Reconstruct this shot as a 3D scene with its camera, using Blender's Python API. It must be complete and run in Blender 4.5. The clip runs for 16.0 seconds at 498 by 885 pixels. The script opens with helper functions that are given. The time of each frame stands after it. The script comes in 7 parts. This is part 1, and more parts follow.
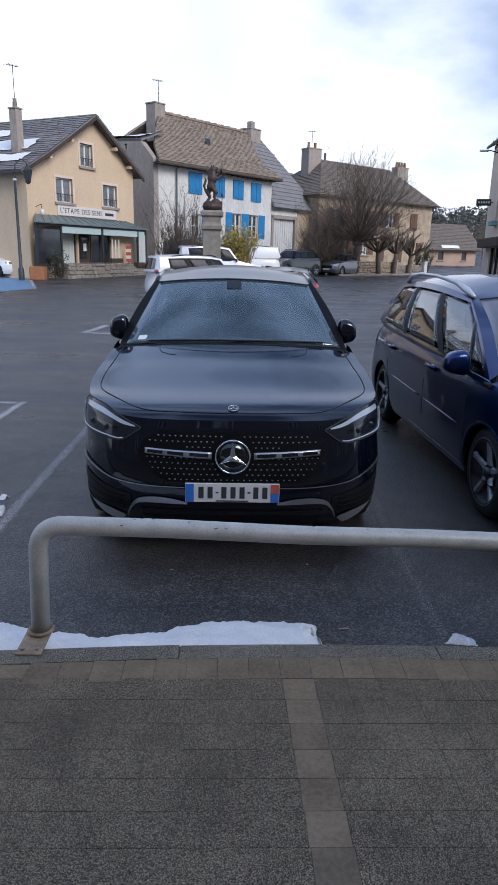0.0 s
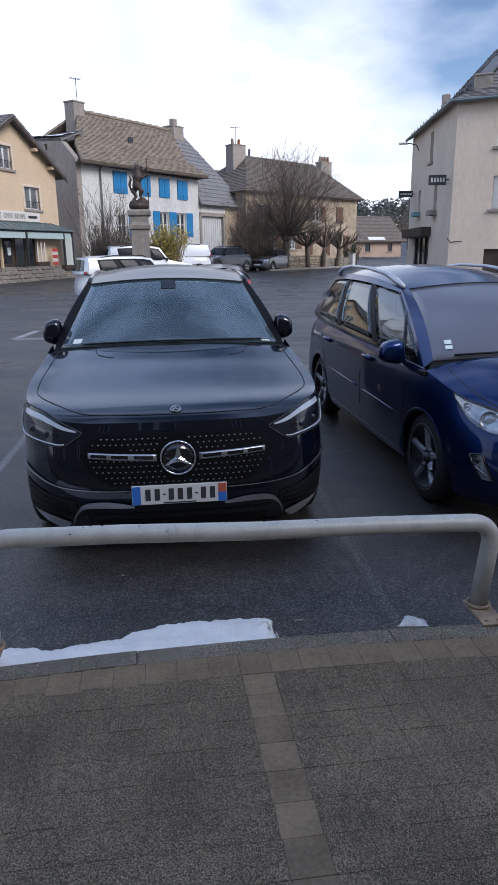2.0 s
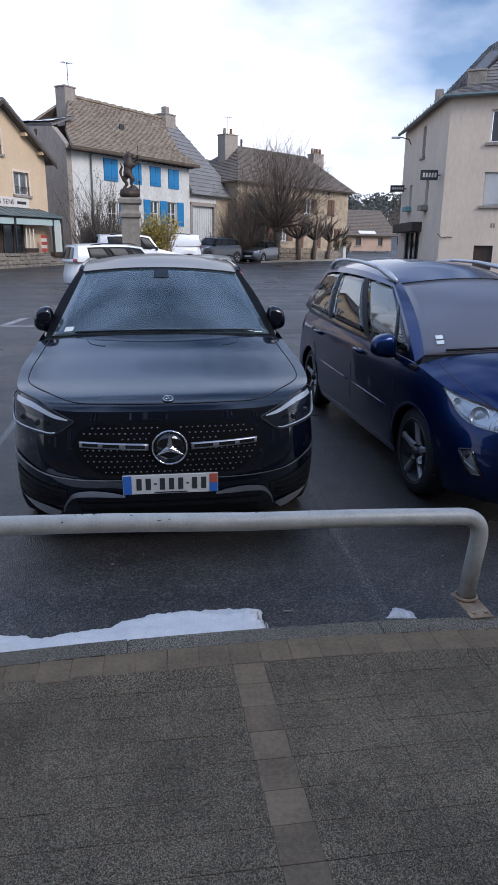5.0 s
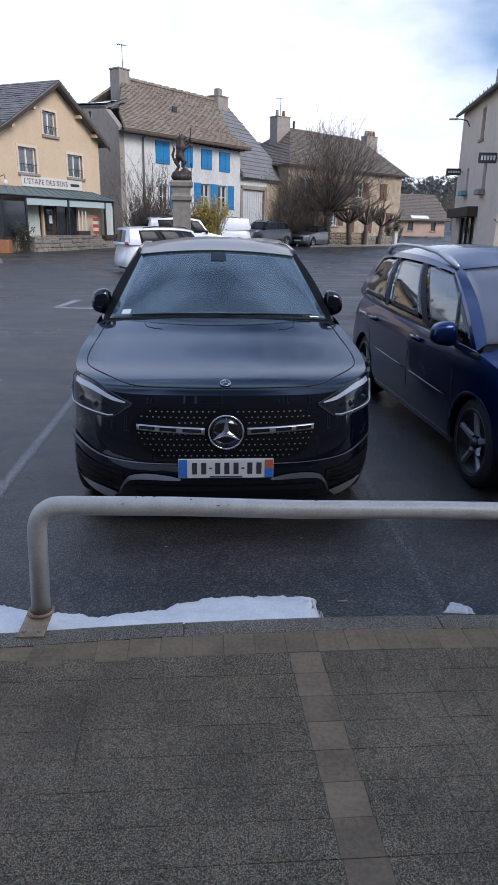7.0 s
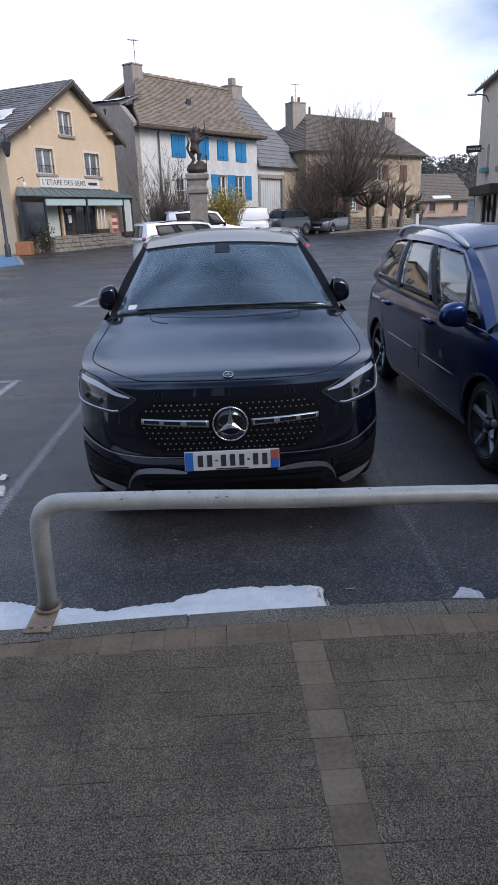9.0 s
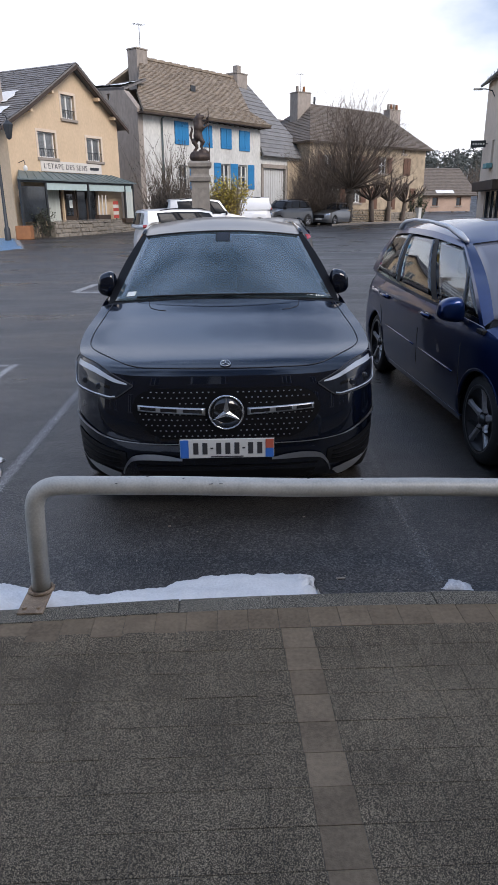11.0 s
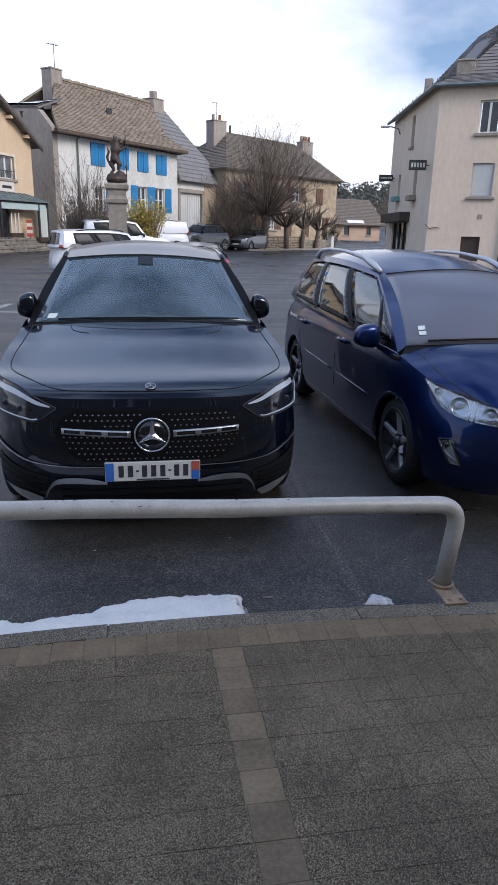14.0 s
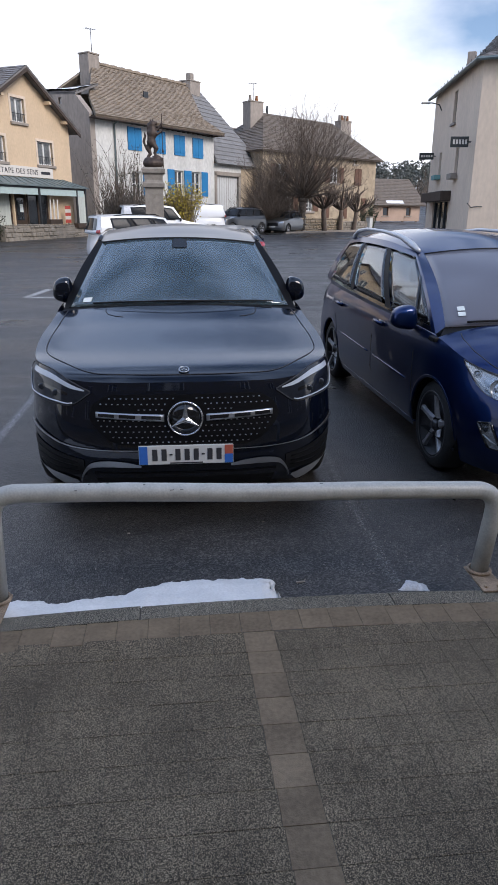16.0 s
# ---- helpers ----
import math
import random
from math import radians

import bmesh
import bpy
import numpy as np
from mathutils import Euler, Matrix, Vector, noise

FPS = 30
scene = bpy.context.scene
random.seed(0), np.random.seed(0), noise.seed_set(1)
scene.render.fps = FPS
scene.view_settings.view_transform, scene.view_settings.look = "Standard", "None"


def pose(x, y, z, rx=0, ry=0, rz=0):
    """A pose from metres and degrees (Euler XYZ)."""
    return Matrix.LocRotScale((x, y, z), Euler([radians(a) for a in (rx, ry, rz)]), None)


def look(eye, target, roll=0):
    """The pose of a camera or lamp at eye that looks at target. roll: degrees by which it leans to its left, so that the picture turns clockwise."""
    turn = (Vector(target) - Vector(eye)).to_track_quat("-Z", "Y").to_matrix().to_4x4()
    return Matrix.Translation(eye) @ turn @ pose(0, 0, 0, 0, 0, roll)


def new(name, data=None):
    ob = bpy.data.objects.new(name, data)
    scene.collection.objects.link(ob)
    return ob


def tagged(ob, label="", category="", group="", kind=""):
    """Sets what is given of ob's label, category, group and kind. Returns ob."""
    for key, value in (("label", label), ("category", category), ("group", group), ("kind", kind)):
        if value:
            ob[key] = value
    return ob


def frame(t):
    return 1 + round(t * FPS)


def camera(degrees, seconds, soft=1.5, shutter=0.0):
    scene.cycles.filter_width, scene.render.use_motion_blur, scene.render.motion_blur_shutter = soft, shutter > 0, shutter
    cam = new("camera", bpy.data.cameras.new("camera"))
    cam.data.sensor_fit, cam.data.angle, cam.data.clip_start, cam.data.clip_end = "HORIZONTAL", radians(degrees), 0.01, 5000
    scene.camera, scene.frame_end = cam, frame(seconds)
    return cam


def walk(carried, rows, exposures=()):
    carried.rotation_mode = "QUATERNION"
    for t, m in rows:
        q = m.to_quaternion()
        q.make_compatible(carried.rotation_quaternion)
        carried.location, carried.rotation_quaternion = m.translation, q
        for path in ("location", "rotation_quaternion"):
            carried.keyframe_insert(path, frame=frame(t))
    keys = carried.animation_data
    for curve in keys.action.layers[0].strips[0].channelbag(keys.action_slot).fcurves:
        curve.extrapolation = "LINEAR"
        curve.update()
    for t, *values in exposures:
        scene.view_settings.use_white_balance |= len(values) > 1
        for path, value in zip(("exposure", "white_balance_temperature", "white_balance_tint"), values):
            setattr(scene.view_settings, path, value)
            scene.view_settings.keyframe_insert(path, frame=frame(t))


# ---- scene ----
cam = camera(41.4, 16.0)
PATH = [
    (0, (-0.019, -3.44, 1.711), (0.04, -1.518, 1.163), 1.3),
    (0.5, (-0.014, -3.436, 1.711), (0.035, -1.521, 1.139), -0.6),
    (1, (-0.043, -3.437, 1.713), (0.08, -1.521, 1.153), -0.7),
    (1.5, (-0.054, -3.443, 1.715), (0.077, -1.524, 1.166), -0.4),
    (2, (-0.037, -3.439, 1.714), (0.199, -1.532, 1.159), -0.7),
    (2.5, (-0.023, -3.447, 1.705), (0.236, -1.57, 1.063), -0.9),
    (3, (-0.016, -3.456, 1.709), (0.231, -1.561, 1.121), -0.8),
    (5.5, (-0.11, -3.439, 1.713), (0.162, -1.543, 1.138), 0.9),
    (6, (-0.202, -3.44, 1.72), (0.004, -1.534, 1.15), 0.2),
    (6.5, (-0.219, -3.433, 1.72), (-0.019, -1.543, 1.097), 1.7),
    (7, (-0.134, -3.402, 1.704), (0.01, -1.507, 1.082), 1.0),
    (7.5, (-0.042, -3.404, 1.705), (0.03, -1.506, 1.079), -0.6),
    (8, (0.021, -3.409, 1.705), (0.13, -1.506, 1.1), -1.8),
    (8.5, (0.024, -3.399, 1.699), (0.145, -1.505, 1.068), -2.3),
    (9, (-0.004, -3.407, 1.702), (0.052, -1.515, 1.054), -2.0),
    (11.5, (0.007, -3.434, 1.696), (0.076, -1.553, 1.021), -0.4),
    (12, (0.063, -3.435, 1.69), (0.139, -1.551, 1.023), -2.5),
    (12.5, (-0.003, -3.428, 1.686), (0.025, -1.541, 1.023), -1.3),
    (13, (-0.07, -3.463, 1.706), (0.135, -1.571, 1.093), -1.0),
    (13.5, (-0.071, -3.465, 1.706), (0.127, -1.572, 1.092), -0.6),
    (14, (-0.042, -3.47, 1.715), (0.271, -1.591, 1.105), 1.4),
    (14.5, (-0.045, -3.448, 1.71), (0.226, -1.57, 1.078), 1.0),
    (15, (-0.04, -3.45, 1.708), (0.188, -1.572, 1.06), 0.6),
    (15.5, (-0.027, -3.445, 1.697), (0.192, -1.566, 1.048), 1.1),
    (16, (-0.02, -3.449, 1.702), (0.181, -1.57, 1.046), 0.4),
]
walk(cam, [(t, look(eye, target, roll)) for t, eye, target, roll in PATH],
     [(0, 0.32, 6000, 14), (5.5, 0.36, 6000, 14), (9, 0.39, 6100, 14), (11.5, 0.45, 6550, 14), (12.5, 0.48, 6650, 14), (14, 0.45, 6250, 14), (16, 0.50, 6350, 14)])

# ---- light ----
world = bpy.data.worlds.new("world")
scene.world = world
world.use_nodes = True
SUN_ELEV, SUN_AZ = radians(36), radians(142)   # azimuth measured from +y towards +x


def sky_world():
    nt = world.node_tree
    nd, lk = nt.nodes, nt.links
    bg = nd["Background"]
    sky = nd.new("ShaderNodeTexSky")
    sky.sky_type = "NISHITA"
    sky.sun_disc = False
    sky.sun_elevation, sky.sun_rotation = SUN_ELEV, SUN_AZ
    sky.altitude = 1000
    tc = nd.new("ShaderNodeTexCoord")
    mp = nd.new("ShaderNodeMapping")
    mp.inputs["Scale"].default_value = (1.0, 1.0, 2.2)
    mp.inputs["Location"].default_value = (0.35, 0.1, 0.2)
    n1 = nd.new("ShaderNodeTexNoise")
    n1.inputs["Scale"].default_value, n1.inputs["Detail"].default_value = 1.9, 7
    n1.inputs["Roughness"].default_value = 0.5
    cover = nd.new("ShaderNodeValToRGB")
    cover.color_ramp.elements[0].position, cover.color_ramp.elements[1].position = 0.28, 0.48
    n2 = nd.new("ShaderNodeTexNoise")
    n2.inputs["Scale"].default_value, n2.inputs["Detail"].default_value = 1.3, 4
    shade = nd.new("ShaderNodeValToRGB")
    shade.color_ramp.elements[0].position, shade.color_ramp.elements[1].position = 0.36, 0.62
    shade.color_ramp.elements[0].color = (5.0, 5.7, 6.9, 1)
    shade.color_ramp.elements[1].color = (9.4, 9.55, 9.8, 1)
    mix = nd.new("ShaderNodeMix")
    mix.data_type = "RGBA"
    lk.new(tc.outputs["Generated"], mp.inputs["Vector"])
    lk.new(mp.outputs[0], n1.inputs["Vector"])
    lk.new(tc.outputs["Generated"], n2.inputs["Vector"])
    sep = nd.new("ShaderNodeSeparateXYZ")
    lk.new(tc.outputs["Generated"], sep.inputs[0])
    rise = nd.new("ShaderNodeMapRange")
    rise.inputs[1].default_value, rise.inputs[2].default_value = 0.20, 0.56
    rise.inputs[3].default_value, rise.inputs[4].default_value = 0.0, 1.0
    lk.new(sep.outputs[2], rise.inputs[0])
    less = nd.new("ShaderNodeMath")
    less.operation = "MULTIPLY_ADD"
    less.inputs[1].default_value = -0.07
    lk.new(rise.outputs[0], less.inputs[0])
    lk.new(n1.outputs["Fac"], less.inputs[2])
    thin = nd.new("ShaderNodeMix")          # thinner, bluer cloud overhead
    thin.data_type = "RGBA"
    thin.inputs[7].default_value = (4.5, 6.1, 9.1, 1)
    lk.new(rise.outputs[0], thin.inputs[0])
    lk.new(shade.outputs[0], thin.inputs[6])
    lk.new(less.outputs[0], cover.inputs[0])
    lk.new(n2.outputs["Fac"], shade.inputs[0])
    lk.new(cover.outputs[0], mix.inputs[0])
    lk.new(sky.outputs[0], mix.inputs[6])
    lk.new(thin.outputs[2], mix.inputs[7])
    lk.new(mix.outputs[2], bg.inputs[0])
    bg.inputs[1].default_value = 0.108


sky_world()
sun = new("sun", bpy.data.lights.new("sun", "SUN"))
sun.data.energy, sun.data.angle, sun.data.color = 2.1, radians(30), (1.0, 0.93, 0.84)
sd = Vector((math.sin(SUN_AZ) * math.cos(SUN_ELEV), math.cos(SUN_AZ) * math.cos(SUN_ELEV), math.sin(SUN_ELEV)))
sun.matrix_world = look(sd * 60, (0, 0, 0))


# ---- materials ----
def material(name, color, rough=0.6, metal=0.0, vary=0.25, scale=6.0, bump=0.0, bscale=60.0, coat=0.0, dark=None,
             spec=0.5, coords="Object", rvary=0.0, piece=0.0, stretch=(1, 1, 1)):
    """Principled surface with colour variation at two scales, relief and patchy gloss."""
    m = bpy.data.materials.new(name)
    m.use_nodes = True
    nd, lk = m.node_tree.nodes, m.node_tree.links
    p = nd["Principled BSDF"]
    p.inputs["Roughness"].default_value, p.inputs["Metallic"].default_value = rough, metal
    p.inputs["Coat Weight"].default_value, p.inputs["Coat Roughness"].default_value = coat, 0.03
    p.inputs["Coat IOR"].default_value = 1.5 if coat < 1 else 1.6
    p.inputs["Specular IOR Level"].default_value = spec
    mp = nd.new("ShaderNodeMapping")
    mp.inputs["Scale"].default_value = stretch
    if coords == "World":
        lk.new(nd.new("ShaderNodeNewGeometry").outputs["Position"], mp.inputs["Vector"])
    else:
        lk.new(nd.new("ShaderNodeTexCoord").outputs[coords], mp.inputs["Vector"])
    a = nd.new("ShaderNodeTexNoise")
    a.inputs["Scale"].default_value, a.inputs["Detail"].default_value = scale, 5
    b = nd.new("ShaderNodeTexNoise")
    b.inputs["Scale"].default_value, b.inputs["Detail"].default_value = scale * 9, 4
    lk.new(mp.outputs[0], a.inputs["Vector"])
    lk.new(mp.outputs[0], b.inputs["Vector"])
    add = nd.new("ShaderNodeMath")
    add.operation = "MULTIPLY_ADD"
    add.inputs[1].default_value = 0.5
    lk.new(b.outputs["Fac"], add.inputs[0])
    half = nd.new("ShaderNodeMath")
    half.operation = "MULTIPLY"
    half.inputs[1].default_value = 0.5
    lk.new(a.outputs["Fac"], half.inputs[0])
    lk.new(half.outputs[0], add.inputs[2])
    ramp = nd.new("ShaderNodeValToRGB")
    d = dark if dark else tuple(c * (1 - vary) for c in color)
    ramp.color_ramp.elements[0].position, ramp.color_ramp.elements[1].position = 0.36, 0.64
    ramp.color_ramp.elements[0].color = (*d, 1)
    ramp.color_ramp.elements[1].color = (*(min(1, c * (1 + vary * 0.4)) for c in color), 1)
    lk.new(add.outputs[0], ramp.inputs[0])
    out = ramp.outputs[0]
    if piece:
        oi = nd.new("ShaderNodeObjectInfo")
        hs = nd.new("ShaderNodeHueSaturation")
        mr = nd.new("ShaderNodeMapRange")
        mr.inputs[3].default_value, mr.inputs[4].default_value = 1 - piece, 1 + piece
        lk.new(oi.outputs["Random"], mr.inputs[0])
        lk.new(mr.outputs[0], hs.inputs["Value"])
        lk.new(out, hs.inputs["Color"])
        out = hs.outputs[0]
    lk.new(out, p.inputs["Base Color"])
    if rvary:
        mr2 = nd.new("ShaderNodeMapRange")
        mr2.inputs[1].default_value, mr2.inputs[2].default_value = 0.35, 0.65
        mr2.inputs[3].default_value, mr2.inputs[4].default_value = max(0.02, rough - rvary), rough + rvary
        lk.new(a.outputs["Fac"], mr2.inputs[0])
        lk.new(mr2.outputs[0], p.inputs["Roughness"])
    if bump:
        c = nd.new("ShaderNodeTexNoise")
        c.inputs["Scale"].default_value, c.inputs["Detail"].default_value = bscale, 3
        lk.new(mp.outputs[0], c.inputs["Vector"])
        bp = nd.new("ShaderNodeBump")
        bp.inputs["Strength"].default_value, bp.inputs["Distance"].default_value = min(1, bump), 0.01
        lk.new(c.outputs["Fac"], bp.inputs["Height"])
        lk.new(bp.outputs[0], p.inputs["Normal"])
    return m


def glass_material(name, tint, rough=0.02):
    m = bpy.data.materials.new(name)
    m.use_nodes = True
    p = m.node_tree.nodes["Principled BSDF"]
    p.inputs["Base Color"].default_value = (*tint, 1)
    p.inputs["Roughness"].default_value = rough
    p.inputs["Transmission Weight"].default_value = 1.0
    p.inputs["IOR"].default_value = 1.62
    return m


def speckled(name, light, dark, mid, cell=240.0, rough=0.75, patch=0.35):
    """Exposed-aggregate stone: dark and light grains, with damp patches."""
    m = bpy.data.materials.new(name)
    m.use_nodes = True
    nd, lk = m.node_tree.nodes, m.node_tree.links
    p = nd["Principled BSDF"]
    tc = nd.new("ShaderNodeTexCoord")
    v = nd.new("ShaderNodeTexVoronoi")
    v.inputs["Scale"].default_value = cell
    ge = nd.new("ShaderNodeNewGeometry")
    lk.new(ge.outputs["Position"], v.inputs["Vector"])
    sep = nd.new("ShaderNodeSeparateColor")
    lk.new(v.outputs["Color"], sep.inputs[0])
    r = nd.new("ShaderNodeValToRGB")
    r.color_ramp.elements[0].position, r.color_ramp.elements[0].color = 0.25, (*dark, 1)
    r.color_ramp.elements[1].position, r.color_ramp.elements[1].color = 0.95, (*light, 1)
    e = r.color_ramp.elements.new(0.6)
    e.color = (*mid, 1)
    lk.new(sep.outputs[0], r.inputs[0])
    n = nd.new("ShaderNodeTexNoise")
    n.inputs["Scale"].default_value, n.inputs["Detail"].default_value = 3.2, 6
    lk.new(ge.outputs["Position"], n.inputs["Vector"])
    mr = nd.new("ShaderNodeMapRange")
    mr.inputs[1].default_value, mr.inputs[2].default_value = 0.3, 0.7
    mr.inputs[3].default_value, mr.inputs[4].default_value = 1 - patch, 1.1
    lk.new(n.outputs["Fac"], mr.inputs[0])
    hs = nd.new("ShaderNodeHueSaturation")
    lk.new(mr.outputs[0], hs.inputs["Value"])
    lk.new(r.outputs[0], hs.inputs["Color"])
    lk.new(hs.outputs[0], p.inputs["Base Color"])
    p.inputs["Roughness"].default_value = rough
    p.inputs["Specular IOR Level"].default_value = 0.22
    bp = nd.new("ShaderNodeBump")
    bp.inputs["Strength"].default_value, bp.inputs["Distance"].default_value = 0.5, 0.003
    lk.new(v.outputs["Distance"], bp.inputs["Height"])
    lk.new(bp.outputs[0], p.inputs["Normal"])
    return m


def asphalt_material():
    """Old damp asphalt: fine grit, large dry and wet patches, faint tracks."""
    m = bpy.data.materials.new("asphalt")
    m.use_nodes = True
    nd, lk = m.node_tree.nodes, m.node_tree.links
    p = nd["Principled BSDF"]
    ge = nd.new("ShaderNodeNewGeometry")
    mp = nd.new("ShaderNodeMapping")
    mp.inputs["Scale"].default_value = (0.5, 1.1, 1)
    lk.new(ge.outputs["Position"], mp.inputs["Vector"])
    big = nd.new("ShaderNodeTexNoise")
    big.inputs["Scale"].default_value, big.inputs["Detail"].default_value = 0.55, 6
    big.inputs["Roughness"].default_value = 0.6
    lk.new(mp.outputs[0], big.inputs["Vector"])
    grit = nd.new("ShaderNodeTexVoronoi")
    grit.inputs["Scale"].default_value = 125
    lk.new(ge.outputs["Position"], grit.inputs["Vector"])
    mid = nd.new("ShaderNodeTexNoise")
    mid.inputs["Scale"].default_value, mid.inputs["Detail"].default_value = 7, 5
    lk.new(ge.outputs["Position"], mid.inputs["Vector"])
    sep = nd.new("ShaderNodeSeparateColor")
    lk.new(grit.outputs["Color"], sep.inputs[0])
    base = nd.new("ShaderNodeValToRGB")
    base.color_ramp.elements[0].position, base.color_ramp.elements[0].color = 0.45, (0.0172, 0.0160, 0.0148, 1)
    base.color_ramp.elements[1].position, base.color_ramp.elements[1].color = 1.0, (0.077, 0.071, 0.065, 1)
    lk.new(sep.outputs[1], base.inputs[0])
    mr = nd.new("ShaderNodeMapRange")
    mr.inputs[1].default_value, mr.inputs[2].default_value = 0.35, 0.65
    mr.inputs[3].default_value, mr.inputs[4].default_value = 0.62, 1.75
    lk.new(big.outputs["Fac"], mr.inputs[0])
    mr3 = nd.new("ShaderNodeMapRange")
    mr3.inputs[1].default_value, mr3.inputs[2].default_value = 0.3, 0.7
    mr3.inputs[3].default_value, mr3.inputs[4].default_value = 0.8, 1.2
    lk.new(mid.outputs["Fac"], mr3.inputs[0])
    mul = nd.new("ShaderNodeMath")
    mul.operation = "MULTIPLY"
    lk.new(mr.outputs[0], mul.inputs[0])
    lk.new(mr3.outputs[0], mul.inputs[1])
    hs = nd.new("ShaderNodeHueSaturation")
    lk.new(mul.outputs[0], hs.inputs["Value"])
    lk.new(base.outputs[0], hs.inputs["Color"])
    lk.new(hs.outputs[0], p.inputs["Base Color"])
    mr2 = nd.new("ShaderNodeMapRange")
    mr2.inputs[1].default_value, mr2.inputs[2].default_value = 0.38, 0.62
    mr2.inputs[3].default_value, mr2.inputs[4].default_value = 0.27, 0.60
    p.inputs["Specular IOR Level"].default_value = 0.52
    lk.new(big.outputs["Fac"], mr2.inputs[0])
    lk.new(mr2.outputs[0], p.inputs["Roughness"])
    bp = nd.new("ShaderNodeBump")
    bp.inputs["Strength"].default_value, bp.inputs["Distance"].default_value = 0.55, 0.006
    lk.new(grit.outputs["Distance"], bp.inputs["Height"])
    lk.new(bp.outputs[0], p.inputs["Normal"])
    return m


def worn_paint(name, color, hold=0.5):
    """Road paint worn through to the asphalt."""
    m = bpy.data.materials.new(name)
    m.use_nodes = True
    nd, lk = m.node_tree.nodes, m.node_tree.links
    p = nd["Principled BSDF"]
    ge = nd.new("ShaderNodeNewGeometry")
    n = nd.new("ShaderNodeTexNoise")
    n.inputs["Scale"].default_value, n.inputs["Detail"].default_value = 120, 8
    n.inputs["Roughness"].default_value = 0.7
    lk.new(ge.outputs["Position"], n.inputs["Vector"])
    uv = nd.new("ShaderNodeUVMap")
    across = nd.new("ShaderNodeSeparateXYZ")
    lk.new(uv.outputs[0], across.inputs[0])
    edge = nd.new("ShaderNodeMath")
    edge.operation = "POWER"
    edge.inputs[1].default_value = 2.0
    lk.new(across.outputs[0], edge.inputs[0])
    fray = nd.new("ShaderNodeMath")
    fray.operation = "MULTIPLY_ADD"
    fray.inputs[1].default_value = -0.16
    lk.new(edge.outputs[0], fray.inputs[0])
    lk.new(n.outputs["Fac"], fray.inputs[2])
    r = nd.new("ShaderNodeValToRGB")
    r.color_ramp.elements[0].position, r.color_ramp.elements[0].color = hold - 0.10, (0.044, 0.041, 0.038, 1)
    r.color_ramp.elements[1].position, r.color_ramp.elements[1].color = hold + 0.16, (*color, 1)
    lk.new(fray.outputs[0], r.inputs[0])
    grit = nd.new("ShaderNodeTexVoronoi")
    grit.inputs["Scale"].default_value = 125
    lk.new(ge.outputs["Position"], grit.inputs["Vector"])
    gsep = nd.new("ShaderNodeSeparateColor")
    lk.new(grit.outputs["Color"], gsep.inputs[0])
    gmr = nd.new("ShaderNodeMapRange")
    gmr.inputs[1].default_value, gmr.inputs[2].default_value = 0.45, 1.0
    gmr.inputs[3].default_value, gmr.inputs[4].default_value = 0.55, 1.9
    lk.new(gsep.outputs[1], gmr.inputs[0])
    hs = nd.new("ShaderNodeHueSaturation")
    lk.new(gmr.outputs[0], hs.inputs["Value"])
    lk.new(r.outputs[0], hs.inputs["Color"])
    lk.new(hs.outputs[0], p.inputs["Base Color"])
    bp = nd.new("ShaderNodeBump")
    bp.inputs["Strength"].default_value, bp.inputs["Distance"].default_value = 0.55, 0.006
    lk.new(grit.outputs["Distance"], bp.inputs["Height"])
    lk.new(bp.outputs[0], p.inputs["Normal"])
    p.inputs["Specular IOR Level"].default_value = 0.42
    p.inputs["Roughness"].default_value = 0.45
    return m


M = {}
M["asphalt"] = asphalt_material()
M["line"] = worn_paint("worn_white_line", (0.40, 0.40, 0.40), 0.48)
M["line_faint"] = worn_paint("faint_white_line", (0.24, 0.235, 0.23), 0.56)
M["line_far"] = worn_paint("white_line", (0.45, 0.45, 0.45), 0.42)
M["blue_line"] = worn_paint("blue_road_paint", (0.14, 0.32, 0.54), 0.42)
M["aggregate"] = speckled("exposed_aggregate", (0.42, 0.332, 0.218), (0.036, 0.0285, 0.0188), (0.149, 0.115, 0.076), 480)
M["kerb"] = speckled("kerb_granite", (0.38, 0.335, 0.258), (0.058, 0.051, 0.039), (0.170, 0.150, 0.116), 460, patch=0.25)
M["smooth_tile"] = material("smooth_paving_tile", (0.208, 0.153, 0.098), 0.8, spec=0.25, vary=0.3, scale=7, bump=0.3, bscale=200, coords="World", piece=0.12)
M["mortar"] = material("dark_joint", (0.10, 0.088, 0.072), 0.9)
M["snow"] = material("old_snow", (0.76, 0.745, 0.725), 0.6, vary=0.12, scale=9, bump=0.6, bscale=70)
M["dirty_snow"] = material("dirty_snow", (0.62, 0.62, 0.63), 0.6, vary=0.35, scale=14, bump=0.6, bscale=80)
M["galv"] = material("painted_galvanised_steel", (0.47, 0.46, 0.42), 0.48, metal=0.15, vary=0.2, scale=14, bump=0.06, bscale=90, rvary=0.05)
M["rust"] = material("rusty_plate", (0.34, 0.25, 0.17), 0.75, metal=0.2, vary=0.55, scale=22, bump=0.4, bscale=120)
M["black_paint"] = material("black_car_paint", (0.002, 0.0035, 0.009), 0.3, vary=0.1, coat=1.0, scale=2, spec=0.04)
M["blue_paint"] = material("dark_blue_car_paint", (0.005, 0.021, 0.095), 0.36, metal=0.85, vary=0.15, coat=0.8, scale=2, spec=0.05)
M["white_paint"] = material("white_car_paint", (0.72, 0.73, 0.74), 0.3, vary=0.08, coat=0.8, scale=2)
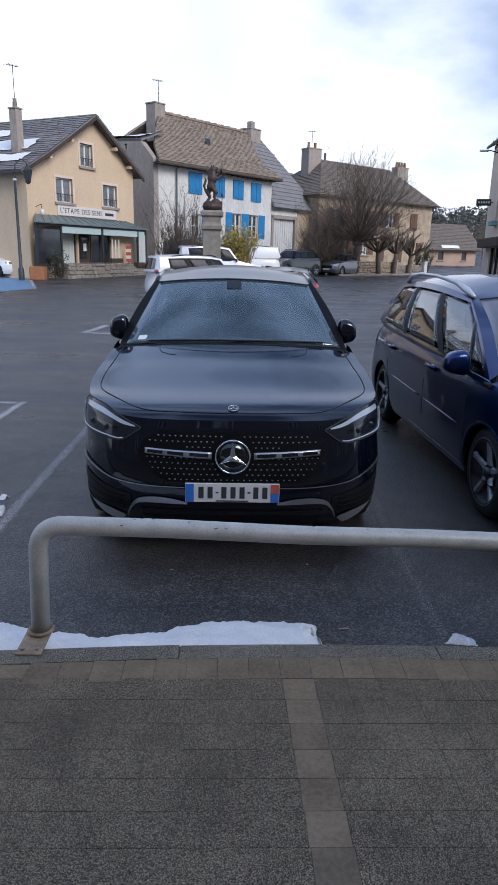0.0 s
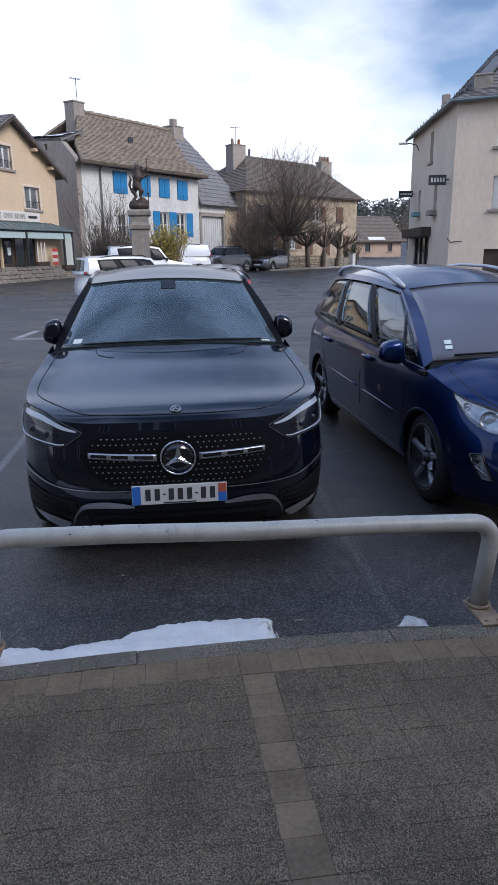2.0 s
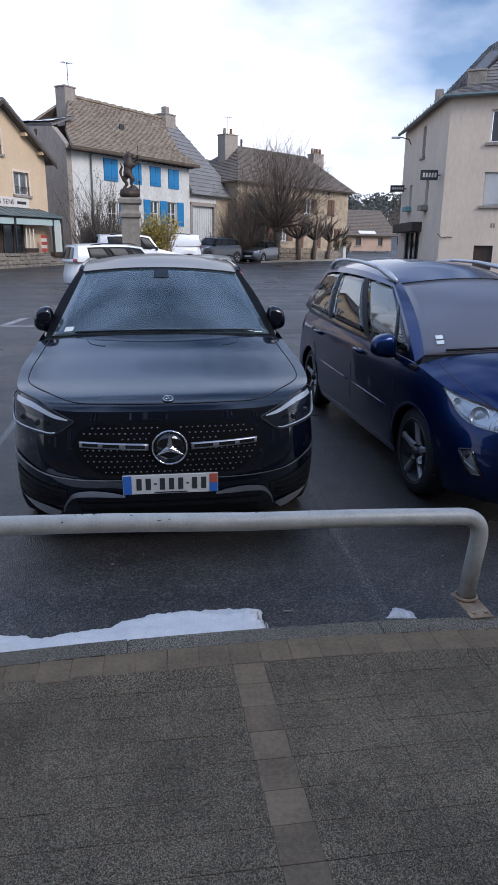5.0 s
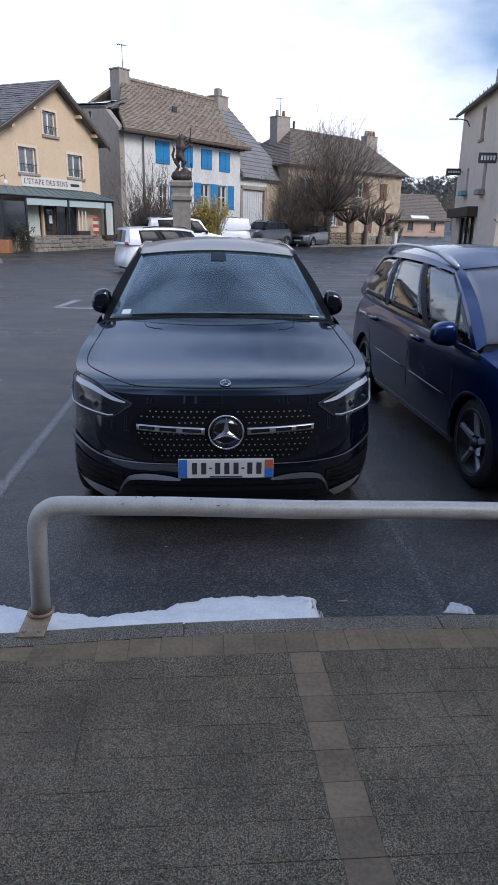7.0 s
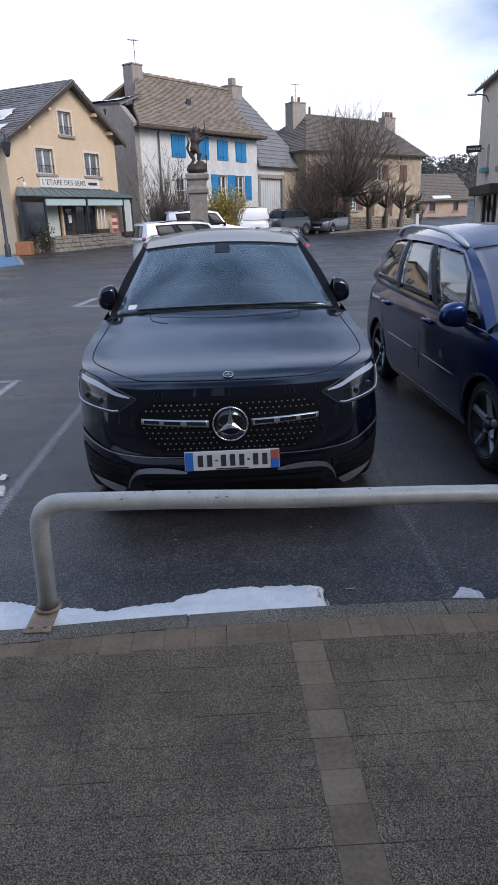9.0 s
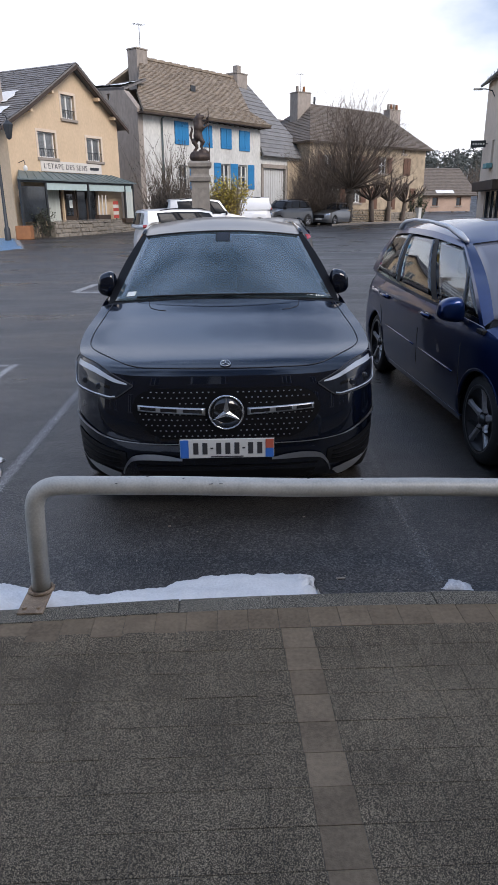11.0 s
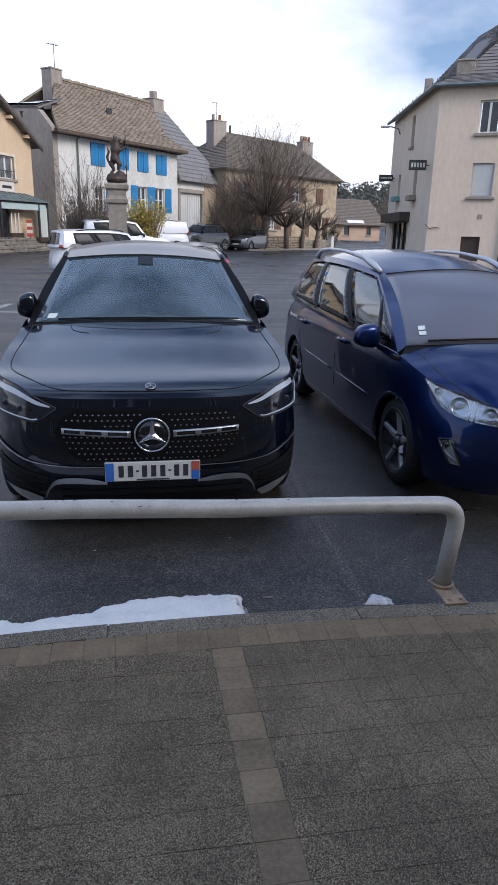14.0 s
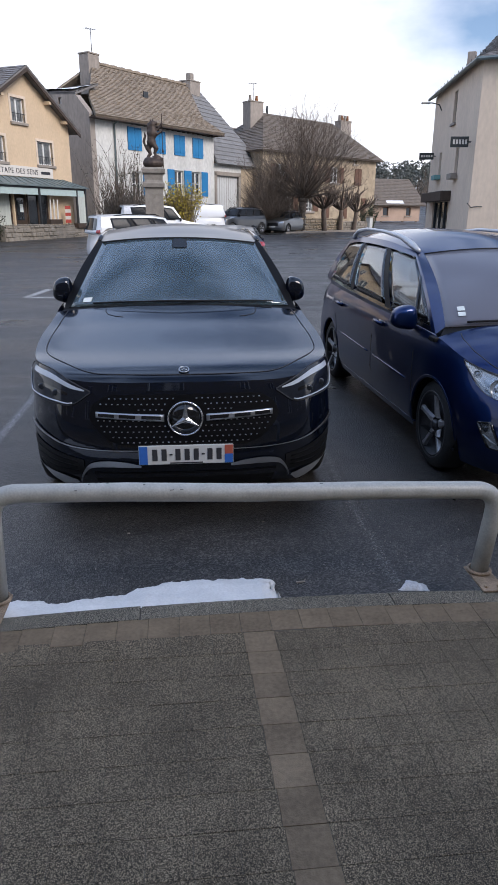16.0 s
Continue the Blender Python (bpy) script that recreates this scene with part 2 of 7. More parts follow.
M["grey_paint"] = material("grey_car_paint", (0.055, 0.06, 0.068), 0.3, metal=0.4, vary=0.1, coat=0.8, scale=2)
M["silver_paint"] = material("silver_car_paint", (0.17, 0.175, 0.18), 0.32, metal=0.6, vary=0.1, coat=0.8, scale=2)
M["glass"] = glass_material("car_glass", (0.55, 0.66, 0.72))
M["lens"] = glass_material("clear_lamp_cover", (0.96, 0.97, 0.97))
# 18% is opaque blue, painted in for the sky's reflection on the windscreen
M["screen_glass"] = glass_material("bluish_windscreen_glass", (0.22, 0.31, 0.38))
M["screen_glass"].node_tree.nodes["Principled BSDF"].inputs["Transmission Weight"].default_value = 0.82
M["screen_glass"].node_tree.nodes["Principled BSDF"].inputs["Coat Weight"].default_value = 0.45
M["fog_glass"] = glass_material("misted_windscreen_glass", (0.50, 0.49, 0.54), 0.35)
M["fog_glass"].node_tree.nodes["Principled BSDF"].inputs["Transmission Weight"].default_value = 0.35
M["fog_glass"].node_tree.nodes["Principled BSDF"].inputs["Base Color"].default_value = (0.15, 0.145, 0.175, 1)
M["fog_glass"].node_tree.nodes["Principled BSDF"].inputs["Coat Weight"].default_value = 0.3
# black with a thin, rougher coat, so the roof mirrors less of the sky
M["dull_roof"] = material("dull_black_roof", (0.008, 0.010, 0.016), 0.28, vary=0.2, scale=3, spec=0.3, coat=0.3)
M["car_pane"] = material("dark_car_window", (0.02, 0.022, 0.025), 0.22, vary=0.3, scale=2, spec=0.15)
M["rail_silver"] = material("silver_rail", (0.55, 0.56, 0.58), 0.38, metal=0.4, vary=0.08)
M["pane"] = material("dark_window_pane", (0.03, 0.035, 0.04), 0.06, vary=0.5, scale=1.5, spec=0.6)
M["black_plastic"] = material("black_plastic", (0.008, 0.008, 0.009), 0.6, vary=0.2, bump=0.1, bscale=300, spec=0.25)
M["grille_black"] = material("grille_black", (0.004, 0.004, 0.005), 0.6, vary=0.2, spec=0.12)
M["pane_light"] = material("window_pane_with_net_curtain", (0.17, 0.18, 0.185), 0.12, vary=0.5, scale=2.5)
M["gloss_black"] = material("gloss_black_plastic", (0.006, 0.006, 0.007), 0.12, vary=0.1, coat=0.6)
M["rubber"] = material("tyre_rubber", (0.018, 0.018, 0.018), 0.8, vary=0.3, bump=0.2, bscale=160)
M["chrome"] = material("chrome", (0.72, 0.73, 0.75), 0.14, metal=1.0, vary=0.06)
M["satin"] = material("satin_silver_trim", (0.45, 0.46, 0.48), 0.32, metal=0.9, vary=0.08)
M["alloy"] = material("dusty_alloy", (0.46, 0.46, 0.47), 0.42, metal=0.6, vary=0.25, scale=12)
M["dark_alloy"] = material("dark_alloy", (0.10, 0.10, 0.105), 0.4, metal=0.7, vary=0.25, scale=12)
M["lamp_dark"] = material("smoked_lamp_lens", (0.016, 0.019, 0.026), 0.10, vary=0.3, coat=0.3, spec=0.3)
M["lamp_clear"] = material("clear_lamp_reflector", (0.34, 0.36, 0.38), 0.15, metal=0.85, vary=0.35, scale=22, coat=1.0)
M["drl"] = material("frosted_light_guide", (0.46, 0.50, 0.56), 0.25, vary=0.08, coat=0.5)
M["tail"] = material("red_tail_lamp", (0.35, 0.02, 0.015), 0.15, vary=0.3, coat=1.0)
M["plate"] = material("number_plate_white", (0.62, 0.62, 0.60), 0.4, vary=0.05)
M["plate_blue"] = material("plate_blue", (0.03, 0.14, 0.50), 0.4, vary=0.1)
M["plate_red"] = material("plate_red", (0.45, 0.10, 0.06), 0.4, vary=0.1)
M["ink"] = material("dark_lettering", (0.03, 0.03, 0.035), 0.6, vary=0.1)
M["paper"] = material("paper_sticker", (0.70, 0.74, 0.72), 0.6, vary=0.1)
M["interior"] = material("dark_car_interior", (0.03, 0.032, 0.036), 0.7, vary=0.3, bump=0.1)
M["peach"] = material("peach_render", (0.63, 0.475, 0.315), 0.9, vary=0.12, scale=1.2, bump=0.25, bscale=30, stretch=(1, 1, 0.6))
M["white_render"] = material("weathered_white_render", (0.62, 0.61, 0.57), 0.9, vary=0.22, scale=0.9, bump=0.3, bscale=25, stretch=(1, 1, 0.5))
M["grey_render"] = material("grey_brown_render", (0.33, 0.285, 0.245), 0.95, vary=0.25, scale=0.9, bump=0.3, bscale=20, stretch=(1, 1, 0.4))
M["beige_render"] = material("beige_render", (0.52, 0.42, 0.32), 0.9, vary=0.14, scale=0.8, bump=0.2, bscale=25, stretch=(1, 1, 0.4))
M["pale_render"] = material("pale_cream_render", (0.68, 0.56, 0.44), 0.9, vary=0.12, scale=0.8, bump=0.2, bscale=25, stretch=(1, 1, 0.4))
M["stone"] = material("pale_rubble_stone", (0.41, 0.325, 0.225), 0.9, vary=0.45, scale=2.4, bump=0.9, bscale=5)
M["rubble"] = material("grey_rubble_stone", (0.27, 0.24, 0.20), 0.9, vary=0.4, scale=4, bump=0.5, bscale=20)
M["slate"] = material("grey_slate", (0.19, 0.175, 0.165), 0.7, vary=0.35, scale=3, bump=0.4, bscale=14)
M["lauze"] = material("brown_stone_slate", (0.28, 0.225, 0.168), 0.85, vary=0.4, scale=2.2, bump=0.6, bscale=10)
M["dark_slate"] = material("dark_slate", (0.165, 0.134, 0.106), 0.75, vary=0.35, scale=3, bump=0.4, bscale=14)
M["fibre"] = material("grey_fibre_cement", (0.20, 0.195, 0.19), 0.75, vary=0.25, scale=2.5, bump=0.3, bscale=14)
M["blue_shutter"] = material("blue_painted_wood", (0.015, 0.19, 0.42), 0.6, vary=0.16, scale=5, stretch=(1, 1, 0.3))
M["brown_shutter"] = material("brown_painted_wood", (0.13, 0.065, 0.04), 0.7, vary=0.2, scale=5)
M["white_wood"] = material("white_painted_frame", (0.70, 0.69, 0.66), 0.5, vary=0.08)
M["dark_wood"] = material("dark_wood", (0.06, 0.04, 0.028), 0.7, vary=0.35, scale=6, stretch=(1, 1, 0.3))
M["sill"] = material("stone_sill", (0.30, 0.26, 0.22), 0.85, vary=0.2, scale=8)
M["door_pale"] = material("pale_grey_door", (0.52, 0.52, 0.50), 0.7, vary=0.12, scale=3)
M["zinc"] = material("green_grey_sheet_roof", (0.16, 0.20, 0.20), 0.45, metal=0.3, vary=0.2, scale=3)
M["iron"] = material("dark_painted_iron", (0.05, 0.055, 0.06), 0.5, metal=0.4, vary=0.2)
M["green_valance"] = material("pale_green_valance", (0.42, 0.52, 0.50), 0.8, vary=0.1)
M["curtain"] = material("pale_curtain", (0.50, 0.53, 0.48), 0.9, vary=0.2, scale=3, stretch=(4, 4, 0.3))
M["bronze"] = material("weathered_bronze", (0.075, 0.055, 0.045), 0.6, metal=0.5, vary=0.4, scale=8, bump=0.4, bscale=12)
M["granite"] = material("weathered_granite", (0.235, 0.21, 0.18), 0.9, vary=0.35, scale=5, bump=0.5, bscale=30)
M["bark"] = material("grey_bark", (0.10, 0.083, 0.068), 0.9, vary=0.4, scale=8, bump=0.5, bscale=30)
M["twig"] = material("brown_twigs", (0.135, 0.104, 0.08), 0.9, vary=0.3, scale=4)
M["pollard"] = material("pollard_bark", (0.14, 0.108, 0.085), 0.9, vary=0.4, scale=5, bump=0.4, bscale=18)
M["forsythia"] = material("yellow_blossom", (0.46, 0.36, 0.05), 0.8, vary=0.4, scale=5)
M["conifer"] = material("conifer_green", (0.10, 0.108, 0.095), 0.95, vary=0.4, scale=0.3)
M["hedge"] = material("brown_hedge", (0.115, 0.09, 0.068), 0.95, vary=0.5, scale=6)
M["shrub_green"] = material("dull_green_leaves", (0.05, 0.06, 0.035), 0.9, vary=0.4, scale=5)
M["sign_white"] = material("white_sign_board", (0.66, 0.62, 0.56), 0.6, vary=0.06)
M["sign_dark"] = material("dark_sign_board", (0.03, 0.035, 0.035), 0.4, vary=0.1)
M["red"] = material("red_paint", (0.45, 0.07, 0.05), 0.6, vary=0.1)
M["terracotta"] = material("terracotta", (0.32, 0.14, 0.06), 0.8, vary=0.2)
M["teal"] = material("teal_paint", (0.15, 0.33, 0.33), 0.6, vary=0.15)
M["pink_render"] = material("pinkish_render", (0.42, 0.30, 0.23), 0.9, vary=0.2, scale=0.6)
M["hall"] = material("brown_render_behind", (0.20, 0.17, 0.145), 0.9, vary=0.2, scale=0.6)


# ---- builders ----
def obj(name, me, parent=None, label=""):
    ob = new(name, me)
    if parent is not None:
        ob.parent = parent
    if label:
        tagged(ob, label)
    return ob


def part(name, bm, mat, parent, label="", smooth=False):
    me = bpy.data.meshes.new(name)
    bm.to_mesh(me)
    bm.free()
    me.materials.append(mat)
    if smooth:
        me.polygons.foreach_set("use_smooth", [True] * len(me.polygons))
    return obj(name, me, parent, label)


def raw(name, verts, faces, mat, parent=None, label="", smooth=False):
    me = bpy.data.meshes.new(name)
    me.from_pydata([tuple(map(float, v)) for v in verts], [], faces)
    me.validate()
    me.update()
    me.materials.append(mat)
    if smooth:
        me.polygons.foreach_set("use_smooth", [True] * len(me.polygons))
    return obj(name, me, parent, label)


def thing(name, m, label, category, group="", kind=""):
    e = new(name)
    e.empty_display_size = 0.2
    e.matrix_world = m
    return tagged(e, label, category, group, kind)


def add_box(bm, x0, x1, y0, y1, z0, z1, bevel=0.0, m=None):
    vs = [bm.verts.new(c) for c in ((x0, y0, z0), (x1, y0, z0), (x1, y1, z0), (x0, y1, z0), (x0, y0, z1), (x1, y0, z1), (x1, y1, z1), (x0, y1, z1))]
    fs = [bm.faces.new([vs[i] for i in f]) for f in ((0, 3, 2, 1), (4, 5, 6, 7), (0, 1, 5, 4), (1, 2, 6, 5), (2, 3, 7, 6), (3, 0, 4, 7))]
    if bevel:
        es = {e for f in fs for e in f.edges}
        r = bmesh.ops.bevel(bm, geom=list(es), offset=bevel, segments=2, affect="EDGES", profile=0.5)
        vs = list({v for f in r["faces"] for v in f.verts})
    if m is not None:
        bmesh.ops.transform(bm, matrix=m, verts=[v for v in vs if v.is_valid])
    return bm


def box(name, x0, x1, y0, y1, z0, z1, mat, parent=None, label="", bevel=0.0):
    return part(name, add_box(bmesh.new(), x0, x1, y0, y1, z0, z1, bevel), mat, parent, label)


def tube_data(pts, radii, n=8, closed=False):
    """Vertices and faces of a tube through the points."""
    pts = [Vector(p) for p in pts]
    side = None
    if not hasattr(radii, "__len__"):
        radii = [radii] * len(pts)
    V, F = [], []
    up = Vector((0, 0, 1))
    k = len(pts)
    for i, p in enumerate(pts):
        d = (pts[(i + 1) % k] - pts[i - 1]) if closed else (pts[min(i + 1, k - 1)] - pts[max(i - 1, 0)])
        d.normalize()
        if side is None:
            side = d.cross(up)
            if side.length < 0.05:
                side = d.cross(Vector((0, 1, 0)))
        else:
            side = side - d * side.dot(d)
        side.normalize()
        nrm = side.cross(d)
        for j in range(n):
            a = 2 * math.pi * j / n
            V.append(p + radii[i] * (math.cos(a) * side + math.sin(a) * nrm))
    for i in range(k if closed else k - 1):
        for j in range(n):
            a, b = i * n + j, i * n + (j + 1) % n
            c, d2 = ((i + 1) % k) * n + (j + 1) % n, ((i + 1) % k) * n + j
            F.append((a, b, c, d2))
    if not closed:
        F.append(tuple(range(n))[::-1])
        F.append(tuple((k - 1) * n + j for j in range(n)))
    return V, F


def tube(name, pts, r, mat, parent=None, label="", n=8, closed=False):
    V, F = tube_data(pts, r, n, closed)
    return raw(name, V, F, mat, parent, label, smooth=True)


def lathe_data(profile, n=32, axis="z", angle=2 * math.pi):
    V, F = [], []
    k = len(profile)
    for j in range(n):
        a = angle * j / n
        for r, h in profile:
            c, s = r * math.cos(a), r * math.sin(a)
            V.append((c, s, h) if axis == "z" else (h, c, s))
    for j in range(n):
        for i in range(k - 1):
            a, b = j * k + i, ((j + 1) % n) * k + i
            F.append((a, b, b + 1, a + 1) if axis == "z" else (a, a + 1, b + 1, b))
    return V, F


def catmull(rows):
    """Smooth function of 0..1 through equally spaced rows."""
    P = np.array(rows, float)
    P = np.vstack([2 * P[0] - P[1], P, 2 * P[-1] - P[-2]])
    n = len(rows) - 1

    def f(t):
        x = min(max(t, 0), 1) * n
        i = min(int(x), n - 1)
        u = x - i
        a, b, c, d = P[i], P[i + 1], P[i + 2], P[i + 3]
        return 0.5 * (2 * b + (c - a) * u + (2 * a - 5 * b + 4 * c - d) * u * u + (3 * b - a - 3 * c + d) * u ** 3)
    return f


def grid(name, fn, us, vs, mat, parent=None, label="", smooth=True, flip=False, thick=0.0):
    V = [fn(u, v) for v in vs for u in us]
    n = len(us)
    F = []
    for j in range(len(vs) - 1):
        for i in range(n - 1):
            q = (j * n + i, j * n + i + 1, (j + 1) * n + i + 1, (j + 1) * n + i)
            F.append(q[::-1] if flip else q)
    ob = raw(name, V, F, mat, parent, label, smooth)
    if thick:
        md = ob.modifiers.new("thickness", "SOLIDIFY")
        md.thickness, md.offset = thick, -1
    return ob


def lin(a, b, n):
    return [a + (b - a) * i / n for i in range(n + 1)]


def coons(c0, c1, d0, d1, bulge=None):
    p00, p10, p01, p11 = np.array(c0(0)), np.array(c0(1)), np.array(c1(0)), np.array(c1(1))

    def f(u, v):
        p = (1 - v) * np.array(c0(u)) + v * np.array(c1(u)) + (1 - u) * np.array(d0(v)) + u * np.array(d1(v))
        p = p - ((1 - u) * (1 - v) * p00 + u * (1 - v) * p10 + (1 - u) * v * p01 + u * v * p11)
        if bulge:
            p = p + np.array(bulge(u, v))
        return p
    return f


# ---- cars ----
def ellipsoid(bm, c, r, seg=16, rings=10, m=None):
    q = Matrix.Translation(c) @ (m if m is not None else Matrix.Identity(4)) @ Matrix.Diagonal((*r, 1))
    bmesh.ops.create_uvsphere(bm, u_segments=seg, v_segments=rings, radius=1, matrix=q)
    return bm


def wheel(parent, x, y, z, R, w, side, alloy, spokes=5, rim_r=0.70):
    """A tyre with its alloy rim; side is +1 or -1, the way the rim faces."""
    prof = [(R * 0.69, -w / 2), (R * 0.86, -w / 2 - 0.006), (R * 0.96, -w / 2 + 0.012), (R, -w / 2 + 0.04), (R, w / 2 - 0.04), (R * 0.96, w / 2 - 0.012), (R * 0.86, w / 2 + 0.006), (R * 0.69, w / 2)]
    V, F = lathe_data(prof, 36, "x")
    hub = new("wheel")
    hub.parent = parent
    hub.location = (x, y, z)
    raw("tyre", V, F, M["rubber"], hub, "", True)
    o = side * (w / 2 - 0.005)
    rr = R * rim_r
    V, F = lathe_data([(rr, o), (rr * 1.0, o + side * 0.008), (rr * 0.94, o + side * 0.008), (rr * 0.91, o - side * 0.05), (0.02, o - side * 0.07)], 36, "x")
    rim = raw("rim", V, F, M["dark_alloy"], hub, "", True)
    V, F = [], []
    for k in range(spokes):
        a = 2 * math.pi * k / spokes + 0.3
        ca, sa = math.cos(a), math.sin(a)
        secs = ((0.05, 0.30, 0.03), (rr * 0.35, 0.20, 0.022), (rr * 0.7, 0.15, 0.012), (rr * 0.96, 0.24, 0.004))
        base = len(V)
        for r, hw, dep in secs:
            h = hw * rr * 0.5
            for s2, q in ((-1, 0), (-0.6, 1), (0.6, 1), (1, 0)):
                t = s2 * h
                V.append((o + side * (0.006 - dep - (0.022 if q == 0 else 0)), r * ca - t * sa, r * sa + t * ca))
        for i in range(3):
            for j in range(3):
                q = base + i * 4 + j
                F.append((q, q + 1, q + 5, q + 4))
    raw("spokes", V, F, alloy, rim, "", False)
    V, F = lathe_data([(0.0, o + side * 0.0), (0.032, o - side * 0.002), (0.036, o - side * 0.03)], 16, "x")
    raw("hub_cap", V, F, M["dark_alloy"], rim, "", True)
    return hub


def build_car(sp, m, paint, label, alloy=None, detail=True, group="", window_mat=None):
    car = thing(sp["name"], m, label, "car", group)
    ring = catmull(sp["ring"])
    ns = 150 if detail else 70
    alloy = alloy or M["alloy"]
    gm = window_mat or M["glass"]

    def top(s):
        return ring(abs(s))[2]

    def wall(s, z, off=0.0):
        sg = 1 if s >= 0 else -1
        t = abs(s)
        r = ring(t)
        e = ring(min(1, t + 0.004)) - ring(max(0, t - 0.004))
        nx, ny = e[1], -e[0]
        k = math.hypot(nx, ny) or 1
        if t < 0.004:
            nx, ny, k = 0, -1, 1
        d = r[4] * np.interp(z, *sp["dF"]) + (1 - r[4]) * np.interp(z, *sp["dS"]) - off
        return np.array((sg * (r[0] - d * nx / k), r[1] - d * ny / k, z))

    def T(s):
        return wall(s, top(s))

    def bottom(s):
        r = ring(abs(s))
        z = r[3]
        for yc, zc, R in sp["arches"]:
            q = R * R - (r[1] - yc) ** 2
            if q > 0:
                z = max(z, zc + math.sqrt(q))
        return z

    ss = lin(-1, 1, 2 * ns)
    vs = [0, 0.06, 0.14, 0.24, 0.36, 0.48, 0.6, 0.7, 0.8, 0.88, 0.95, 1.0] if detail else lin(0, 1, 7)
    grid("body", lambda s, v: wall(s, bottom(s) + (top(s) - bottom(s)) * v), ss, vs, paint, car)
    for yc, zc, R in sp["arches"]:
        for sg in (1, -1):
            seq = [s for s in lin(0, 1, 900) if abs(ring(s)[1] - yc) < R * 0.99 and s > 0.1 and s < 0.95 and bottom(s) > ring(s)[3] + 0.01]
            seq = seq[::4]
            if len(seq) > 3:
                tube("wheel_arch", [wall(sg * s, bottom(s), -0.012) for s in seq], 0.016, sp.get("arch_mat", paint), car, n=6)
    sc, spi, sr = sp["sc"], sp["sp"], sp["sr"]
    cowl = sp["cowl"]
    tp = T(spi)

    def cowl_c(u):
        x = tp[0] * (2 * u - 1)
        return np.array((x, *cowl(x, tp)))

    hood = coons(lambda u: T(sc * (2 * u - 1)), cowl_c, lambda v: T(-sc - (spi - sc) * v), lambda v: T(sc + (spi - sc) * v), sp["hood_bulge"])
    grid("bonnet", hood, lin(0, 1, 48 if detail else 16), lin(0, 1, 30 if detail else 8), paint, car)
    wb, wt = sp["ws_bot"], sp["ws_top"]
    arc = sp.get("arc", 0.0)

    def edge(v):
        b = arc * math.sin(math.pi * v)
        return (1 - v) * np.array(wb(1)) + v * np.array(wt(1)) + np.array((0.15 * b, -b, 0.35 * b))
    ws = coons(lambda u: wb(2 * u - 1), lambda u: wt(2 * u - 1), lambda v: edge(v) * np.array((-1, 1, 1)), edge,
               lambda u, v: (0, -0.03 * math.sin(math.pi * v) * (1 - (2 * u - 1) ** 2), 0.015 * math.sin(math.pi * v) * (1 - (2 * u - 1) ** 2)))
    g = grid("windscreen", ws, lin(0, 1, 24 if detail else 10), lin(0, .985, 14 if detail else 6), M["screen_glass"] if detail else gm, car, "tinted windscreen", thick=0.004)
    g.visible_shadow = False
    tube("screen_seal", [ws(u, .985) for u in lin(0, 1, 20)], .007, M["black_plastic"], car, n=6)
    grid("scuttle", lambda u, v: (1 - v) * (cowl_c(u) - np.array((0, 0, 0.004))) + v * (np.array(wb(2 * u - 1)) + np.array((0, 0.01, -0.006))), lin(0, 1, 24), [0, 0.5, 1], M["black_plastic"], car)
    belt, roofc = catmull(sp["belt"]), catmull(sp["roofc"])

    def S(a, v, sg=1, off=0.0):
        p = (1 - v) * belt(a) + v * roofc(a)
        b = arc * math.sin(math.pi * v) * max(0, 1 - a / 0.3)
        return np.array((sg * (p[0] + sp.get("bow", 0.03) * math.sin(math.pi * v) + off), p[1] - b, p[2] + 0.35 * b))

    wins = sp["windows"]
    v0, v1 = sp.get("wv", (0.08, 0.90))
    for sg in (1, -1):
        fl = sg < 0
        grid("shoulder", lambda s, v: (1 - v) * T(sg * s) + v * (belt((s - spi) / (sr - spi)) * np.array((sg, 1, 1))), lin(spi, sr, 40 if detail else 12), [0, 0.5, 1], paint, car, flip=fl)
        grid("pillar", lambda u, v: (1 - u) * edge(v) * np.array((sg, 1, 1)) + u * S(0, v, sg), lin(0, 1, 3), lin(0, 1, 14), sp.get("pillar_mat", paint), car, flip=fl)
        cuts = [0.0]
        for a0, a1 in wins:
            cuts += [a0, a1]
        cuts.append(1.0)
        outer = [(cuts[0], cuts[1]), (cuts[-2], cuts[-1])]
        inner = [(cuts[i], cuts[i + 1]) for i in range(2, len(cuts) - 2, 2)]
        for a0, a1 in outer:
            grid("window_pillar", lambda a, v: S(a, v, sg), lin(a0, a1, 4), lin(0, 1, 8), sp.get("pillar_mat", paint), car, flip=fl)
        for a0, a1 in inner:
            grid("door_pillar", lambda a, v: S(a, v, sg, 0.002), lin(a0, a1, 3), lin(v0 * 0.5, v1, 8), M["black_plastic"], car, flip=fl)
        grid("door_top_frame", lambda a, v: S(a, v, sg), lin(cuts[1], cuts[-2], 24), lin(v1, 1, 2), paint, car, flip=fl)
        grid("belt_trim", lambda a, v: S(a, v, sg, 0.001), lin(cuts[1], cuts[-2], 24), lin(0, v0, 2), M["gloss_black"], car, flip=fl)
        for a0, a1 in wins:
            g = grid("side_window", lambda a, v: S(a, v, sg, -0.002), lin(a0, a1, 8), lin(v0, v1, 8), gm, car, "", flip=fl, thick=0.004)
            g.visible_shadow = False
    rr = sp["roof_rear"]
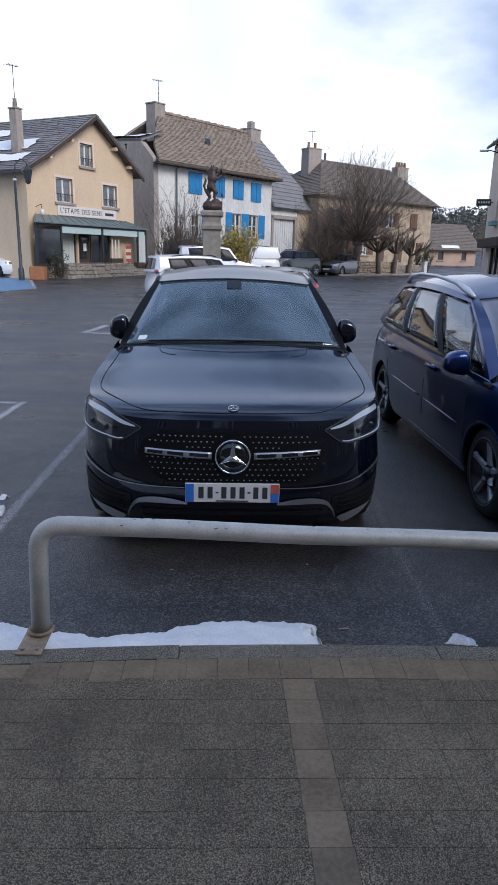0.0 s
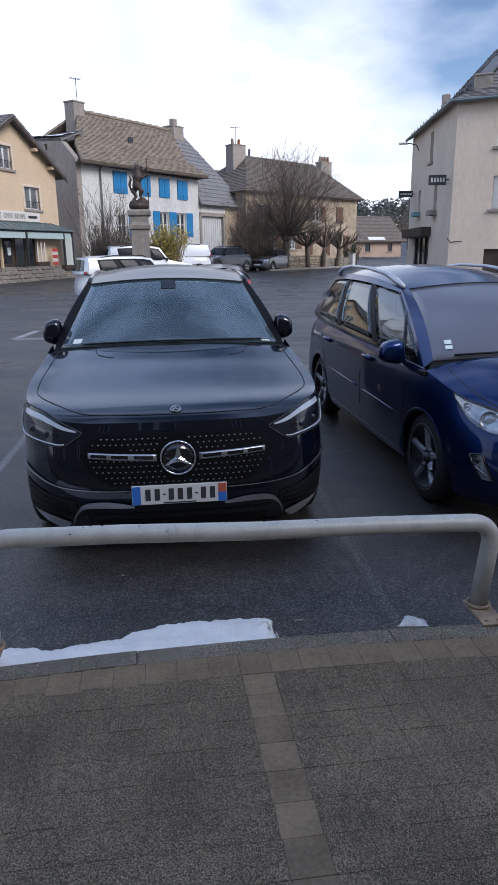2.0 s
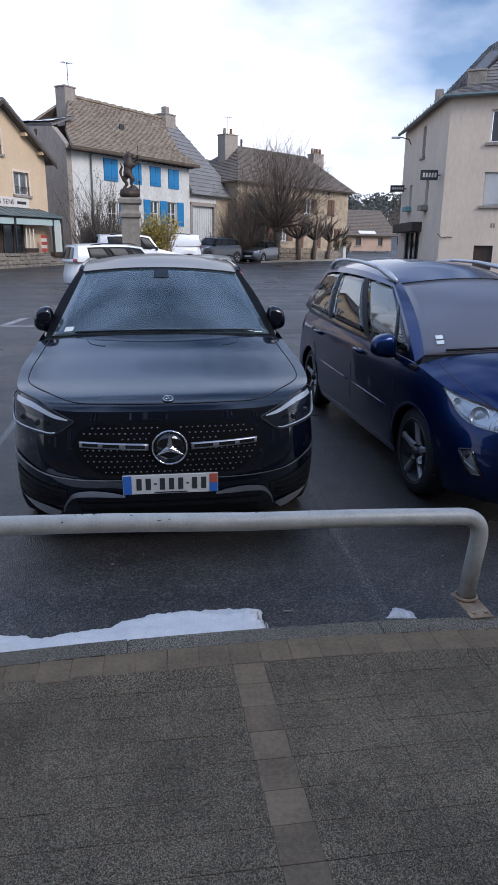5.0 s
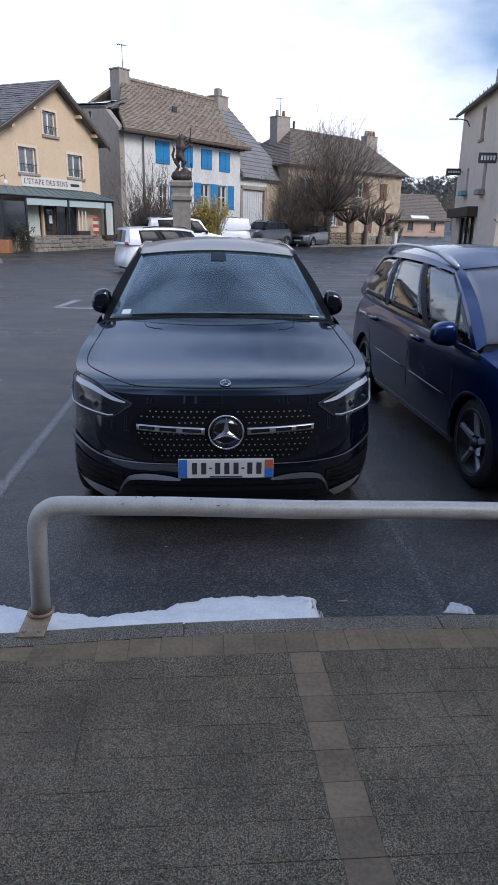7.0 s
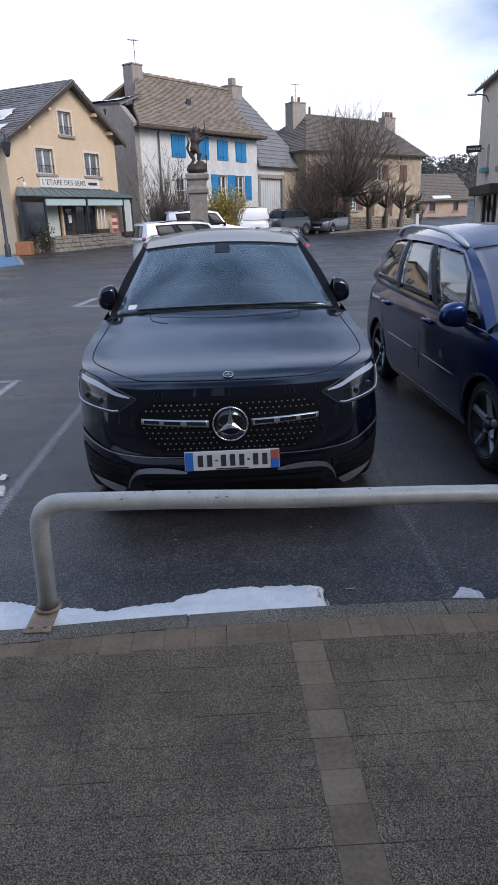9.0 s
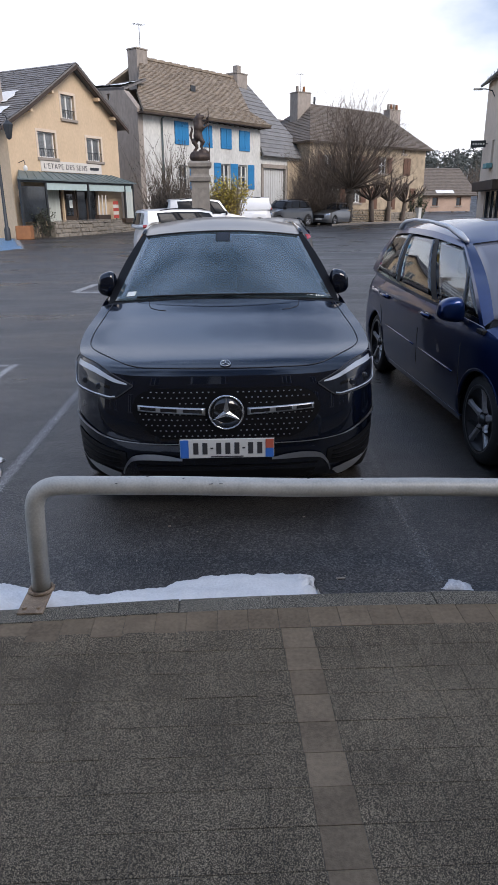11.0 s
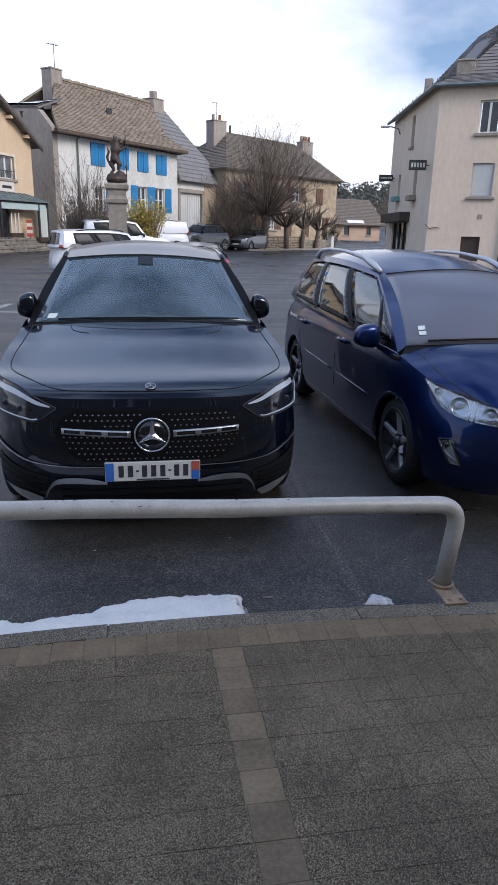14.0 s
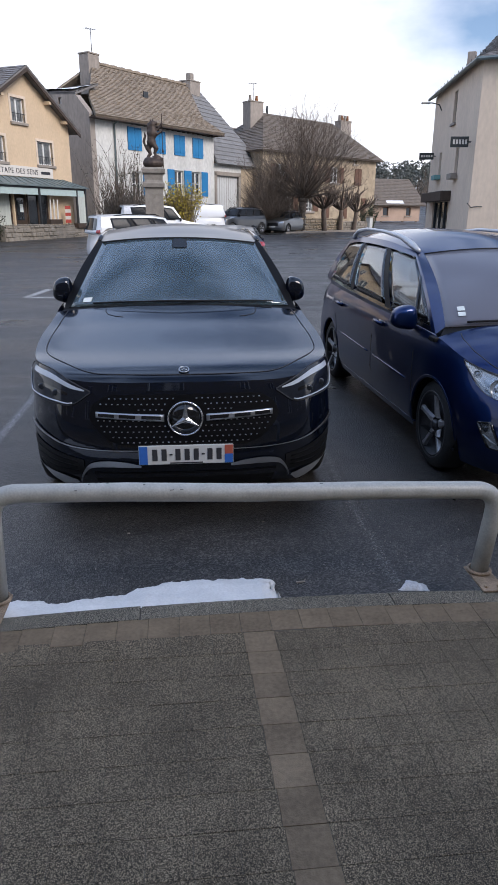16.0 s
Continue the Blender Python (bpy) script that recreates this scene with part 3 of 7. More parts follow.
    roof = coons(lambda u: wt(2 * u - 1), lambda u: rr(2 * u - 1),
                 lambda v: edge(1) * np.array((-1, 1, 1)) if v == 0 else roofc(v) * np.array((-1, 1, 1)),
                 lambda v: edge(1) if v == 0 else roofc(v),
                 lambda u, v: (0, 0, sp["crown"] * (1 - (2 * u - 1) ** 2) * min(1, math.sin(math.pi * min(v * 1.6, 0.5 + v * 0.25)))))
    grid("roof", roof, lin(0, 1, 20), lin(0, 1, 24 if detail else 10), sp.get("roof_mat", paint), car)

    def rear_c(u):
        s = sr + (1 - sr) * 2 * u if u <= 0.5 else -(1 - (1 - sr) * 2 * (u - 0.5))
        return T(s) if u != 0.5 else T(1.0)

    def rear_side(sg):
        def f(v):
            k = sp.get("rear_split", 0.15)
            a, b, c = T(sr), belt(1), roofc(1)
            p = a + (b - a) * v / k if v < k else b + (c - b) * (v - k) / (1 - k)
            return p * np.array((sg, 1, 1))
        return f
    back = coons(rear_c, lambda u: np.array(rr(1 - 2 * u)), rear_side(1), rear_side(-1))
    grid("tailgate", back, lin(0, 1, 20), lin(0, 1, 12), paint, car)
    grid("rear_window", lambda u, v: back(u, v) + np.array((0, 0.008, 0.002)), lin(0.16, 0.84, 12), lin(0.32, 0.88, 6), gm if detail else M["pane"], car)
    for u0, u1 in sp.get("tail_u", ((0.02, 0.15), (0.85, 0.98))):
        grid("tail_lamp", lambda u, v: back(u, v) + np.array((0.012 * (1 if u < 0.5 else -1), 0.014, 0)), lin(u0, u1, 5), lin(*sp.get("tail_v", (0.02, 0.3)), 5), M["tail"], car)
    hw = max(r[0] for r in sp["ring"])
    L = sp["ring"][-1][1]
    box("underbody", -hw + 0.24, hw - 0.24, 0.25, L - 0.25, 0.17, 0.62, M["black_plastic"], car)
    for yc, zc, R in sp["arches"]:
        for sg in (1, -1):
            wheel(car, sg * (hw - sp.get("track_in", 0.125)), yc, sp["R"], sp["R"], 0.21, sg, alloy, sp.get("spokes", 5), sp.get("rim_r", .70))
            V, F = lathe_data([(R + 0.03, -0.12), (R + 0.03, 0.10)], 24, "x")
            raw("wheel_well", [(v[0] + sg * (hw - 0.17), v[1] + yc, max(v[2] + zc, .24)) for v in V], F, M["black_plastic"], car)
    return car, wall, hood, ws, S, ring, T, bottom, back


def interior(car, x, dash_y, dash_z, seat_y, seat_z, wheel_side):
    """Dashboard, two seats with head rests and a steering wheel."""
    box("dashboard", -x, x, dash_y, dash_y + 0.45, dash_z - 0.35, dash_z, M["interior"], car, bevel=0.06)
    for sx in (-0.36, 0.36):
        bm = bmesh.new()
        add_box(bm, sx - 0.25, sx + 0.25, seat_y + 0.42, seat_y + 0.56, seat_z - 0.5, seat_z + 0.12, 0.05)
        add_box(bm, sx - 0.25, sx + 0.25, seat_y - 0.1, seat_y + 0.45, seat_z - 0.55, seat_z - 0.38, 0.05)
        st = part("seat", bm, M["interior"], car)
        part("head_rest", add_box(bmesh.new(), sx - 0.13, sx + 0.13, seat_y + 0.46, seat_y + 0.56, seat_z + 0.14, seat_z + 0.34, 0.04), M["interior"], st)
    q = pose(wheel_side * 0.36, dash_y + 0.62, dash_z - 0.08, 65, 0, 0)
    pts = [q @ Vector((0.18 * math.cos(a), 0.18 * math.sin(a), 0)) for a in lin(0, 2 * math.pi, 24)[:-1]]
    tube("steering_wheel", pts, 0.016, M["interior"], car, closed=True)


def mirror(car, x, y, z, r, paint, sg, inner):
    bm = ellipsoid(bmesh.new(), (0, 0, 0), (1, 1, 1), 24, 14)
    for v in bm.verts:
        q = [math.copysign(abs(c) ** .68, c) for c in v.co]
        v.co = (sg * x + r[0] * q[0] * (1 - .12 * q[2]), y + r[1] * q[1], z + r[2] * q[2] * (1 - .18 * sg * q[0]))
    for v in bm.verts:
        if v.co.y > y + r[1] * 0.45:
            v.co.y = y + r[1] * 0.45
    h = part("door_mirror", bm, paint, car, "", True)
    part("mirror_glass", add_box(bmesh.new(), sg * x - r[0] * 0.8, sg * x + r[0] * 0.8, y + r[1] * 0.44, y + r[1] * 0.5, z - r[2] * 0.7, z + r[2] * 0.7), M["chrome"], h)
    V, F = tube_data([(sg * inner[0], inner[1], inner[2]), (sg * (inner[0] * 0.4 + x * 0.6), (inner[1] + y) / 2, (inner[2] * 0.6 + z * 0.4) - 0.03), (sg * x, y, z - r[2] * 0.6)], [0.022, 0.02, 0.022], 8)
    raw("mirror_stalk", V, F, M["black_plastic"], h, "", True)


SUV = dict(
    name="car",
    ring=[(0, 0.0, .832, .22, 1), (.34, .012, .832, .22, 1), (.58, .065, .832, .20, 1), (.755, .165, .852, .18, .85), (.878, .36, .886, .18, .45),
          (.922, .62, .912, .19, .1), (.935, 1.0, .982, .20, 0), (.932, 1.5, 1.075, .20, 0), (.92, 2.2, 1.05, .20, 0), (.92, 2.9, 1.06, .20, 0),
          (.905, 3.6, 1.07, .22, 0), (.85, 4.1, 1.06, .25, .2), (.62, 4.34, 1.02, .28, .6), (0, 4.41, 1.0, .30, 1)],
    dF=([.18, .24, .30, .36, .45, .55, .66, .78, .84, .88, 1.05], [.13, .075, .03, .006, 0, .006, .026, .052, .075, .105, .16]),
    dS=([.19, .3, .45, .6, .68, .74, .82, .90, .96, 1.03], [.05, .015, 0, 0, .010, .014, .012, .022, .036, .075]),
    arches=[(.86, .345, .375), (3.59, .345, .375)], R=.345, sc=3.35 / 13, sp=6.62 / 13, sr=10.9 / 13,
    cowl=lambda x, tp: (tp[1] - 0.055 * (1 - (x / tp[0]) ** 2), tp[2] + (1.098 - tp[2]) * (1 - abs(x / tp[0]) ** 2.4)),
    hood_bulge=lambda u, v: (0, 0, (1 - abs(2 * u - 1) ** 2.6) * (.030 * (1 - math.exp(-v / .05)) * (1 - v) ** 3 + .010 * math.sin(math.pi * v))),
    ws_bot=lambda u: (.770 * u, 1.335 - 0.055 * (1 - u * u), 1.078 + 0.022 * (1 - u * u)),
    ws_top=lambda u: (.572 * u, 1.83 - 0.09 * (1 - u * u), 1.498 + 0.037 * (1 - u * u)),
    belt=[(.832, 1.38, 1.045), (.845, 2.0, 1.065), (.845, 2.8, 1.08), (.80, 3.95, 1.12)],
    roofc=[(.612, 1.89, 1.503), (.635, 2.4, 1.540), (.635, 3.1, 1.533), (.55, 3.95, 1.45)], pillar_mat=M["grille_black"], roof_mat=M["dull_roof"],
    roof_rear=lambda u: (.55 * u, 3.95 + 0.10 * (1 - u * u), 1.45 + 0.05 * (1 - u * u)), crown=.032,
    windows=[(.05, .33), (.37, .66), (.70, .90)], arch_mat=M["black_plastic"])

merc, wall, hood, ws, S, ring, T, bottom, back = build_car(SUV, pose(0, 0, 0), M["black_paint"], "glossy black compact SUV parked nose to the kerb", M["dark_alloy"])


def s_at(ring, x):
    ts = [i / 600 for i in range(301)]
    return float(np.interp(x, [ring(t)[0] for t in ts], ts))


def suv_front(car):
    # grille: dark insert, pins, blade and badge
    def shape(z):
        return float(np.interp(z, [.50, .53, .60, .655, .72, .755, .772], [.36, .43, .50, .525, .495, .45, .40]))

    def gp(u, v, off=0.010):
        z = .50 + .272 * v
        x = shape(z) * u
        p = wall(math.copysign(s_at(ring, abs(x)), x) if x else 0, z, off)
        p[0] = x
        return p
    gr = grid("grille", gp, lin(-1, 1, 40), lin(0, 1, 10), M["grille_black"], car, "black diamond-patterned radiator grille")
    V, F = [], []
    for j in range(9):
        z = .515 + .0295 * j
        for i in range(-17, 18):
            x = (i + (0.5 if j % 2 else 0)) * .0315
            if abs(x) > shape(z) - .02 or math.hypot(x, z - .648) < .115 or abs(z - .664 - abs(x) * .03) < .02:
                continue
            p = wall(math.copysign(s_at(ring, abs(x)), x), z, 0.013)
            p[0] = x
            r = .0046
            b = len(V)
            V += [p + np.array(o) for o in ((-r, 0, -r * .7), (r, 0, -r * .7), (r, 0, r * .7), (-r, 0, r * .7), (0, -r * 1.2, 0))]
            F += [(b, b + 1, b + 4), (b + 1, b + 2, b + 4), (b + 2, b + 3, b + 4), (b + 3, b, b + 4)]
    tagged(raw("grille_mesh", V, F, M["satin"], gr, "small chrome pins"), kind="stuff")
    for sg in (1, -1):
        def bp(u, v, off=.018):
            x = .115 + (.485 - .115) * u
            z = .648 + .018 * u + (.019 - .003 * u) * (2 * v - 1)
            p = wall(sg * s_at(ring, x), z, off)
            p[0] = sg * x
            return p
        bl = grid("grille_blade", bp, lin(0, 1, 14), lin(0, 1, 3), M["satin"], gr, "satin silver grille blade", flip=sg < 0, thick=0.012)
        for a, b in ((.05, .33), (.42, .66), (.73, .96)):
            grid("blade_slot", lambda u, v: bp(u, .24 + .52 * v, .0205), lin(a, b, 5), lin(0, 1, 2), M["gloss_black"], gr, flip=sg < 0)
    c = Vector((0, wall(0, .648, .02)[1], .648))
    V, F = lathe_data([(0.0, 0), (.092, 0), (.094, .012), (.0, .012)], 40, "z")
    q = Matrix.Translation(c) @ pose(0, 0, 0, 90, 0, 0)
    raw("badge_disc", [q @ Vector(v) for v in V], F, M["gloss_black"], gr, "", True)
    tube("badge_ring", [c + Vector((.093 * math.cos(a), -.012, .093 * math.sin(a))) for a in lin(0, 2 * math.pi, 48)[:-1]], .0055, M["chrome"], gr, closed=True)
    bm = bmesh.new()
    for k in range(3):
        a = math.pi / 2 + k * 2 * math.pi / 3
        d, n = Vector((math.cos(a), 0, math.sin(a))), Vector((-math.sin(a), 0, math.cos(a)))
        o = c + Vector((0, -.014, 0))
        vs = [bm.verts.new(p) for p in (o + d * .09, o + n * .016 + d * .008, o + Vector((0, -.012, 0)), o - n * .016 + d * .008)]
        bm.faces.new((vs[0], vs[1], vs[2]))
        bm.faces.new((vs[0], vs[2], vs[3]))
    part("badge_spokes", bm, M["chrome"], gr)
    # bonnet badge
    hb = hood(.5, .115)
    q = Matrix.Translation((0, hb[1], hb[2] + .004)) @ pose(0, 0, 0, 22, 0, 0)
    V, F = lathe_data([(.0, .004), (.018, .005), (.024, .004), (.0285, .0), (.0285, -.006)], 24, "z")
    bb = raw("bonnet_badge", [q @ Vector(v) for v in V], F, M["gloss_black"], car, "small round black and silver badge", True)
    tube("badge_ring", [q @ Vector((.027 * math.cos(a), .027 * math.sin(a), .004)) for a in lin(0, 2 * math.pi, 28)[:-1]], .0035, M["satin"], bb, n=6, closed=True)
    for k in range(3):
        a = math.pi / 2 + k * 2 * math.pi / 3
        tube("badge_spoke", [q @ Vector((0, 0, .006)), q @ Vector((.024 * math.cos(a), .024 * math.sin(a), .006))], .0025, M["satin"], bb, n=5)
    # bonnet shut line
    pts = [hood(.5 + .5 * a, b) + np.array((0, 0, .0015)) for a, b in [(-.91, 1.0), (-.912, .85), (-.914, .634), (-.89, .458), (-.735, .275), (-.51, .095), (-.25, .068), (0, .061)]]
    f = catmull(pts)
    half = [f(t) for t in lin(0, 1, 40)]
    tube("bonnet_gap", half + [p * np.array((-1, 1, 1)) for p in half[::-1][1:]], .0032, M["ink"], car, n=5)
    # two thin dark curves laid on the bonnet near its rear edge
    for sg in (1, -1):
        tube("bonnet_crease", [hood(.5 + sg * a, b) + np.array((0, 0, .001)) for a, b in ((.300, .985), (.295, .95), (.280, .92), (.245, .895), (.215, .885))], .0028, M["ink"], car, n=5)
    # headlights
    for sg in (1, -1):
        s0, s1 = .134, .368
        lt_z = catmull([(.783,), (.822,), (.856,), (.878,), (.888,), (.888,), (.835,)])
        lb_z = catmull([(.776,), (.706,), (.706,), (.710,), (.712,), (.716,), (.752,)])

        def hp(u, v, off=.007):
            p, q = lb_z(u)[0], lt_z(u)[0]
            return wall(sg * (s0 + (s1 - s0) * u), p + (q - p) * v, off)
        hl = grid("headlight", hp, lin(0, 1, 26), lin(0, 1, 8), M["lamp_dark"], car, "smoked LED headlight with a bright outline", flip=sg < 0)
        grid("upper_light_bar", lambda u, v: hp(u, v, .011), lin(.05, .78, 16), [.74, .82, .90], M["drl"], hl, flip=sg < 0)
        low = [hp(u, .09, .012) for u in lin(.16, .86, 16)] + [hp(.90, v, .012) for v in (.2, .4, .6, .78)]
        tube("light_guide", low, .0046, M["drl"], hl, n=6)
        tube("lamp_seal", [hp(u, 0, .006) for u in lin(0, 1, 20)] + [hp(u, 1, .006) for u in lin(1, 0, 20)], .004, M["ink"], hl, n=5, closed=True)
        grid("lamp_fin", lambda u, v: hp(u, v, .009), lin(.22, .70, 8), [.40, .46, .52], M["gloss_black"], hl, flip=sg < 0)
        for u in (.36, .58):
            part("projector_lens", ellipsoid(bmesh.new(), hp(u, .36, .004), (.026, .010, .020), 12, 8), M["lamp_dark"], hl, "", True)
        # trim line, side intake, lower blade
        zl = catmull([(.466,), (.468,), (.482,), (.522,), (.556,)])
        sa, sb = s_at(ring, .265), s_at(ring, .882)
        # outer end widens into a silver strip that stands for a reflection
        grid("bumper_trim", lambda u, v: wall(sg * (sa + (sb - sa) * u), zl(u)[0] + (v - .5) * (.005 + .034 * max(0, u - .45)), .008), lin(0, 1, 24), [0, .5, 1], M["satin"], car, "thin silver bumper trim with a painted highlight at its outer end", flip=sg < 0)
        si, so = s_at(ring, .57), s_at(ring, .872)
        ik = grid("side_intake", lambda u, v: wall(sg * (si + (so - si) * u), (.30 - .02 * u) + (.185 + .02 * u) * v * (.55 + .45 * u), .003), lin(0, 1, 12), lin(0, 1, 5), M["black_plastic"], car, "black side air intake", flip=sg < 0)
        for k in (.3, .55, .8):
            tube("intake_fin", [wall(sg * (si + (so - si) * u), (.30 - .02 * u) + (.185 + .02 * u) * k * (.55 + .45 * u), .004) for u in lin(.08, .95, 8)], .005, M["grille_black"], ik, n=5)
        bt = catmull([(.252,), (.283,), (.290,), (.288,), (.284,)])
        bb_ = catmull([(.236,), (.184,), (.186,), (.212,), (.262,)])
        grid("lower_blade", lambda u, v: wall(sg * (.178 + .150 * u), bb_(u)[0] + (bt(u)[0] - bb_(u)[0]) * v, .012), lin(0, 1, 16), [0, .3, .6, 1], M["rail_silver"], car, "silver lower bumper blade", flip=sg < 0)
        sx = catmull([(.25, .372, .012), (.33, .382, .030), (.43, .386, .036), (.52, .374, .030), (.565, .335, .022), (.600, .285, .016), (.625, .245, .012)])
        grid("skid_trim", lambda u, v: (lambda q: wall(sg * s_at(ring, q[0]), q[1] + (v - .5) * q[2], .010))(sx(u)), lin(0, 1, 28), [0, .5, 1], M["satin"], car, "silver lower lip", flip=sg < 0)
    grid("lower_intake", lambda u, v: wall(math.copysign(s_at(ring, abs(u)), u) if u else 0, .215 + .115 * v, .002), lin(-.52, .52, 16), [0, .5, 1], M["black_plastic"], car, "black lower air intake")
    # number plate, characters as bars
    py = -.022
    pl = box("number_plate", -.26, .26, py, py + .012, .39, .50, M["plate"], car, "white number plate with blue ends", bevel=.003)
    box("plate_band", -.257, -.212, py - .003, py, .393, .497, M["plate_blue"], pl)
    box("plate_band", .212, .257, py - .003, py, .393, .445, M["plate_blue"], pl)
    box("plate_band", .212, .257, py - .003, py, .4455, .497, M["plate_red"], pl)
    x = -.192
    for k, w in enumerate((.04, .04, .016, .04, .04, .04, .016, .04, .04)):
        if w < .02:
            box("plate_bar", x, x + w, py - .003, py, .444, .452, M["ink"], pl)
        else:
            box("plate_bar", x + .006, x + w - .006, py - .003, py, .414, .480, M["ink"], pl)
        x += w + .010
    box("plate_bar", -.09, .09, py - .003, py, .396, .402, M["ink"], pl)
    box("plate_holder", -.262, .262, py + .012, py + .045, .386, .502, M["black_plastic"], car)
    # windscreen items
    for a, b in (((.10, .015), (.56, .02)), ((.50, .012), (.93, .035))):
        tube("wiper", [ws(a[0] + (b[0] - a[0]) * t, a[1] + (b[1] - a[1]) * t) + np.array((0, -.012, .012)) for t in lin(0, 1, 10)], .0065, M["black_plastic"], car, n=6)
    grid("windscreen_sticker", lambda u, v: ws(u, v) + np.array((0, -.004, .003)), [.045, .085], [.05, .115], M["paper"], car, "small pale inspection sticker")
    grid("sensor_cover", lambda u, v: ws(u, v) + np.array((0, -.004, .004)), lin(.455, .545, 6), lin(.81, .95, 4), M["lamp_dark"], car, "black camera cover behind the glass")
    box("rear_view_mirror", -.115, .115, 1.80, 1.83, 1.375, 1.445, M["gloss_black"], car, bevel=.012)
    for sg in (1, -1):
        mirror(car, .850, 1.55, 1.172, (.070, .07, .088), M["black_paint"], sg, (.80, 1.56, 1.09))
        tube("roof_rail", [(sg * .605, y, z) for y, z in ((1.90, 1.505), (2.05, 1.530), (2.6, 1.562), (3.2, 1.556), (3.72, 1.515))], .014, M["gloss_black"], car)
        sl = [S(a, 0.0, sg, .004) for a in lin(.05, .9, 16)]
        tube("belt_line", sl, .006, M["chrome"], car, n=6)


suv_front(merc)
interior(merc, .66, 1.48, 1.02, 1.85, 1.05, 1)

WAGON = dict(
    name="car",
    ring=[(0, 0.0, .70, .17, 1), (.38, .035, .70, .17, 1), (.62, .12, .72, .17, 1), (.78, .30, .765, .17, .8), (.872, .56, .835, .17, .30),
          (.902, .86, .905, .18, .05), (.908, 1.2, .930, .19, 0), (.908, 1.7, .935, .19, 0), (.908, 2.4, .94, .19, 0), (.908, 3.1, .955, .19, 0),
          (.90, 3.75, .97, .20, 0), (.86, 4.25, .98, .24, .2), (.62, 4.56, .96, .27, .6), (0, 4.64, .95, .3, 1)],
    dF=([.17, .25, .34, .45, .55, .66, .74, .8, 1.0], [.09, .03, 0, 0, .02, .06, .12, .16, .2]),
    dS=([.19, .3, .42, .55, .63, .68, .80, .88, .93, 1.0], [.06, .02, .004, 0, .0, .002, .006, .024, .050, .09]),
    arches=[(.90, .310, .345), (3.66, .315, .345)], R=.312, track_in=.145, rim_r=.77, arc=.09, sc=3.2 / 13, sp=5.3 / 13, sr=11.0 / 13,
    cowl=lambda x, tp: (tp[1] - 0.02 - 0.17 * (1 - (x / tp[0]) ** 2), tp[2] - .005 + (1.0 - tp[2]) * (1 - abs(x / tp[0]) ** 4)),
    hood_bulge=lambda u, v: (0, 0, (0.060 * (1 - (2 * u - 1) ** 2) + 0.006 * math.exp(-((abs(2 * u - 1) - 0.62) / 0.2) ** 2)) * math.sin(math.pi * min(1, v * 0.75 + 0.1))),
    ws_bot=lambda u: (.805 * u, .975 - 0.15 * (1 - u * u), .982 + 0.040 * (1 - u * u)),
    ws_top=lambda u: (.555 * u, 2.08 - 0.14 * (1 - u * u), 1.405 + 0.05 * (1 - u * u)),
    belt=[(.850, 1.02, .925), (.862, 2.1, .965), (.855, 3.3, 1.0), (.80, 4.26, 1.03)],
    roofc=[(.600, 2.15, 1.415), (.62, 2.8, 1.475), (.605, 3.6, 1.482), (.57, 4.20, 1.43)], wv=(.06, .90),
    roof_rear=lambda u: (.57 * u, 4.20 + 0.06 * (1 - u * u), 1.43 + 0.045 * (1 - u * u)), crown=.05,
    windows=[(.02, .275), (.315, .58), (.61, .92)], tail_v=(.02, .42))
peug, wall2, hood2, ws2, S2, ring2, T2, bottom2, back2 = build_car(WAGON, pose(2.62, -.06, 0, 0, 0, 1.8), M["blue_paint"], "dark blue estate car with silver roof rails, parked", M["alloy"])


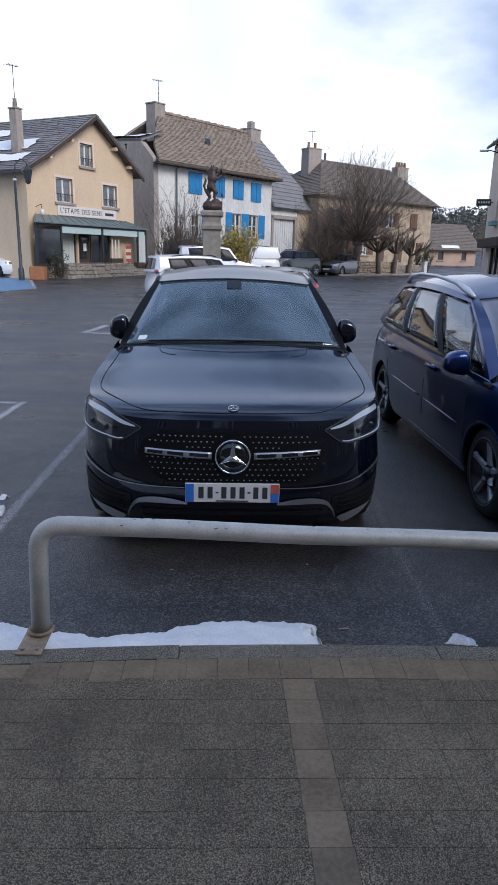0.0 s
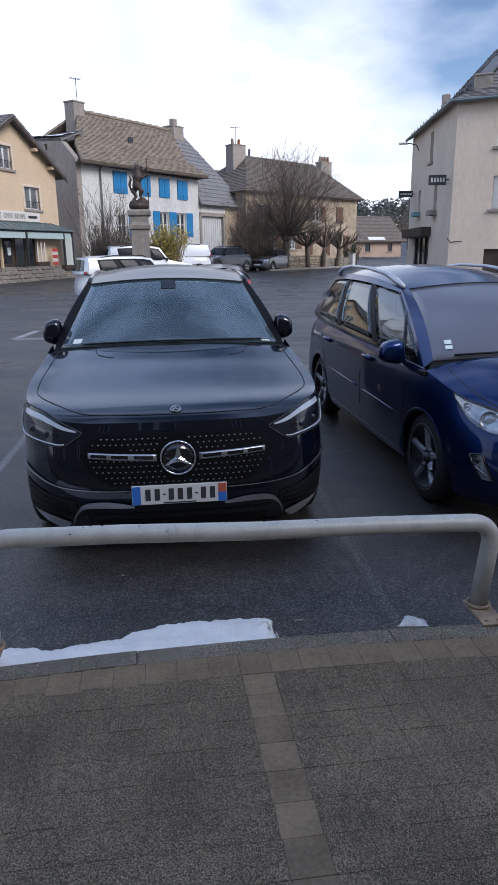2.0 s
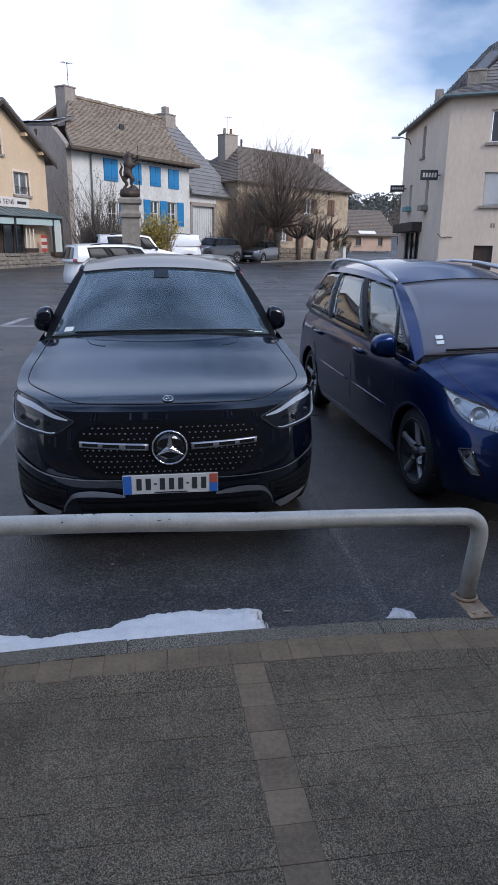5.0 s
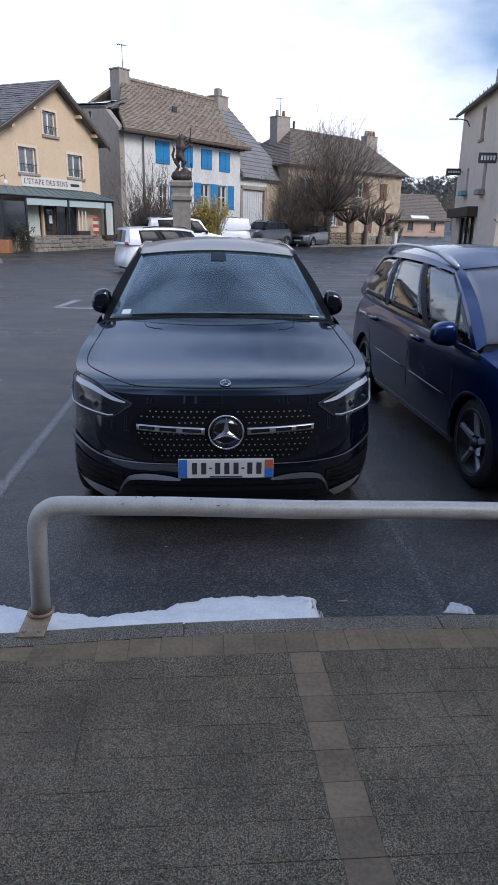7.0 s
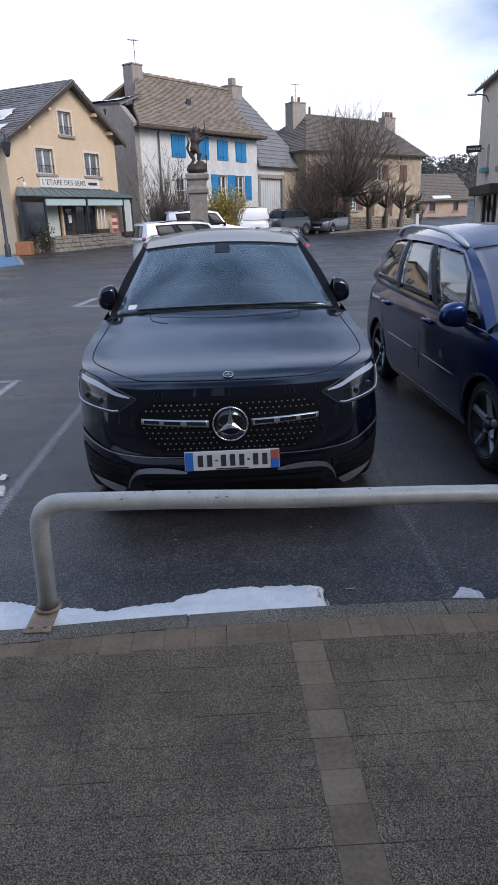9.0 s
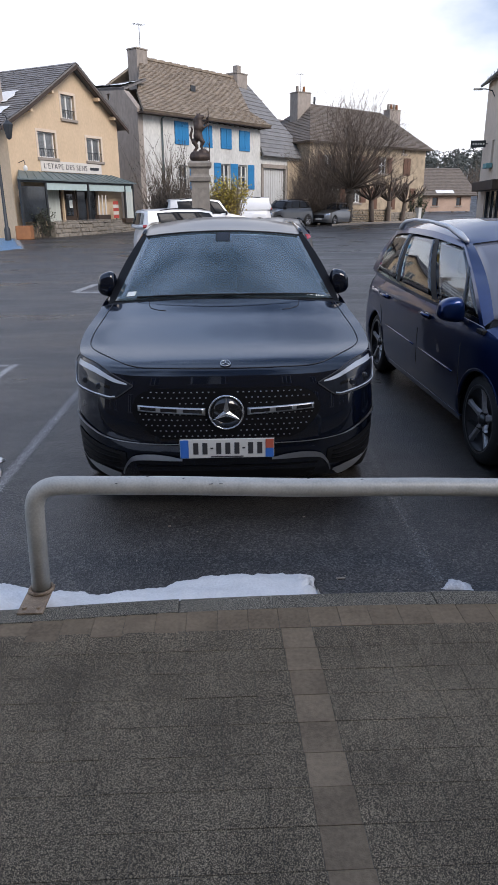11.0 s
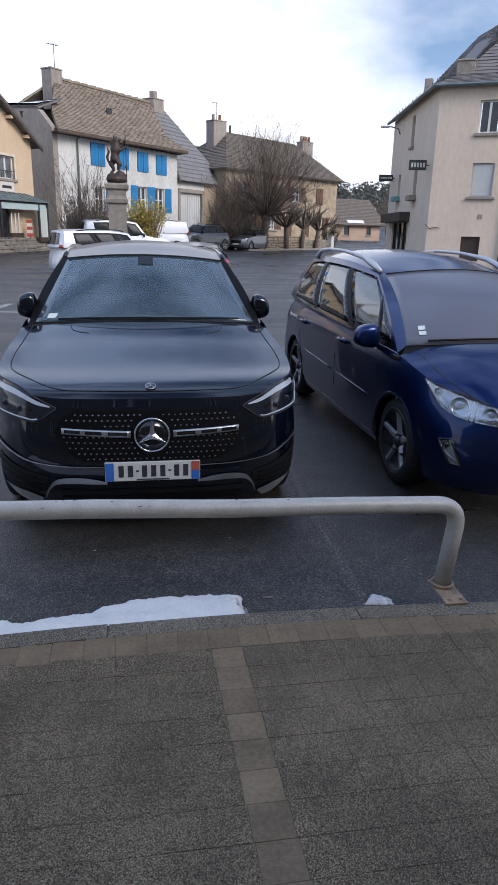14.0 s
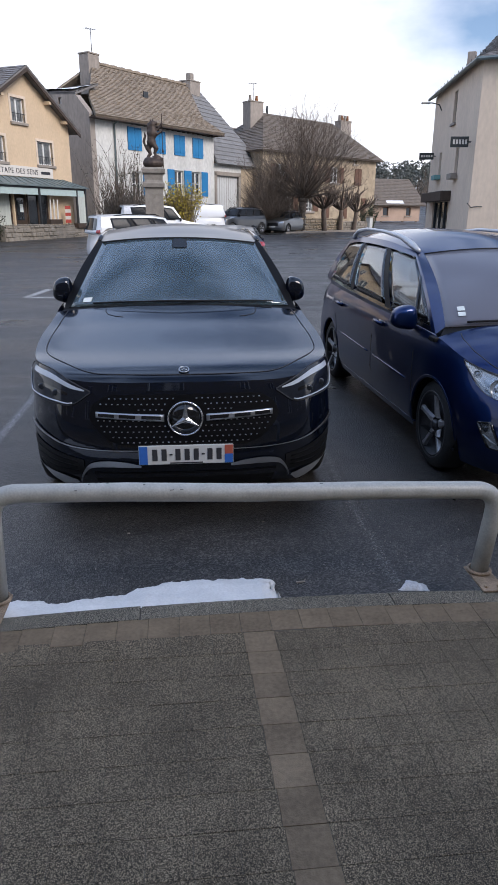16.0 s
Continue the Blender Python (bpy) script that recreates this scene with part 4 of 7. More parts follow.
def wagon_details(car):
    for sg in (1, -1):
        s0, s1 = .095, .315
        zt = catmull([(.712,), (.730,), (.752,), (.776,), (.800,), (.836,)])
        zb = catmull([(.612,), (.625,), (.636,), (.650,), (.700,), (.828,)])

        def hp(u, v, off=.006):
            a, b = zb(u)[0], zt(u)[0]
            return wall2(sg * (s0 + (s1 - s0) * u), a + (b - a) * v, off)
        hl = grid("headlight", hp, lin(0, 1, 22), lin(0, 1, 8), M["lamp_clear"], car, "large clear swept-back headlight", flip=sg < 0)
        for u, v, r in ((.27, .50, .048), (.60, .46, .060), (.84, .55, .024)):
            q = pose(*hp(u, v, .003), 78, 0, sg * 42)
            V, F = lathe_data([(r, .010), (r * .96, .016), (r * .86, .008), (r * .55, -.004), (r * .30, -.006), (.0, -.006)], 22)
            raw("reflector_bowl", [q @ Vector(w) for w in V], F, M["satin"], hl, "", True)
            V, F = lathe_data([(r * .60, .004), (r * .54, .009), (r * .30, .012), (.0, .013)], 18)
            raw("bulb_lens", [q @ Vector(w) for w in V], F, M["lamp_clear"], hl, "", True)
        cover = grid("lamp_cover", lambda u, v: hp(u, v, .008 + .026 * math.sin(math.pi * v) ** .5 * math.sin(math.pi * u) ** .5), lin(0, 1, 18), lin(0, 1, 8), M["lens"], hl, "clear lamp cover", flip=sg < 0, thick=.002)
        cover.visible_shadow = False
        for u in (.42, .47):
            tube("lamp_rib", [hp(u, v, .008) for v in lin(.08, .92, 6)], .003, M["satin"], hl, n=5)
        grid("lamp_shroud", lambda u, v: hp(u, v, .008), lin(.02, .95, 14), [.88, 1.0], M["satin"], hl, flip=sg < 0)
        tube("lamp_seal", [hp(u, 0, .004) for u in lin(0, 1, 16)] + [hp(u, 1, .004) for u in lin(1, 0, 16)], .004, M["ink"], hl, n=5, closed=True)
        def fp(u, v, off=.006):
            return wall2(sg * (.196 + .027 * u + .028 * v), .358 + (.155 - .02 * u) * v, off)
        fg = grid("fog_lamp", fp, lin(0, 1, 6), lin(0, 1, 6), M["lamp_clear"], car, "clear fog lamp", flip=sg < 0)
        tube("fog_surround", [fp(u, 0, .004) for u in lin(0, 1, 5)] + [fp(1, v, .004) for v in lin(0, 1, 6)] + [fp(u, 1, .004) for u in lin(1, 0, 5)] + [fp(0, v, .004) for v in lin(1, 0, 6)], .008, M["gloss_black"], fg, n=6, closed=True)
        part("fog_bulb", ellipsoid(bmesh.new(), fp(.5, .74, .002), (.020, .012, .020), 12, 8), M["lamp_dark"], fg, "", True)
        tube("fog_rib", [fp(.1, .12, .008), fp(.5, .30, .010), fp(.9, .52, .008)], .004, M["satin"], fg, n=5)
        d0, d1 = s_at(ring2, .60), s_at(ring2, .80)
        grid("bumper_strip", lambda u, v: wall2(sg * (d0 + (d1 - d0) * u), .505 + .035 * v, .010), lin(0, 1, 8), [0, .5, 1], M["blue_paint"], car, flip=sg < 0)
        mirror(car, .975, 1.32, 1.0, (.095, .075, .085), M["blue_paint"], sg, (.86, 1.42, .935))
        tube("quarter_divider", [S2(.11 - .09 * t, .06 + .55 * t, sg, .004) for t in lin(0, 1, 6)], .012, M["gloss_black"], car, n=6)
        # rails
        tube("roof_rail", [(sg * x, y, z) for x, y, z in ((.592, 2.10, 1.420), (.597, 2.26, 1.468), (.602, 2.50, 1.520), (.607, 3.0, 1.556), (.605, 3.5, 1.562), (.595, 3.82, 1.535), (.585, 3.98, 1.475))], [.018, .030, .023, .016, .016, .022, .028], M["rail_silver"], car, "silver roof rail", n=8)
        grid("tail_lamp", lambda u, v: wall2(sg * (.838 + .062 * u), .77 + (.16 + .04 * u) * v, .006), lin(0, 1, 6), lin(0, 1, 5), M["tail"], car, "red wrap-round tail lamp", flip=sg < 0)
        # doors: gaps, handles, rubbing strip
        def wy(y, z, off=.0):
            s = float(np.interp(y, [ring2(t)[1] for t in lin(0, 1, 400)], lin(0, 1, 400)))
            return wall2(sg * s, z, off)
        for line in ([(1.26, .93), (1.26, .75), (1.24, .5), (1.24, .25)], [(2.22, .935), (2.23, .7), (2.22, .45), (2.20, .25)], [(3.56, .96), (3.60, .85), (3.42, .68), (3.32, .45), (3.25, .25)]):
            tube("door_gap", [wy(y, z, .0005) for y, z in line], .0045, M["ink"], car, n=5)
        tube("sill_gap", [wy(y, .245 + .0 * y, .002) for y in lin(1.2, 3.3, 14)], .003, M["blue_paint"], car, n=5)
        for y0, y1 in ((1.36, 2.15), (2.30, 3.20)):
            tube("rubbing_strip", [wy(y, .545 + .02 * (y - 1.6), .004) for y in lin(y0, y1, 8)], .006, M["blue_paint"], car, n=8)
        for y in (2.06, 3.30):
            h = tube("door_handle", [wy(y - .10, .845, .008), wy(y - .07, .852, .035), wy(y, .856, .04), wy(y + .08, .852, .035), wy(y + .10, .848, .008)], .017, M["blue_paint"], car, "", n=8)
            # black ellipsoid painted in for the shade of the hollow behind the handle
            bm = ellipsoid(bmesh.new(), wy(y, .842, -.002), (.012, .075, .028), 14, 8)
            part("handle_recess", bm, M["gloss_black"], h, "", True)
        # bonnet gap and washer vent
        tube("bonnet_gap", [hood2(.5 + sg * .5 * a, b) + np.array((0, 0, .002)) for a, b in ((.80, .08), (.86, .3), (.88, .55), (.88, .8), (.86, .92))], .0035, M["ink"], car, n=5)
        bm = bmesh.new()
        p = wy(.98, .905, .01)
        add_box(bm, p[0] - .02, p[0] + .02, p[1] - .05, p[1] + .05, p[2] - .02, p[2] + .012, .008)
        part("hinge_cover", bm, M["black_plastic"], car)
    # centre front
    c0 = s_at(ring2, .44)
    grid("grille", lambda u, v: wall2(c0 * u, .30 + .22 * v, .005), lin(-1, 1, 16), lin(0, 1, 4), M["black_plastic"], car, "black lower grille")
    grid("upper_grille", lambda u, v: wall2(c0 * .8 * u, .57 + .05 * v, .005), lin(-1, 1, 16), [0, 1], M["black_plastic"], car)
    box("number_plate", -.26, .26, -.02, -.006, .40, .51, M["plate"], car, "", .003)
    for a, b in (((.08, .02), (.52, .02)), ((.46, .015), (.93, .03))):
        tube("wiper", [ws2(a[0] + (b[0] - a[0]) * t, a[1] + (b[1] - a[1]) * t) + np.array((0, -.016, .016)) for t in lin(0, 1, 10)], .008, M["black_plastic"], car, n=6)
    for v0, v1 in ((.10, .14), (.155, .20)):
        grid("windscreen_sticker", lambda u, v: ws2(u, v) + np.array((0, -.006, .005)), [.055, .085], [v0, v1], M["paper"], car, "white paper sticker")
    box("rear_view_mirror", -.12, .12, 2.0, 2.03, 1.29, 1.36, M["gloss_black"], car, bevel=.012)


wagon_details(peug)
for c in peug.children:
    if c.name.startswith("windscreen") and "sticker" not in c.name:
        c.data.materials[0] = M["fog_glass"]
interior(peug, .66, 1.30, .93, 2.0, .98, 1)

# far cars: same shell at other proportions
VAN = dict(SUV)
VAN.update(name="van", pillar_mat=M["white_paint"], roof_mat=M["white_paint"], ring=[(r[0], r[1], r[2] + .05, r[3], r[4]) for r in SUV["ring"]],
           ws_top=lambda u: (.66 * u, 1.75 - 0.09 * (1 - u * u), 1.70 + 0.035 * (1 - u * u)),
           belt=[(.83, 1.30, 1.05), (.87, 2.0, 1.10), (.88, 2.8, 1.12), (.86, 4.22, 1.15)],
           roofc=[(.70, 1.82, 1.71), (.74, 2.4, 1.78), (.75, 3.2, 1.78), (.74, 4.15, 1.74)],
           roof_rear=lambda u: (.74 * u, 4.15 + 0.08 * (1 - u * u), 1.74 + 0.05 * (1 - u * u)), dF=(SUV["dF"][0], [d * .8 for d in SUV["dF"][1]]), arch_mat=M["black_plastic"])
PANEL = dict(VAN)
PANEL.update(windows=[(.05, .26)])
FAR = [
    (VAN, pose(-3.05, 19.1, .185, 0, 0, 112) @ Matrix.Translation((0, -4.2, 0)) @ Matrix.Diagonal((1, .9, .80, 1)), "white_paint", "white people carrier with roof bars, parked"),
    (VAN, pose(-2.75, 30.6, .33, 0, 0, 102) @ Matrix.Translation((0, -4.3, 0)) @ Matrix.Diagonal((1, 1, .96, 1)), "white_paint", "white van with dark side windows, parked"),
    (PANEL, pose(2.75, 37.0, .41, 0, 0, -84) @ Matrix.Translation((0, -4.35, 0)) @ Matrix.Diagonal((1, 1.0, .98, 1)), "white_paint", "white panel van parked by the barn"),
    (SUV, pose(2.3, 40.2, .46, 0, 0, -52) @ Matrix.Diagonal((1, .95, 1.02, 1)), "grey_paint", "grey SUV parked beside the road"),
    (SUV, pose(6.35, 42.4, .48, 0, 0, -42) @ Matrix.Diagonal((.92, .78, .90, 1)), "silver_paint", "silver grey hatchback parked at the wall"),
    (SUV, pose(1.42, 16.3, .145, 0, 0, 178) @ Matrix.Diagonal((.95, .92, .80, 1)), "grey_paint", "grey hatchback with red tail lamps, parked"),
    (SUV, pose(-10.82, 31.60, .34, 0, 0, 72) @ Matrix.Diagonal((.95, .90, .93, 1)), "white_paint", "white car parked by the yard fence"),
]
for spec, m, pm, lab in FAR:
    c, w_, h_, ws_, S_, r_, T_, b_, bk_ = build_car(spec, m, M[pm], lab, M["alloy"], detail=False, group="parked cars on the square", window_mat=M["car_pane"])
    for sg in (1, -1):
        s0, s1 = s_at(r_, .55), s_at(r_, .86)
        grid("headlight", lambda u, v: w_(sg * (s0 + (s1 - s0) * u), .70 + .10 * v + .04 * u, .008), lin(0, 1, 6), [0, 1], M["lamp_clear"], c, flip=sg < 0)
        tube("roof_rail", [(sg * (T_(0.5)[0] * 0 + spec["roofc"][1][0] - .03), y, z) for y, z in ((2.0, spec["roofc"][1][2] + .0), (2.15, spec["roofc"][1][2] + .06), (3.2, spec["roofc"][2][2] + .06), (3.7, spec["roofc"][2][2]))], .02, M["black_plastic"], c, n=6)
        mirror(c, .90, 1.5, 1.13, (.08, .07, .09), M["black_plastic"], sg, (.80, 1.5, 1.05))
    grid("grille", lambda u, v: w_(s_at(r_, .45) * u, .52 + .2 * v, .006), lin(-1, 1, 8), [0, 1], M["black_plastic"], c)
    box("number_plate", -.26, .26, -.03, -.01, .40, .51, M["plate"], c)


# ---- ground, kerb and street furniture ----
def smooth01(t):
    t = min(max(t, 0), 1)
    return t * t * (3 - 2 * t)


def gz(x, y):
    """Height of the square: level by the kerb, then rising gently."""
    return 0.0125 * max(0, min(y, 70) - 4.5) + 9 * smooth01((y - 90) / 130) + 10 * smooth01((y - 220) / 300)


gx = [-600, -300, -120, -60, -30, -15, -8, -4, -2, 0, 2, 4, 8, 15, 30, 60, 90, 120, 300, 600]
gy = [-60, -20, -1.3, 0, 4.5, 12, 20, 30, 40, 50, 60, 70, 80, 90, 100, 115, 130, 150, 170, 190, 220, 260, 320, 400, 520, 800]
tagged(grid("ground", lambda x, y: (x, y, gz(x, y)), gx, gy, M["asphalt"], None), "damp dark asphalt of a village square", "ground", kind="structure")


def kerb_back(x):
    return -1.136 - 0.036 * min((x - 0.40) ** 2, 1.6)


kerb = tagged(new("kerb"), "speckled granite kerb stones along the pavement", "kerb", kind="structure")
prof = [(0.0, -.05), (0.0, .160), (.088, .160), (.101, .155), (.108, .143), (.122, -.05)]
for k in range(-7, 8):
    xs = lin(-.207 + 1.058 * k, .845 + 1.058 * k, 6)
    V = [(x, kerb_back(x) + d, z + .0015 * ((k * 7) % 3 - 1)) for x in xs for d, z in prof]
    n = len(prof)
    F = [(i * n + j, i * n + j + 1, (i + 1) * n + j + 1, (i + 1) * n + j) for i in range(6) for j in range(n - 1)]
    F += [tuple(range(n))[::-1], tuple(6 * n + j for j in range(n))]
    raw("kerb_stone", V, F, M["kerb"], kerb)

xs = lin(-8, 9, 60)
V = [(x, kerb_back(x) + d * .97 + .001, z - .006) for x in xs for d, z in prof]
F = [(i * n + j, i * n + j + 1, (i + 1) * n + j + 1, (i + 1) * n + j) for i in range(60) for j in range(n - 1)]
raw("joint_mortar", V, F, M["mortar"], kerb)
rail = thing("guard_rail", pose(0, 0, 0), "grey painted tubular steel guard rail on rusty base plates", "railing")
Lp, Rp = Vector((-.800, -.972, .168)), Vector((1.308, -.925, .168))
La, Ra = Vector((-.782, -.975, .655)), Vector((1.348, -.928, .572))


def bend(a, b, c, r, n=8):
    """Rounded corner at b."""
    p, q = b + (a - b).normalized() * r, b + (c - b).normalized() * r
    return [(1 - t) ** 2 * p + 2 * t * (1 - t) * b + t * t * q for t in lin(0, 1, n)]


pts = [Lp] + bend(Lp, La, Ra, .115) + [La.lerp(Ra, t) + Vector((0, 0, .004 * math.sin(9 * t))) for t in (.25, .5, .75)] + bend(La, Ra, Rp, .115) + [Rp]
tube("rail_tube", pts, .0385, M["galv"], rail, "bent grey tube", n=20)
rng = random.Random(17)
for k in range(9):
    t0 = rng.uniform(.06, .94)
    a = rng.uniform(.5, 2.0)
    o = Vector((0, -math.cos(a), math.sin(a))) * .0388
    q = La.lerp(Ra, t0) + o + Vector((0, 0, .004 * math.sin(9 * t0)))
    l = rng.uniform(.004, .016)
    tube("scuff", [q, q + Vector((l * .6, 0, .0004)), q + Vector((l, .002, .0))], rng.choice((.0012, .0018)), M["ink"], rail, "dark scratch in the paint", n=4)
for P, dx in ((Lp, -.006), (Rp, .0)):
    bm = add_box(bmesh.new(), P.x + dx - .052, P.x + dx + .052, P.y - .168, P.y + .048, .1625, .1705, .002)
    pl = part("base_plate", bm, M["rust"], rail, "rusty steel base plate")
    tube("weld_collar", [P + Vector((.047 * math.cos(a), .047 * math.sin(a), .010)) for a in lin(0, 2 * math.pi, 24)[:-1]], .0085, M["rust"], pl, closed=True)
    for bx in (-.028, .028):
        bm = bmesh.new()
        bmesh.ops.create_cone(bm, segments=6, radius1=.009, radius2=.009, depth=.009, cap_ends=True, matrix=Matrix.Translation((P.x + dx + bx, P.y - .138, .1745)))
        part("bolt", bm, M["rust"], pl)


def snow_bank(name, x0, x1, back, front, h, mat, label, n=70, seed=3, free=False):
    def f(x, v):
        yb = back(x) + .022 * noise.noise((x * 14, seed, 0)) + .013 * noise.noise((x * 41, seed, 1)) + .006 * noise.noise((x * 90, seed, 2))
        yf = front(x)
        t = smooth01(min((x - x0) / .08, (x1 - x + .05 * noise.noise((v * 6, seed, 5)) + .02 * noise.noise((v * 19, seed, 7))) / .05))
        y = yf + (yb - yf) * v * (0.08 + 0.92 * t)
        z = h * ((4 * v * (1 - v)) ** .7 if free else 1 - v ** 3) * (0.1 + 0.9 * t) * (0.8 + 0.3 * noise.noise((x * 5, y * 8, seed))) + (.012 * noise.noise((x * 22, y * 22, seed)) + .006 * noise.noise((x * 60, y * 60, seed))) * (1 - v)
        e = 1 - smooth01((x1 - x) / .16)
        return (x + e * (.05 * noise.noise((y * 17, seed, 3)) + .02 * noise.noise((y * 60, seed, 4))), y, max(z * (1 + .5 * e * noise.noise((x * 30, y * 26, seed + 2))), -.004) if 0 < v < 1 or (v == 0 and not free) else -.004)
    xs = lin(x0, x1, n)
    ob = grid(name, f, xs, lin(0, 1, 22), mat)
    return tagged(ob, label, "snow", kind="stuff")


sx_ = [-2.6, -1.9, -1.25, -1.08, -.93, -.72, -.60, -.52, -.435, -.286, -.184, .03, .24, .36, .41]
sy_ = [-.66, -.60, -.60, -.625, -.69, -.72, -.78, -.76, -.735, -.685, -.63, -.60, -.610, -.63, -.68]
snow_bank("snow_bank", -2.6, .41, lambda x: float(np.interp(x, sx_, sy_)), lambda x: kerb_back(x) + .1245 + .05 * smooth01((x - .25) / .15), .11, M["snow"], "strip of white old snow in the gutter", 300)
snow_bank("snow_lump", .99, 1.15, lambda x: -.69 - .40 * (x - 1.0), lambda x: -.79 - .12 * (x - 1.0), .038, M["dirty_snow"], "small lump of dirty snow by the kerb", 40, 9, True)
snow_bank("snow_lump", -1.88, -1.53, lambda x: .86 + .05 * (x + 1.7), lambda x: .68, .04, M["snow"], "flat remnant of snow on the asphalt", 40, 5, True)
snow_bank("snow_lump", -1.71, -1.60, lambda x: 1.10, lambda x: .98, .03, M["snow"], "small crumb of snow on the asphalt", 24, 6, True)


def stripe(name, pts, w, mat, label):
    """A painted line on the road through the points."""
    V, F = [], []
    P = [Vector((x, y, 0)) for x, y in pts]
    for i, p in enumerate(P):
        d = (P[min(i + 1, len(P) - 1)] - P[max(i - 1, 0)]).normalized()
        n = Vector((-d.y, d.x, 0)) * w / 2
        for q in (p - n, p, p + n):
            V.append((q.x, q.y, gz(q.x, q.y) + .001 + .00012 * abs(q.y)))
    F = [(3 * i + j, 3 * i + 3 + j, 3 * i + 4 + j, 3 * i + 1 + j) for i in range(len(P) - 1) for j in (0, 1)]
    ob = raw(name, V, F, mat)
    uv = ob.data.uv_layers.new(name="UVMap")      # 0 on the middle line, 1 at both edges
    for lp_ in ob.data.loops:
        uv.data[lp_.index].uv = (abs(lp_.vertex_index % 3 - 1), 0)
    return tagged(ob, label, "road marking", kind="structure")


stripe("bay_line", [(-1.50, -.7), (-1.49, .5), (-1.47, 1.8), (-1.45, 3.0), (-1.44, 4.5)], .11, M["line"], "worn white parking bay line")
stripe("bay_line", [(1.0, -.72), (1.02, .3), (1.05, 1.2), (1.06, 3.0), (1.06, 4.5)], .11, M["line_faint"], "worn white parking bay line")
stripe("bay_line", [(-2.50, 4.10), (-2.95, 4.12), (-3.5, 4.14)], .11, M["line_far"], "worn white parking bay line")
stripe("bay_line", [(-2.43, 4.16), (-2.45, 3.6), (-2.47, 2.6), (-2.48, 1.6)], .11, M["line_far"], "worn white parking bay line")
stripe("arrow_line", [(-3.08, 10.45), (-2.95, 11.2), (-2.86, 11.8)], .20, M["line_far"], "white painted corner mark")
stripe("arrow_line", [(-3.08, 10.45), (-2.6, 10.4), (-2.0, 10.35)], .20, M["line_far"], "white painted corner mark")
V = [(x, y, gz(x, y) + .004) for x, y in ((-8.45, 21.6), (-7.8, 23.6), (-10.7, 32.0), (-16.5, 31.5), (-14.0, 21.6))]
tagged(raw("bay_paint", V, [(0, 1, 2, 3, 4)], M["blue_line"]), "blue painted reserved parking bay", "road marking", kind="structure")
stripe("bay_line", [(-7.75, 23.3), (-8.8, 26.6), (-10.1, 30.6)], .22, M["line_far"], "white edge line of the reserved bay")


# ---- houses ----
def solid(V, F, poly, y0, y1, m):
    """Adds a prism: polygon in (x, z), from y0 to y1."""
    b = len(V)
    n = len(poly)
    for y in (y0, y1):
        V += [m @ Vector((x, y, z)) for x, z in poly]
    F.append(tuple(b + i for i in range(n)))
    F.append(tuple(b + n + i for i in range(n))[::-1])
    for i in range(n):
        j = (i + 1) % n
        F.append((b + i, b + n + i, b + n + j, b + j))


def weld(V, F):
    """Joins coincident corners."""
    seen, idx, out = {}, [], []
    for v in V:
        k = tuple(round(c, 4) for c in v)
        if k not in seen:
            seen[k] = len(out)
            out.append(v)
        idx.append(seen[k])
    return out, [tuple(idx[i] for i in f) for f in F]


def wall_part(parent, top, z0, openings, mat, m=Matrix.Identity(4), thick=.35, name="wall", label=""):
    """A wall with holes: top is a line of (u, z); openings are (u0, u1, z0, z1)."""
    us = sorted({u for u, z in top} | {u for o in openings for u in o[:2]})
    tu, tz = [p[0] for p in top], [p[1] for p in top]
    V, F = [], []
    for a, b in zip(us, us[1:]):
        if b - a < 1e-4:
            continue
        ta, tb = float(np.interp(a, tu, tz)), float(np.interp(b, tu, tz))
        z = z0
        for o in sorted((o for o in openings if o[0] < b - 1e-4 and o[1] > a + 1e-4), key=lambda o: o[2]):
            if o[2] > z:
                solid(V, F, [(a, z), (b, z), (b, o[2]), (a, o[2])], 0, thick, m)
            z = o[3]
        if min(ta, tb) > z:
            solid(V, F, [(a, z), (b, z), (b, tb), (a, ta)], 0, thick, m)
    V, F = weld(V, F)
    return raw(name, V, F, mat, parent, label)


